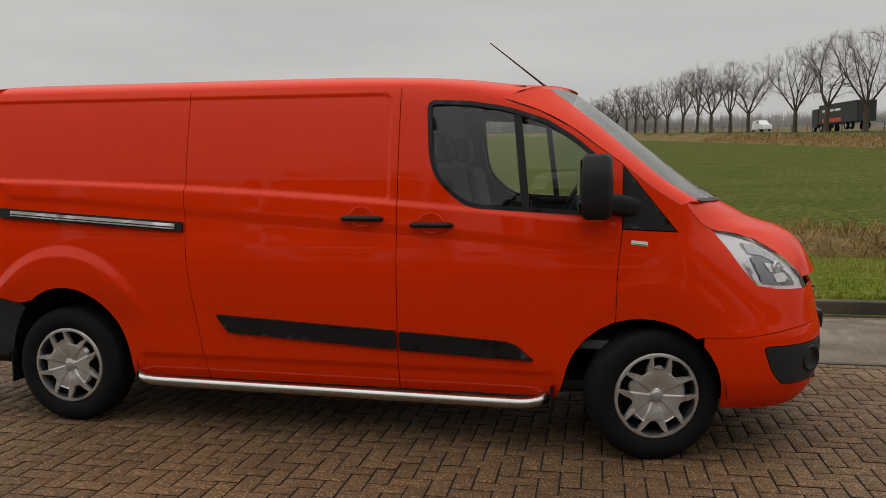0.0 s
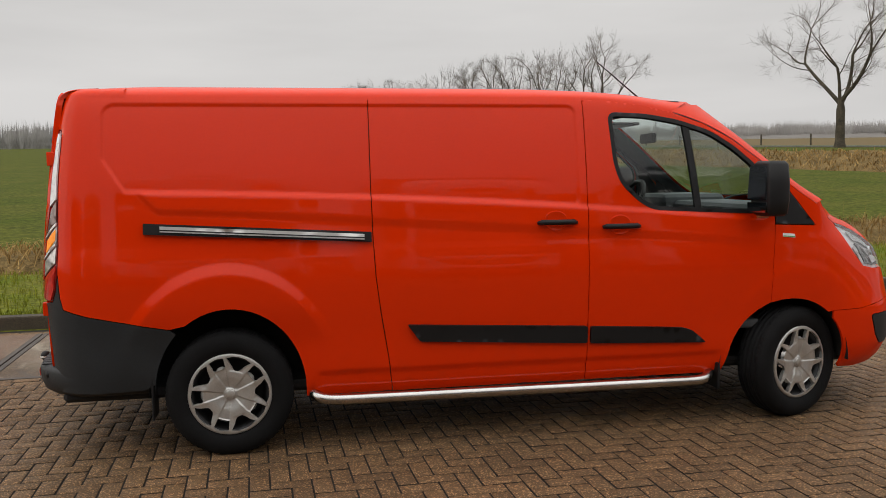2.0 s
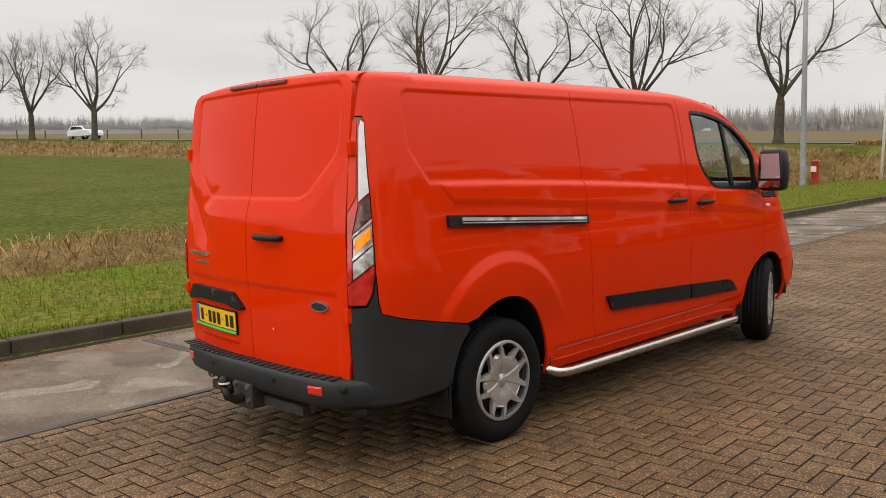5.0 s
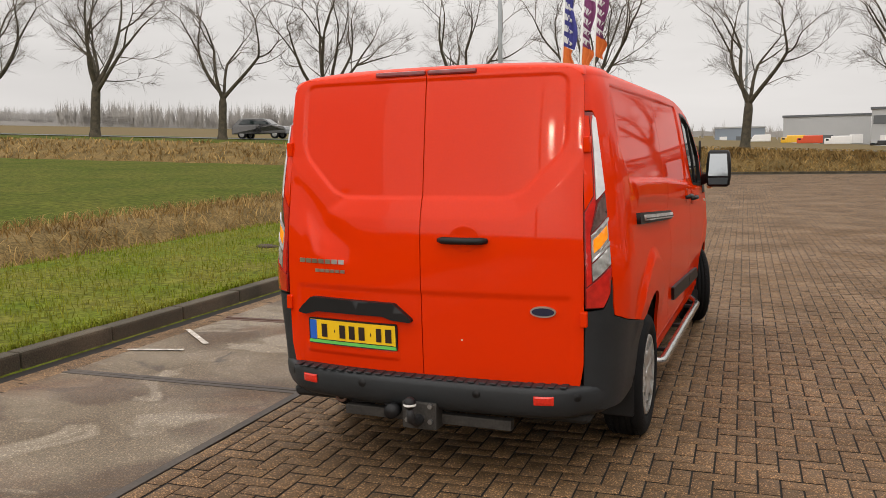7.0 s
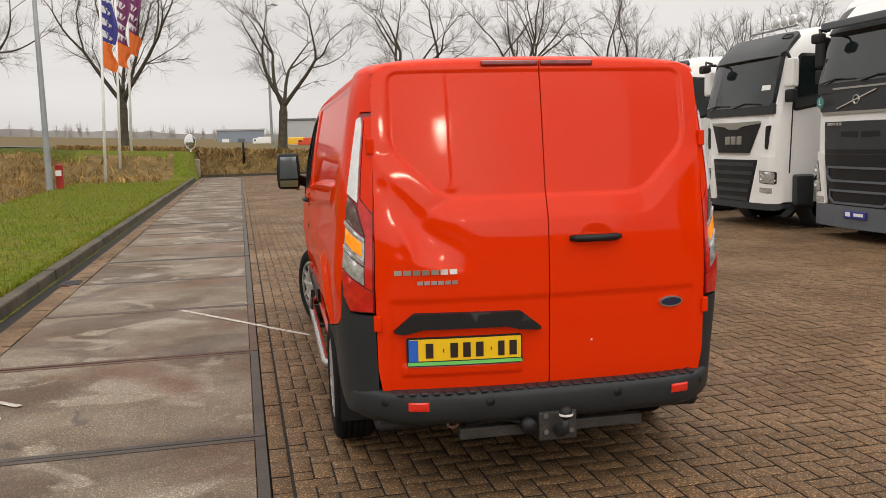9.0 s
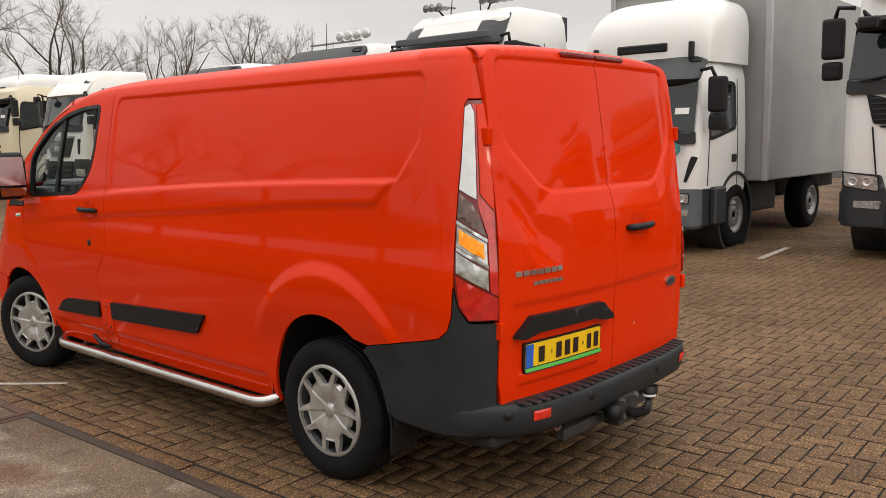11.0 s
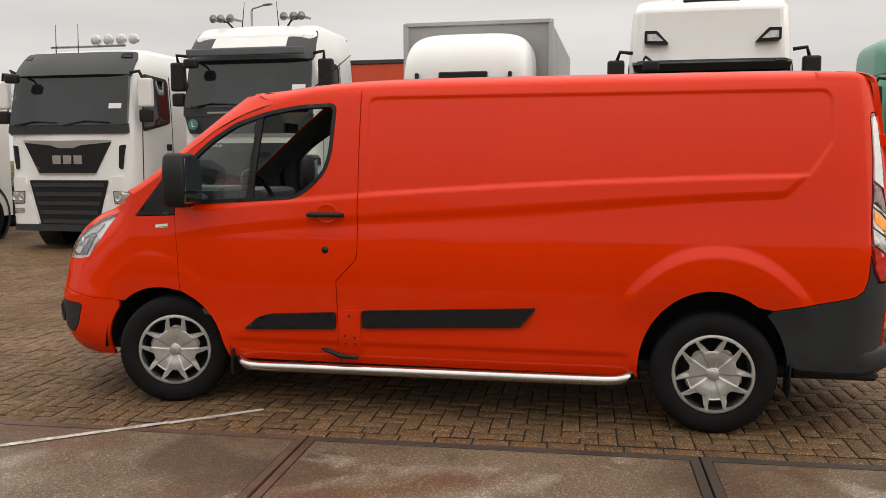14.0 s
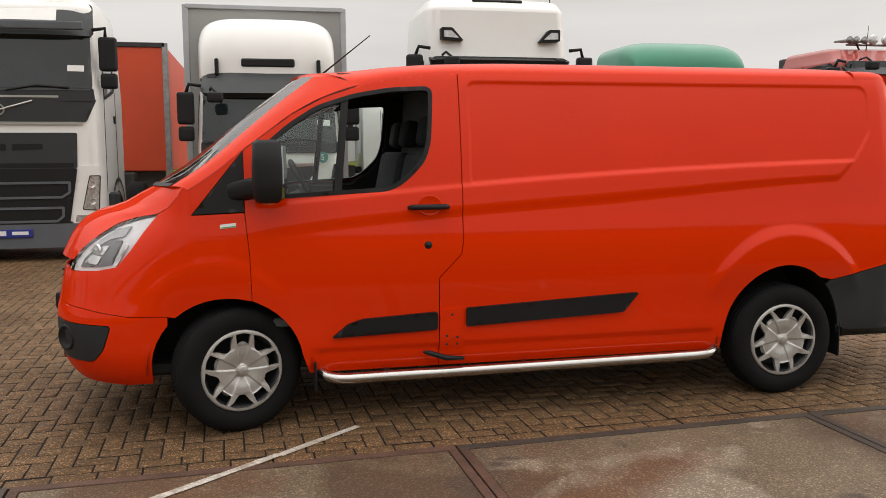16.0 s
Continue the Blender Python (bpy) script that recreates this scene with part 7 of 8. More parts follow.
truck(-4.6, -21.0, dict(man_big, roof=3.3, body=(-2.6, -7.5, 1.15, 1.75, M_SILVER), length=7.6, turn=0), "white flatbed truck with low alloy sides", turn=180)
bk = truck(-3.2, -30.0, dict(man_big, roof=3.5, body=(-2.4, -8.0, 1.1, 3.7, M_WHITE), length=8.0), "white box truck behind the row", turn=90)
truck(1.6, -22.0, dict(man_big, roof=3.5, body=(-2.4, -8.0, 1.1, 3.9, M_TARP), length=8.0), "truck with grey tarpaulin body behind the row", turn=0)
truck(12.0, -21.0, dict(man_big, roof=3.5, body=(-2.4, -8.0, 1.1, 3.2, M_WHITE), length=8.0), "white box truck behind the row", turn=0)

# ---- trees, banks and distance ----
M_BARK = mat("grey_brown_bark", (0.105, 0.088, 0.066), rough=0.95, col2=(0.055, 0.050, 0.038), scale=3, fine=0.3, fscale=25, bump=0.8, bscale=18, spec=0.1)
M_TWIG = mat("dark_winter_twigs", (0.165, 0.135, 0.108), rough=0.95, var=0.3, scale=1.0, spec=0.1)
M_REED = mat("dry_straw_reed", (0.38, 0.255, 0.10), rough=0.9, col2=(0.20, 0.125, 0.046), scale=0.9, rand=0.35, spec=0.1)
M_BLADE = mat("short_grass_blades", (0.135, 0.185, 0.012), rough=0.9, col2=(0.21, 0.195, 0.032), scale=0.9, rand=0.3, spec=0.05)
# distance haze is painted into these two base colours as pale grey
M_FARWOOD = mat("far_wood_painted_haze", (0.40, 0.385, 0.37), rough=1.0, var=0.25, scale=0.05, rand=0.12, spec=0.0)
M_FARHEDGE = mat("far_hedge_painted_haze", (0.40, 0.39, 0.385), rough=1.0, var=0.2, scale=0.02, spec=0.0)


def grow_tree(rng, height, spread):
    """Trunk that forks into a few winding limbs, each forking on into ever finer bare twigs."""
    trunk, crown = bmesh.new(), bmesh.new()
    H = height

    def room(q):
        """How far inside the rounded crown a point lies: 1 in the middle, 0 at its rim."""
        return 1 - Vector((q.x / (0.50 * H * spread), q.y / (0.50 * H * spread), (q.z - 0.60 * H) / (0.42 * H))).length

    def shoot(bm, p, d, length, r0, r1, n, wander, lift, sides):
        pts, rs, q, way = [p.copy()], [r0], p.copy(), d.normalized()
        drift = Vector((rng.uniform(-1, 1), rng.uniform(-1, 1), 0))
        for i in range(n):
            if i % 2 == 0:
                drift = Vector((rng.uniform(-1, 1), rng.uniform(-1, 1), rng.uniform(-0.5, 0.5)))
            way = (way + drift * wander + Vector((0, 0, lift))).normalized()
            q = q + way * (length / n) * min(1.0, max(0.25, room(q) * 5 + 0.3))
            pts.append(q.copy())
            rs.append(r0 + (r1 - r0) * (i + 1) / n)
        add_tube(bm, pts, rs, sides, caps=False)
        return pts, way

    def turned(d, ang):
        az = rng.uniform(0, math.tau)
        o = d.orthogonal().normalized()
        o = o * math.cos(az) + d.cross(o) * math.sin(az)
        return (d * math.cos(ang) + o * math.sin(ang)).normalized()

    def sprays(pts, way, size):
        """Fine twigs along and at the end of a branchlet."""
        for j in range(8):
            k = rng.uniform(0.3, len(pts) - 1.001)
            i = int(k)
            p = pts[i].lerp(pts[i + 1], k - i)
            d = turned((pts[i + 1] - pts[i]).normalized(), radians(rng.uniform(20, 55)))
            d = (d + Vector((0, 0, 0.12))).normalized()
            q = p + d * size * rng.uniform(0.5, 1.0)
            e = q + (d + Vector((rng.uniform(-0.4, 0.4), rng.uniform(-0.4, 0.4), rng.uniform(-0.2, 0.4)))).normalized() * size * rng.uniform(0.4, 0.8)
            for side in (d.orthogonal().normalized(), d.cross(d.orthogonal()).normalized()):
                a, b = side * 0.0058, side * 0.0045
                v = [crown.verts.new(c) for c in (p - a, p + a, q + b, q - b, e)]
                crown.faces.new(v[:4])
                crown.faces.new((v[3], v[2], v[4]))

    def branch(p, d, length, r, level):
        n = (6, 5, 4, 3)[level]
        pts, way = shoot(trunk if level < 2 else crown, p, d, length, r, r * (0.62, 0.55, 0.5, 0.45)[level], n, (0.12, 0.17, 0.20, 0.24)[level], (0.055, 0.05, 0.04, 0.02)[level], (7, 5, 4, 3)[level])
        if level == 3:
            sprays(pts, way, 0.055 * H)
            return
        kids = rng.choice(((2, 3, 2), (2, 2, 3), (2, 3, 2))[level])
        for k in range(kids):
            ang = radians(rng.uniform(10, 24) if k == 0 else rng.uniform(24, 46))
            branch(pts[-1], turned(way, ang), length * rng.uniform(0.58, 0.80), r * (0.56, 0.48, 0.42)[level] * (1.0 if k == 0 else 0.82), level + 1)
        for k in range((2, 2, 2)[level]):
            i = rng.randint(1 if level else 2, n - 1)
            d2 = turned((pts[i] - pts[i - 1]).normalized(), radians(rng.uniform(32, 62)))
            branch(pts[i], d2, length * rng.uniform(0.40, 0.62), max(0.010, r * 0.30), min(3, level + (1 if k else 2)))

    fork = H * rng.uniform(0.20, 0.27)
    lean = Vector((rng.uniform(-0.05, 0.05), rng.uniform(-0.05, 0.05), 1))
    r0 = 0.32
    add_tube(trunk, [Vector((0, 0, -0.3)), Vector((0, 0, 0.0)), lean * fork * 0.15, lean * fork * 0.6, lean * fork, lean * fork * 1.25], [r0 * 1.6, r0 * 1.35, r0 * 1.05, r0 * 0.93, r0 * 0.92, r0 * 0.55], 12, caps=False)
    limbs = rng.randint(4, 6)
    off = rng.uniform(0, 6)
    for i in range(limbs):
        az = off + math.tau * i / limbs + rng.uniform(-0.3, 0.3)
        tilt = radians(rng.uniform(10, 18) if i == 0 else rng.uniform(26, 50)) * spread
        d = Vector((math.cos(az) * math.sin(tilt), math.sin(az) * math.sin(tilt), math.cos(tilt)))
        branch(lean * fork * rng.uniform(0.95, 1.25), d, H * rng.uniform(0.27, 0.35), r0 * rng.uniform(0.40, 0.52), 0)
    return trunk, crown


rng = random.Random(7)
protos = []
slots = [-163, -152, -141, -130, -120, -109, -99, -88, -78, -67, -57, -47, -37.5, -28.5, -20.0, -11.2, -1.4, 7.0, 16.3, 24.0, 33.8, 42.0, 74.5, 86.0, 95.5, 106, 116, 135, 145, 156.5, 167, 178, 189.5, 200.5, 212, 224, 236, 249, 263, 279, 296, 314, 333]
for i, s in enumerate(slots):
    x, y = row_xy(ROW + rng.uniform(-0.4, 0.4), s)
    z = ground_z(x, y)
    sc = rng.uniform(0.92, 1.08)
    m = Matrix.Translation((x, y, z)) @ UPRIGHT @ Matrix.Rotation(rng.uniform(0, 6.28), 4, "Z") @ Matrix.Scale(sc, 4)
    if len(protos) < 5:
        t = thing("tree", m, "bare winter roadside tree with a spreading crown", "tree", "trees along the road")
        tr, cr = grow_tree(rng, 12.6, rng.uniform(0.9, 1.12))
        part("trunk", tr, M_BARK, t, smooth=True)
        part("crown", cr, M_TWIG, t)
        protos.append(t)
    else:
        o = copy_thing(protos[rng.randint(0, 4)], Matrix())
        o.matrix_basis = m

# dry reeds and grass on the banks
def blades(name, spots, h0, h1, w, lean, material, label, seed):
    r = random.Random(seed)
    v, f = [], []
    for x, y, z in spots:
        a = r.uniform(0, math.tau)
        h = r.uniform(h0, h1)
        dx, dy = math.cos(a), math.sin(a)
        b = r.uniform(0, math.tau)
        l1, l2 = lean * r.uniform(0.1, 0.7), lean * r.uniform(0.6, 1.6)
        cx, cy = math.cos(b), math.sin(b)
        i = len(v)
        ww = w * r.uniform(0.6, 1.3)
        v += [(x - dx * ww, y - dy * ww, z - 0.03), (x + dx * ww, y + dy * ww, z - 0.03),
              (x + dx * ww * 0.7 + cx * l1 * h, y + dy * ww * 0.7 + cy * l1 * h, z + h * 0.62),
              (x - dx * ww * 0.7 + cx * l1 * h, y - dy * ww * 0.7 + cy * l1 * h, z + h * 0.62),
              (x + cx * l2 * h, y + cy * l2 * h, z + h * (1.0 if lean < 0.6 else 0.72))]
        f += [(i, i + 1, i + 2, i + 3), (i + 3, i + 2, i + 4)]
    o = mesh_part(name, v, f, material)
    return tagged(o, label, "grass", kind="stuff")


r = random.Random(3)
spots = []
for _ in range(26000):
    a = -14 + 58 * r.random() ** 1.3
    k = verge_shift(a) + 3.75 + 3.5 * r.random()
    x, y = strip_xy(a, KERB_B + k)
    if noise.noise((x * 0.5, y * 0.8, 1)) + r.uniform(-0.5, 0.5) < -0.35:
        continue
    spots.append((x, y, ground_z(x, y)))
blades("ditch_reeds", spots, 0.12, 0.36, 0.011, 1.1, M_REED, "dry matted straw reeds on the ditch bank", 11)
spots = []
for _ in range(22000):
    n, s = ROW - 13.5 + 7.0 * r.random(), -60 + 190 * r.random()
    x, y = row_xy(n, s)
    a, b = strip_ab(x, y)
    if b - KERB_B < 1.5 and a < YARD_A + 0.6:
        continue
    spots.append((x, y, ground_z(x, y)))
for _ in range(9000):
    x, y = strip_xy(YARD_A + 0.6 + 2.0 * r.random(), KERB_B - 30 + 38 * r.random())
    spots.append((x, y, ground_z(x, y)))
blades("bank_reeds", spots, 0.15, 0.42, 0.035, 1.0, M_REED, "dry straw reeds along the road bank", 12)
spots = []
for _ in range(60):
    x, y = strip_xy(r.uniform(0, 20), KERB_B + r.uniform(4.2, 5.0))
    spots.append((x, y, ground_z(x, y)))
blades("tall_reeds", spots, 0.9, 1.3, 0.006, 0.12, M_REED, "thin tall dry reed stems in the ditch", 13)
spots = []
for _ in range(46000):
    a = -12 + 52 * r.random() ** 1.5
    k = 0.14 + (4.1 + verge_shift(a)) * r.random()
    x, y = strip_xy(a, KERB_B + k)
    spots.append((x, y, ground_z(x, y)))
blades("verge_grass", spots, 0.03, 0.085, 0.006, 0.5, M_BLADE, "short green grass blades on the verge", 14)
spots = []
for _ in range(9000):
    a = -12 + 44 * r.random() ** 1.5
    x, y = strip_xy(a, KERB_B + 0.15 + abs(r.gauss(0, 0.05)))
    spots.append((x, y, ground_z(x, y) + 0.02))
blades("kerb_grass", spots, 0.03, 0.09, 0.005, 0.9, M_BLADE, "straggling grass tufts over the kerb", 15)
for a, k, s in ((6.8, 1.95, 0.17), (8.6, 1.95, 0.24)):
    x, y = strip_xy(a, KERB_B + k)
    bm = bmesh.new()
    bmesh.ops.create_icosphere(bm, subdivisions=3, radius=s)
    for v in bm.verts:
        v.co.z *= 0.30
        v.co += v.co * 0.35 * noise.noise(v.co * 9)
    mh = part("mole_hill", bm, mat("dark_soil", (0.07, 0.05, 0.032), rough=1, var=0.4, scale=12, bump=1, bscale=60), None, matrix=Matrix.Translation((x, y, ground_z(x, y))), smooth=True)
    tagged(mh, "small dark soil mole hill in the grass", "mole hill")

# road along the trees
rv, rf = [], []
for i, s in enumerate(range(-300, 520, 10)):
    for n in (ROW + 2.2, ROW + 6.6):
        x, y = row_xy(n, s)
        rv.append((x, y, ground_z(x, y) + 0.05))
    if i:
        j = 2 * i
        rf.append((j - 2, j - 1, j + 1, j))
road = mesh_part("road", rv, rf, M_ASPHALT, None, smooth=True)
tagged(road, "narrow grey country road along the row of trees", "road", kind="structure")
# fence posts beyond the road
for i in range(46):
    x, y = row_xy(ROW + 16, 60 + i * 7)
    z = ground_z(x, y)
    post = tagged(mesh_part("fence_post", [(x + dx, y + dy, z + h) for h in (-0.1, 1.25) for dx, dy in ((-0.06, -0.06), (0.06, -0.06), (0.06, 0.06), (-0.06, 0.06))],
                  [(0, 1, 5, 4), (1, 2, 6, 5), (2, 3, 7, 6), (3, 0, 4, 7), (4, 5, 6, 7)], M_BARK), "weathered wooden field fence post in the grass", "fence post", "field fence posts")

# far woods, the haze over them painted into their pale colour
def far_row(name, az0, az1, dist, h, count, w, material, label, seed, base=-1.6):
    r = random.Random(seed)
    v, f = [], []
    for _ in range(count):
        az = radians(r.uniform(az0, az1))
        d = dist * r.uniform(0.94, 1.08)
        x, y = -3 + d * math.cos(az), d * math.sin(az)
        z = eye_plane(x, y) + base
        hh = h * r.uniform(0.65, 1.1)
        tx, ty = -math.sin(az), math.cos(az)
        nst = 18
        for q in range(nst):
            t0 = r.uniform(0.05, 0.45)
            o = r.uniform(-w, w) * hh
            o0 = o * 0.15
            t1 = min(0.97, t0 + r.uniform(0.35, 0.6)) * (1 - 0.22 * (abs(o) / (w * hh)) ** 2)
            wd = hh * 0.009 * r.uniform(0.7, 2.2)
            i = len(v)
            v += [(x + tx * (o0 - wd), y + ty * (o0 - wd), z + hh * t0 * 0.6), (x + tx * (o0 + wd), y + ty * (o0 + wd), z + hh * t0 * 0.6), (x + tx * o, y + ty * o, z + hh * t1)]
            f.append((i, i + 1, i + 2))
        i = len(v)
        wd = hh * 0.016
        v += [(x - tx * wd, y - ty * wd, z), (x + tx * wd, y + ty * wd, z), (x, y, z + hh)]
        f.append((i, i + 1, i + 2))
    return tagged(mesh_part(name, v, f, material), label, "woods", kind="stuff")


far_row("far_poplars", 17, 46, 620, 19, 560, 0.16, M_FARWOOD, "line of far bare poplars, haze painted in as pale grey", 21)
far_row("far_wood", 42, 64, 700, 13, 1300, 0.3, M_FARWOOD, "dense far wood of bare trees, haze painted into its colour", 22)
far_row("far_wood", 88, 128, 900, 26, 1500, 0.22, M_FARWOOD, "dense far wood of bare trees, haze painted into its colour", 23)
far_row("far_poplars", -14, 17, 420, 8, 110, 0.25, M_FARWOOD, "scattered far bare trees with painted-in haze", 24)
far_row("far_poplars", 62, 90, 1100, 22, 700, 0.3, M_FARHEDGE, "far trees on the horizon, painted pale for haze", 25)


def far_hedge(name, az0, az1, dist, h, seed):
    r = random.Random(seed)
    v, f = [], []
    k = 260
    for i in range(k + 1):
        az = radians(az0 + (az1 - az0) * i / k)
        x, y = -3 + dist * math.cos(az), dist * math.sin(az)
        z = eye_plane(x, y) - 1.8
        hh = h * (0.55 + 0.6 * abs(noise.noise((i * 0.11, seed, 0))) + 0.35 * r.random())
        v += [(x, y, z - 2), (x, y, z + hh), (x * 1.03, y * 1.03, z + hh * 0.8)]
        if i:
            j = 3 * i
            f += [(j - 3, j, j + 1, j - 2), (j - 2, j + 1, j + 2, j - 1)]
    return tagged(mesh_part(name, v, f, M_FARHEDGE), "far hedges and trees, painted pale for haze", "hedge", kind="stuff")


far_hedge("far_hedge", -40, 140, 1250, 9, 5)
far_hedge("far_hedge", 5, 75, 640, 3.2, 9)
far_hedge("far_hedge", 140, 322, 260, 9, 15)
far_row("far_wood", 150, 235, 200, 13, 500, 0.25, M_FARWOOD, "bare trees beyond the yard, haze painted into their colour", 26)

# ---- things along the yard ----
M_POST = mat("galvanised_lamp_post", (0.33, 0.35, 0.36), rough=0.55, metal=0.35, var=0.25, scale=1.5, fine=0.1)
M_POLEWHITE = mat("white_flag_pole", (0.78, 0.78, 0.77), rough=0.4, var=0.08)
M_REDPOST = mat("faded_red_plastic", (0.42, 0.03, 0.022), rough=0.5, var=0.3, scale=5)
M_FLAGBLUE = mat("blue_flag_cloth", (0.05, 0.05, 0.26), rough=0.85, var=0.2)
M_FLAGORANGE = mat("orange_flag_cloth", (0.75, 0.17, 0.03), rough=0.85, var=0.2)
M_FLAGWHITE = mat("white_flag_cloth", (0.70, 0.70, 0.72), rough=0.85, var=0.1)
M_FLAGPURPLE = mat("purple_flag_cloth", (0.22, 0.05, 0.16), rough=0.85, var=0.3)
M_CONCBLOCK = mat("sandy_concrete_block", (0.36, 0.30, 0.22), rough=0.9, var=0.3, scale=4, bump=0.4, bscale=50)


def lamp_post(x, y, h, arm, label, k=1.0):
    t = thing("street_lamp", Matrix.Translation((x, y, ground_z(x, y))), label, "street lamp")
    part("pole", tube([(0, 0, -0.2), (0, 0, 0.02), (0, 0, h * 0.5), (0, 0, h)], [0.125 * k, 0.125 * k, 0.10 * k, 0.06 * k], 14), M_POST, t, smooth=True)
    part("door_plate", box((-0.06, -0.13, 0.5), (0.06, -0.118, 0.9), 0.004), M_POST, t)
    a = part("arm", tube([(0, 0, h - 0.05), (0.1 * arm[0], 0.1 * arm[1], h + 0.1), (arm[0], arm[1], h + 0.22)], [0.05, 0.045, 0.035], 8), M_POST, t, smooth=True)
    part("lamp_head", box((-0.28, -0.09, -0.05), (0.28, 0.09, 0.06), 0.04, 2, Matrix.Translation((arm[0] * 1.2, arm[1] * 1.2, h + 0.22)) @ Matrix.Rotation(math.atan2(arm[1], arm[0]), 4, "Z")), M_STEEL, t)
    return t


lamp_post(31.3, 10.0, 10.5, (-0.9, -0.6), "tall grey galvanised lamp post on the grass verge")
lamp_post(-11.5, 0.65, 8.0, (0.9, -0.9), "tall grey lamp post at the yard", 0.6)
lamp_post(70.0, 1.4, 12.0, (0.3, -0.6), "thin far grey mast beyond the yard")
lamp_post(20.0, -38.0, 9.5, (-0.9, 0.3), "far grey lamp post behind the trucks")

x, y = 31.9, 9.75
post = thing("fire_post", Matrix.Translation((x, y, ground_z(x, y))), "faded red marker post beside the lamp post", "marker post")
part("body", lathe([(0.0, 0.98), (0.15, 0.97), (0.17, 0.94), (0.15, 0.90), (0.145, 0.0)], 20, Matrix.Rotation(radians(90), 4, "X")), M_REDPOST, post, smooth=True)
part("tag_plate", box((-0.20, -0.12, 0.52), (-0.16, 0.10, 0.74), 0.005), M_WHITEPAPER, post)

for i, (x, y) in enumerate(((38.0, 9.15), (43.0, 9.3), (46.0, 9.15))):
    t = thing("flag_pole", Matrix.Translation((x, y, ground_z(x, y))) @ UPRIGHT, "white flag pole with a limp blue and orange banner", "flag pole", "three flag poles")
    part("pole", tube([(0, 0, -0.2), (0, 0, 4), (0, 0, 9.4)], [0.075, 0.065, 0.045], 12), M_POLEWHITE, t, smooth=True)
    rr = random.Random(30 + i)
    ph = rr.uniform(0, 6)

    def cloth(z0, z1, w, material, name, off=0.0):
        v, f = [], []
        nz, nw = 14, 10
        for a in range(nz + 1):
            for b in range(nw + 1):
                z = z0 + (z1 - z0) * a / nz
                d = 0.07 + w * (b / nw) * (1 - 0.25 * math.sin(a * 0.4 + ph))
                fold = 0.10 * math.sin(b * 1.5 + z * 1.1 + ph) * (b / nw)
                v.append((-0.15 * d + fold + off, -d * 0.9, z - 0.25 * (b / nw) * (1 + 0.3 * math.sin(z + ph))))
        for a in range(nz):
            for b in range(nw):
                j = a * (nw + 1) + b
                f.append((j, j + 1, j + nw + 2, j + nw + 1))
        return mesh_part(name, v, f, material, t, smooth=True)

    main = (M_FLAGBLUE, M_FLAGPURPLE, M_FLAGPURPLE)[i]
    cloth(5.4, 6.6, 0.62, M_FLAGORANGE, "banner_foot")
    cloth(6.6, 9.2, 0.62, main, "banner")
    for k in range(4):
        c = cloth(6.8 + k * 0.55, 7.12 + k * 0.55, 0.40, M_FLAGWHITE, "banner_mark", -0.02)

x, y = strip_xy(YARD_A - 0.2, KERB_B + 0.35)
blk = thing("traffic_mirror", Matrix.Translation((x, y, 0.0)), "round convex traffic mirror on a concrete block", "traffic mirror")
part("block", box((-0.45, -0.45, 0.0), (0.45, 0.45, 1.05), 0.04, 2), M_CONCBLOCK, blk)
part("pole", tube([(0, 0, 1.0), (0, 0, 1.9)], 0.04, 10), M_POLEWHITE, blk, smooth=True)
part("rim", lathe([(0.0, -0.03), (0.42, -0.02), (0.45, 0.0), (0.43, 0.03), (0.39, 0.03)], 28, Matrix.Translation((-0.05, 0, 2.05)) @ Matrix.Rotation(radians(140), 4, "Z")), M_POLEWHITE, blk, smooth=True)
part("mirror_face", lathe([(0.0, 0.05), (0.15, 0.045), (0.30, 0.035), (0.39, 0.025)], 28, Matrix.Translation((-0.05, 0, 2.05)) @ Matrix.Rotation(radians(140), 4, "Z")), M_MIRROR, blk, smooth=True)
x, y = row_xy(ROW - 3.6, -8.0)
bol = thing("bollard", Matrix.Translation((x, y, ground_z(x, y))), "thin dark post beyond the yard", "bollard")
part("post", tube([(0, 0, -0.1), (0, 0, 1.25), (0, 0, 1.3)], [0.07, 0.07, 0.04], 8), M_BLACK, bol, smooth=True)

# ---- vehicles on the road and far buildings ----
M_CARWHITE = mat("white_car_paint", (0.75, 0.75, 0.75), rough=0.3, var=0.05, coat=0.6)
M_CARBLACK = mat("black_car_paint", (0.012, 0.012, 0.015), rough=0.25, var=0.1, coat=0.8)
M_CARDARK = mat("dark_trailer_side", (0.02, 0.021, 0.024), rough=0.45, var=0.2)
M_HALL = mat("light_grey_cladding", (0.42, 0.43, 0.44), rough=0.7, var=0.1, scale=0.1)
M_HALLDARK = mat("dark_window_band", (0.10, 0.11, 0.12), rough=0.4, var=0.2, scale=0.2)
M_HALLBLUE = mat("blue_hall_cladding", (0.22, 0.26, 0.31), rough=0.7, var=0.1, scale=0.1)


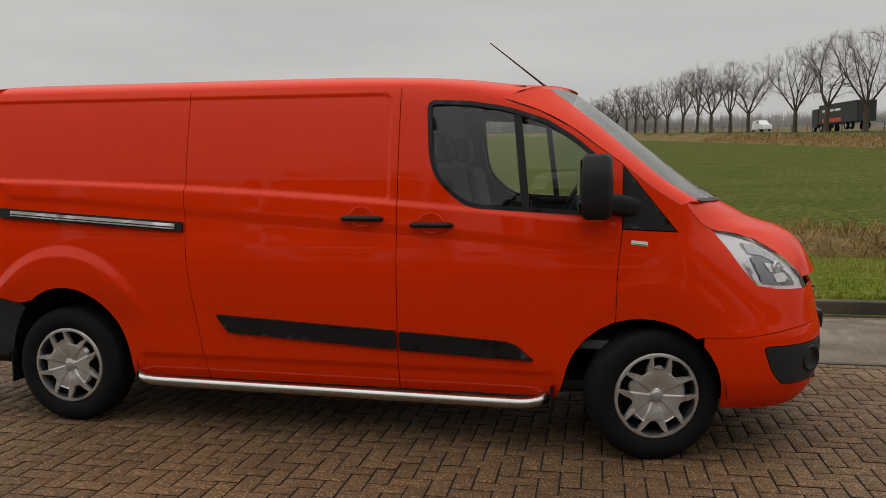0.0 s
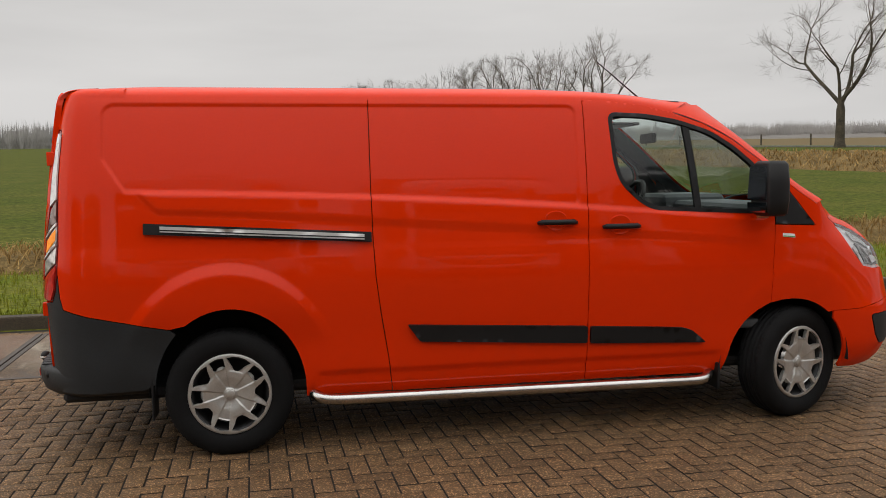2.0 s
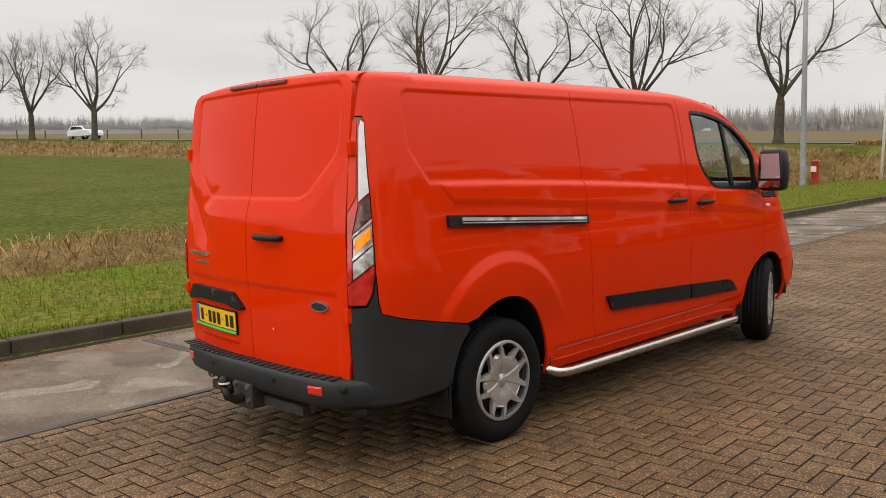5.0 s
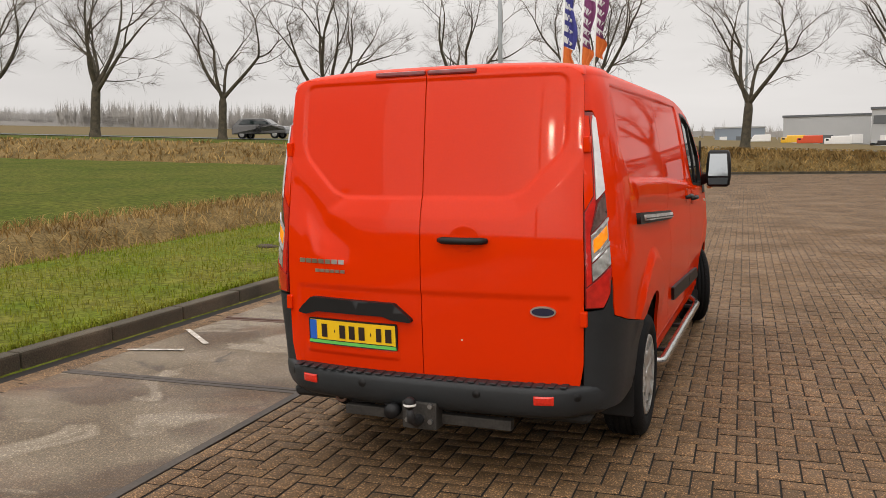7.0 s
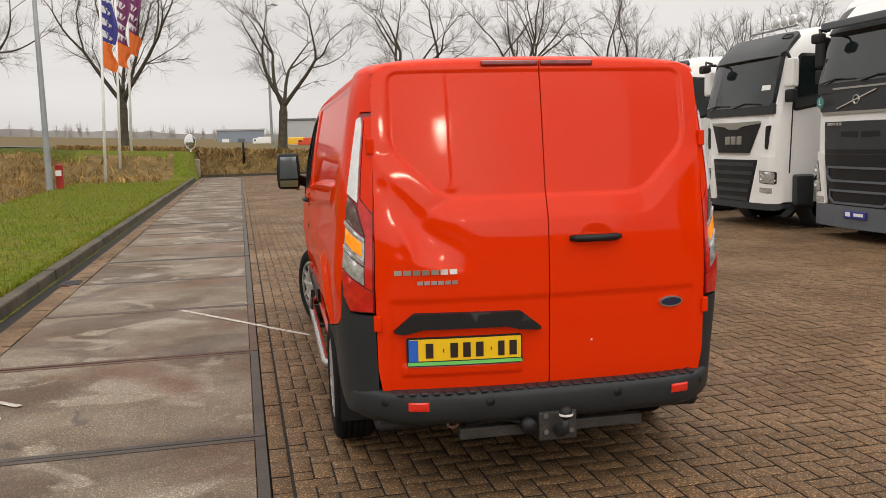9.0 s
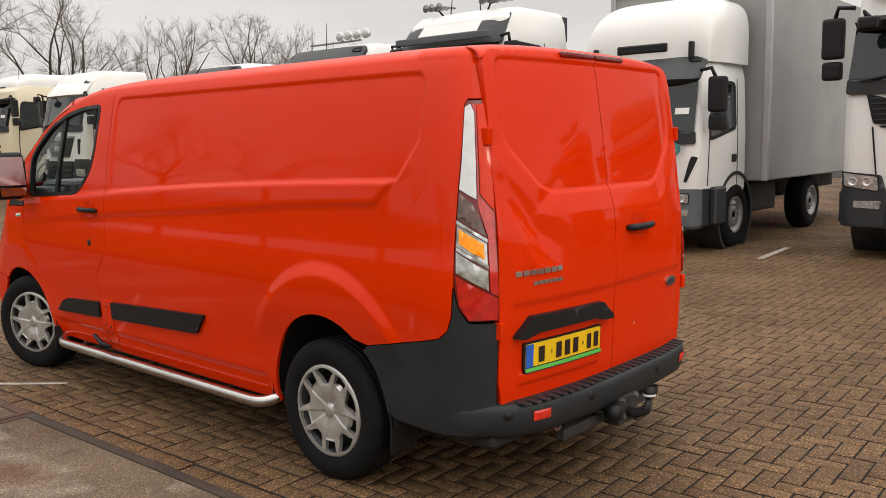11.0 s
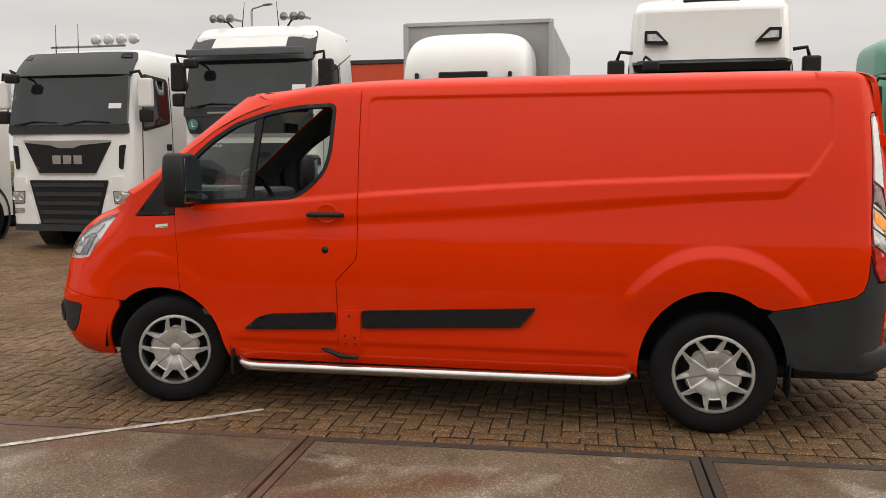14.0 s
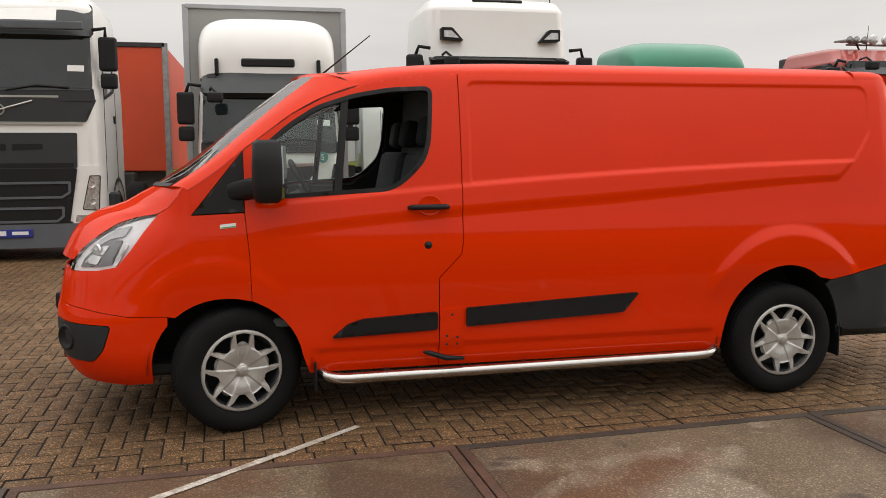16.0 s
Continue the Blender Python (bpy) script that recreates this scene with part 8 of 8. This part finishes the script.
def car(n, s, length, h, paint, label, heading=1, boxy=False):
    x, y = row_xy(n, s)
    z = ground_z(x, y) + 0.05
    t = thing("car", Matrix.Translation((x, y, z)) @ Matrix.Rotation(math.atan2(N12[0], -N12[1]) + (0 if heading > 0 else math.pi), 4, "Z"), label, "car")
    L = length / 2
    prof = [(-L, 0.35), (-L, 0.75), (-L + 0.08, 0.95), (-L + 0.5, h - 0.05), (-L + 0.9, h), (0.35, h - 0.02), (1.05, h - 0.5), (L - 0.15, h - 0.62), (L, 0.65), (L, 0.35)]
    if boxy:
        prof = [(-L, 0.35), (-L, h - 0.15), (-L + 0.15, h), (0.6, h), (1.1, h - 0.55), (L - 0.1, h - 0.8), (L, 0.6), (L, 0.35)]
    bm = bmesh.new()
    rows = [[bm.verts.new((a, sy * (0.88 if b < h - 0.45 else 0.70), b)) for a, b in prof] for sy in (-1, 1)]
    k = len(prof)
    for i in range(k):
        bm.faces.new((rows[0][i], rows[0][(i + 1) % k], rows[1][(i + 1) % k], rows[1][i]))
    bm.faces.new(rows[0][::-1])
    bm.faces.new(rows[1])
    bmesh.ops.recalc_face_normals(bm, faces=bm.faces)
    b = part("body", bm, paint, t)
    mod = b.modifiers.new("soft_edges", "BEVEL")
    mod.width, mod.segments = 0.05, 2
    for sy in (-1, 1):
        gl = [(-L + 0.55, h - 0.42), (0.95, h - 0.46), (0.32, h - 0.10), (-L + 0.8, h - 0.10)] if not boxy else [(0.1, h - 0.55), (1.0, h - 0.55), (0.6, h - 0.1), (0.1, h - 0.1)]
        mesh_part("side_window", [(a, sy * (0.895 - 0.19 * (c - h + 0.5) / 0.45), c) for a, c in gl], [(0, 1, 2, 3) if sy < 0 else (3, 2, 1, 0)], M_TGLASS, t)
        for wx in (-L + 0.8, L - 0.85):
            wh = part("wheel", lathe([(0.0, 0.01), (0.12, 0.02), (0.2, 0.0)], 18, Matrix.Translation((wx, sy * 0.86, 0.32)) @ Matrix.Rotation(0 if sy > 0 else math.pi, 4, "Z")), M_ALU, t)
            part("tyre", lathe([(0.19, 0.01), (0.26, 0.02), (0.32, 0.0), (0.32, -0.2), (0.2, -0.2)], 20, Matrix.Translation((wx, sy * 0.86, 0.32)) @ Matrix.Rotation(0 if sy > 0 else math.pi, 4, "Z")), M_TYRE, wh)
    mesh_part("windscreen", [(1.0, -0.66, h - 0.44), (1.0, 0.66, h - 0.44), (0.42, 0.6, h - 0.04), (0.42, -0.6, h - 0.04)], [(0, 1, 2, 3)], M_TGLASS, t)
    return t


car(ROW + 4.4, 83.0, 4.3, 1.55, M_CARWHITE, "white hatchback car on the country road", -1)
car(ROW + 4.4, 22.6, 4.2, 1.5, M_CARBLACK, "black hatchback car on the country road", -1)
car(ROW + 4.4, 142, 5.0, 1.95, M_CARWHITE, "white delivery van on the country road", -1, True)
x, y = row_xy(ROW + 4.4, 114)
lorry = thing("road_truck", Matrix.Translation((x, y, ground_z(x, y) + 0.05)) @ Matrix.Rotation(math.atan2(N12[0], -N12[1]), 4, "Z"), "dark articulated lorry with pale lettering bars", "truck")
part("trailer", box((-9.4, -1.25, 1.0), (2.2, 1.25, 3.7), 0.04), M_CARDARK, lorry)
part("cab", box((2.6, -1.22, 0.6), (4.6, 1.22, 3.3), 0.15, 2), M_CARDARK, lorry)
part("cab_window", box((4.2, -1.235, 2.0), (4.45, 1.235, 2.8), 0.02), M_TGLASS, lorry)
for k in range(3):
    part("lettering_bar", box((-4.6 + k * 2.0, -1.262, 2.65), (-2.9 + k * 2.0, -1.25, 2.95), 0.004), M_WHITEPAPER, lorry)
    part("lettering_bar", box((-4.6 + k * 2.0, 1.25, 2.65), (-2.9 + k * 2.0, 1.262, 2.95), 0.004), M_WHITEPAPER, lorry)
part("colour_band", box((-4.8, -1.262, 1.2), (1.0, -1.25, 1.7), 0.004), M_ORANGE, lorry)
part("colour_band", box((-4.8, 1.25, 1.2), (1.0, 1.262, 1.7), 0.004), M_ORANGE, lorry)
for sx in (-1, 1):
    for yy in (3.9, 1.3, -6.2, -7.6):
        wh = part("wheel", lathe([(0.0, 0.02), (0.25, 0.02), (0.3, 0.0)], 16, Matrix.Translation((yy, sx * 1.2, 0.5)) @ Matrix.Rotation(0 if sx > 0 else math.pi, 4, "Z")), M_ALU, lorry)
        part("tyre", lathe([(0.28, 0.01), (0.5, 0.0), (0.5, -0.3)], 20, Matrix.Translation((yy, sx * 1.2, 0.5)) @ Matrix.Rotation(0 if sx > 0 else math.pi, 4, "Z")), M_TYRE, wh)


def hall(az0, az1, dist, h, paint, band, label):
    am = radians((az0 + az1) / 2)
    x, y = -4.5 + dist * math.cos(am), 1.5 + dist * math.sin(am)
    w = dist * radians(az1 - az0)
    z = eye_plane(x, y) - 1.9
    t = thing("warehouse", Matrix.Translation((x, y, z)) @ Matrix.Rotation(am, 4, "Z"), label, "building")
    part("wall", box((0, -w / 2, -1), (w * 0.8, w / 2, h), 0.1), paint, t)
    part("roof_edge", box((-0.3, -w / 2 - 0.3, h - 0.5), (w * 0.8, w / 2 + 0.3, h + 0.1), 0.05), M_HALL if paint != M_HALL else M_HALLDARK, t)
    k = max(3, int(w / 9))
    for i in range(k):
        if band:
            wn_ = part("window", box((-0.15, -w / 2 + w * (i + 0.06) / k, h * 0.58), (0.2, -w / 2 + w * (i + 0.94) / k, h * 0.80), 0.02), M_HALLDARK, t)
        part("gate", box((-0.2, -w / 2 + w * (i + 0.25) / k, 0), (0.2, -w / 2 + w * (i + 0.7) / k, h * 0.30), 0.02), M_HALLDARK if i % 2 else M_CARWHITE, t)
    return t


hall(-10.6, -5.6, 230, 9.5, M_HALL, True, "pale grey office hall with a dark window band")
hall(-5.5, -0.6, 260, 8.0, M_HALL, False, "pale grey flat-roofed warehouse")
hall(0.6, 3.6, 330, 5.0, M_HALLBLUE, False, "low blue and grey far warehouse")
hall(-20.5, -11.5, 190, 9.0, M_HALL, True, "pale grey warehouse with a dark window band")
for i, (az, d, p) in enumerate(((-1.4, 215, M_YELLOW), (-2.4, 205, M_ORANGE), (0.6, 225, M_CARWHITE), (-4.0, 200, M_CARWHITE), (-6.6, 190, M_CARBLACK), (-7.6, 192, M_CARBLACK), (-8.4, 188, M_CARWHITE), (27.0, 560, M_CARWHITE), (31.5, 570, M_CARWHITE), (35.0, 575, M_CARWHITE))):
    a = radians(az)
    x, y = -4.5 + d * math.cos(a), 1.5 + d * math.sin(a)
    v = thing("far_vehicle", Matrix.Translation((x, y, eye_plane(x, y) - 1.85)) @ Matrix.Rotation(a + radians(90), 4, "Z"), "small far parked vehicle by the warehouses", "vehicle")
    part("body", box((-2.4, -1.0, 0.4), (1.6, 1.0, 2.1 if p != M_CARBLACK else 1.4), 0.15, 2), p, v)
    part("cab", box((1.5, -0.95, 0.4), (2.9, 0.95, 1.6 if p != M_CARBLACK else 0.95), 0.2, 2), p, v)
    part("cab_window", box((2.0, -0.97, 1.1 if p != M_CARBLACK else 0.7), (2.6, 0.97, 1.5 if p != M_CARBLACK else 0.92), 0.03), M_TGLASS, v)

# ---- herringbone bricks ----
U = 0.1005


def brick_geo(lx, ly):
    """Top, rounded arris and sides of one brick, centred."""
    hx, hy, c = lx / 2 - 0.0046, ly / 2 - 0.0046, 0.0022
    return [(-hx, -hy, -0.02), (hx, -hy, -0.02), (hx, hy, -0.02), (-hx, hy, -0.02),
            (-hx, -hy, -0.0022), (hx, -hy, -0.0022), (hx, hy, -0.0022), (-hx, hy, -0.0022),
            (-hx + c, -hy + c, 0), (hx - c, -hy + c, 0), (hx - c, hy - c, 0), (-hx + c, hy - c, 0)]


# the sides of a brick lie in the dirt-filled joint
BF = [(8, 9, 10, 11), (4, 5, 9, 8), (5, 6, 10, 9), (6, 7, 11, 10), (7, 4, 8, 11), (0, 1, 5, 4), (1, 2, 6, 5), (2, 3, 7, 6), (3, 0, 4, 7)]
geo_h, geo_v, geo_s = np.array(brick_geo(2 * U, U)), np.array(brick_geo(U, 2 * U)), np.array(brick_geo(U, U))
singles = {}
for key, g in (("h", geo_h), ("v", geo_v)):
    me = bpy.data.meshes.new("brick_" + key)
    me.from_pydata([tuple(p) for p in g], [], BF)
    me.materials.append(M_BRICK)
    me.materials.append(M_JOINT)
    me.polygons.foreach_set("material_index", [0] * 5 + [1] * 4)
    singles[key] = me
rb = np.random.RandomState(5)
chunks = {"near": ([], []), "far": ([], [])}
count = 0
i0, i1, j0, j1 = int(-14 / U), int(46 / U), int(-30 / U), -1
for i in range(i0, i1):
    for j in range(j0, j1 + 1):
        d = (i - j) % 4
        if d not in (0, 2):
            continue
        if d == 0:
            a, b, g, key = (i + 1) * U, (j + 0.5) * U, geo_h, "h"
        else:
            a, b, g, key = (i + 0.5) * U, (j + 0.0) * U, geo_v, "v"
        if d == 2 and j == -1:
            b, g, key = -1.5 * U, geo_s, "s"
        elif b + (U if key == "v" else U / 2) > -U * 0.98:
            continue
        far = a > 13 or b < -9.5 or a < -9
        if a > 24 and b < -20:
            continue
        x, y = strip_xy(a, b)
        dz = rb.uniform(-0.002, 0.0015)
        tx, ty = rb.uniform(-0.007, 0.007, 2)
        if not far and count < 298 and -0.4 < a < 4.4 and -4.9 < b < -3.5:
            o = new("brick", singles[key])
            o.parent = yard
            o.matrix_basis = Matrix.Translation((x, y, dz)) @ Matrix.Rotation(TURN, 4, "Z") @ Matrix.Rotation(tx, 4, "X") @ Matrix.Rotation(ty, 4, "Y")
            count += 1
            continue
        q = g if not far else g[[4, 5, 6, 7]]
        gx, gy = q[:, 0], q[:, 1]
        gz = q[:, 2] + dz + gx * ty + gy * tx + (0.0022 if far else 0)
        vs, ks = chunks["far" if far else "near"]
        ks.append(len(vs) * (4 if far else 12))
        vs.append(np.stack([x + gx * CT - gy * ST, y + gx * ST + gy * CT, gz], 1))
# soldier course against the slabs
vs, ks = chunks["near"]
sg = np.array(brick_geo(2 * U, U))
for k in range(int(60 / (2 * U))):
    a = -14 + k * 2 * U
    x, y = strip_xy(a, -U * 0.5 + 0.007)
    gx, gy = sg[:, 0], sg[:, 1]
    ks.append(len(vs) * 12)
    vs.append(np.stack([x + gx * CT - gy * ST, y + gx * ST + gy * CT, sg[:, 2] + rb.uniform(-0.003, 0.003)], 1))
for nm, faces in (("near", BF), ("far", [(0, 1, 2, 3)])):
    vs, ks = chunks[nm]
    pts = np.concatenate(vs)
    fa = np.array(faces)
    idx = (np.array(ks)[:, None, None] + fa[None]).reshape(-1, 4)
    me = bpy.data.meshes.new("paving_bricks")
    me.vertices.add(len(pts))
    me.vertices.foreach_set("co", pts.astype(np.float32).ravel())
    me.loops.add(idx.size)
    me.loops.foreach_set("vertex_index", idx.ravel().astype(np.int32))
    me.polygons.add(len(idx))
    me.polygons.foreach_set("loop_start", np.arange(0, idx.size, 4, dtype=np.int32))
    me.update(calc_edges=True)
    me.validate()
    me.materials.append(M_BRICK)
    me.materials.append(M_JOINT)
    if nm == "near":
        me.polygons.foreach_set("material_index", np.tile(np.array([0] * 5 + [1] * 4, dtype=np.int32), len(idx) // 9))
    o = new("paving_bricks", me)
    o.parent = yard
    tagged(o, kind="stuff")
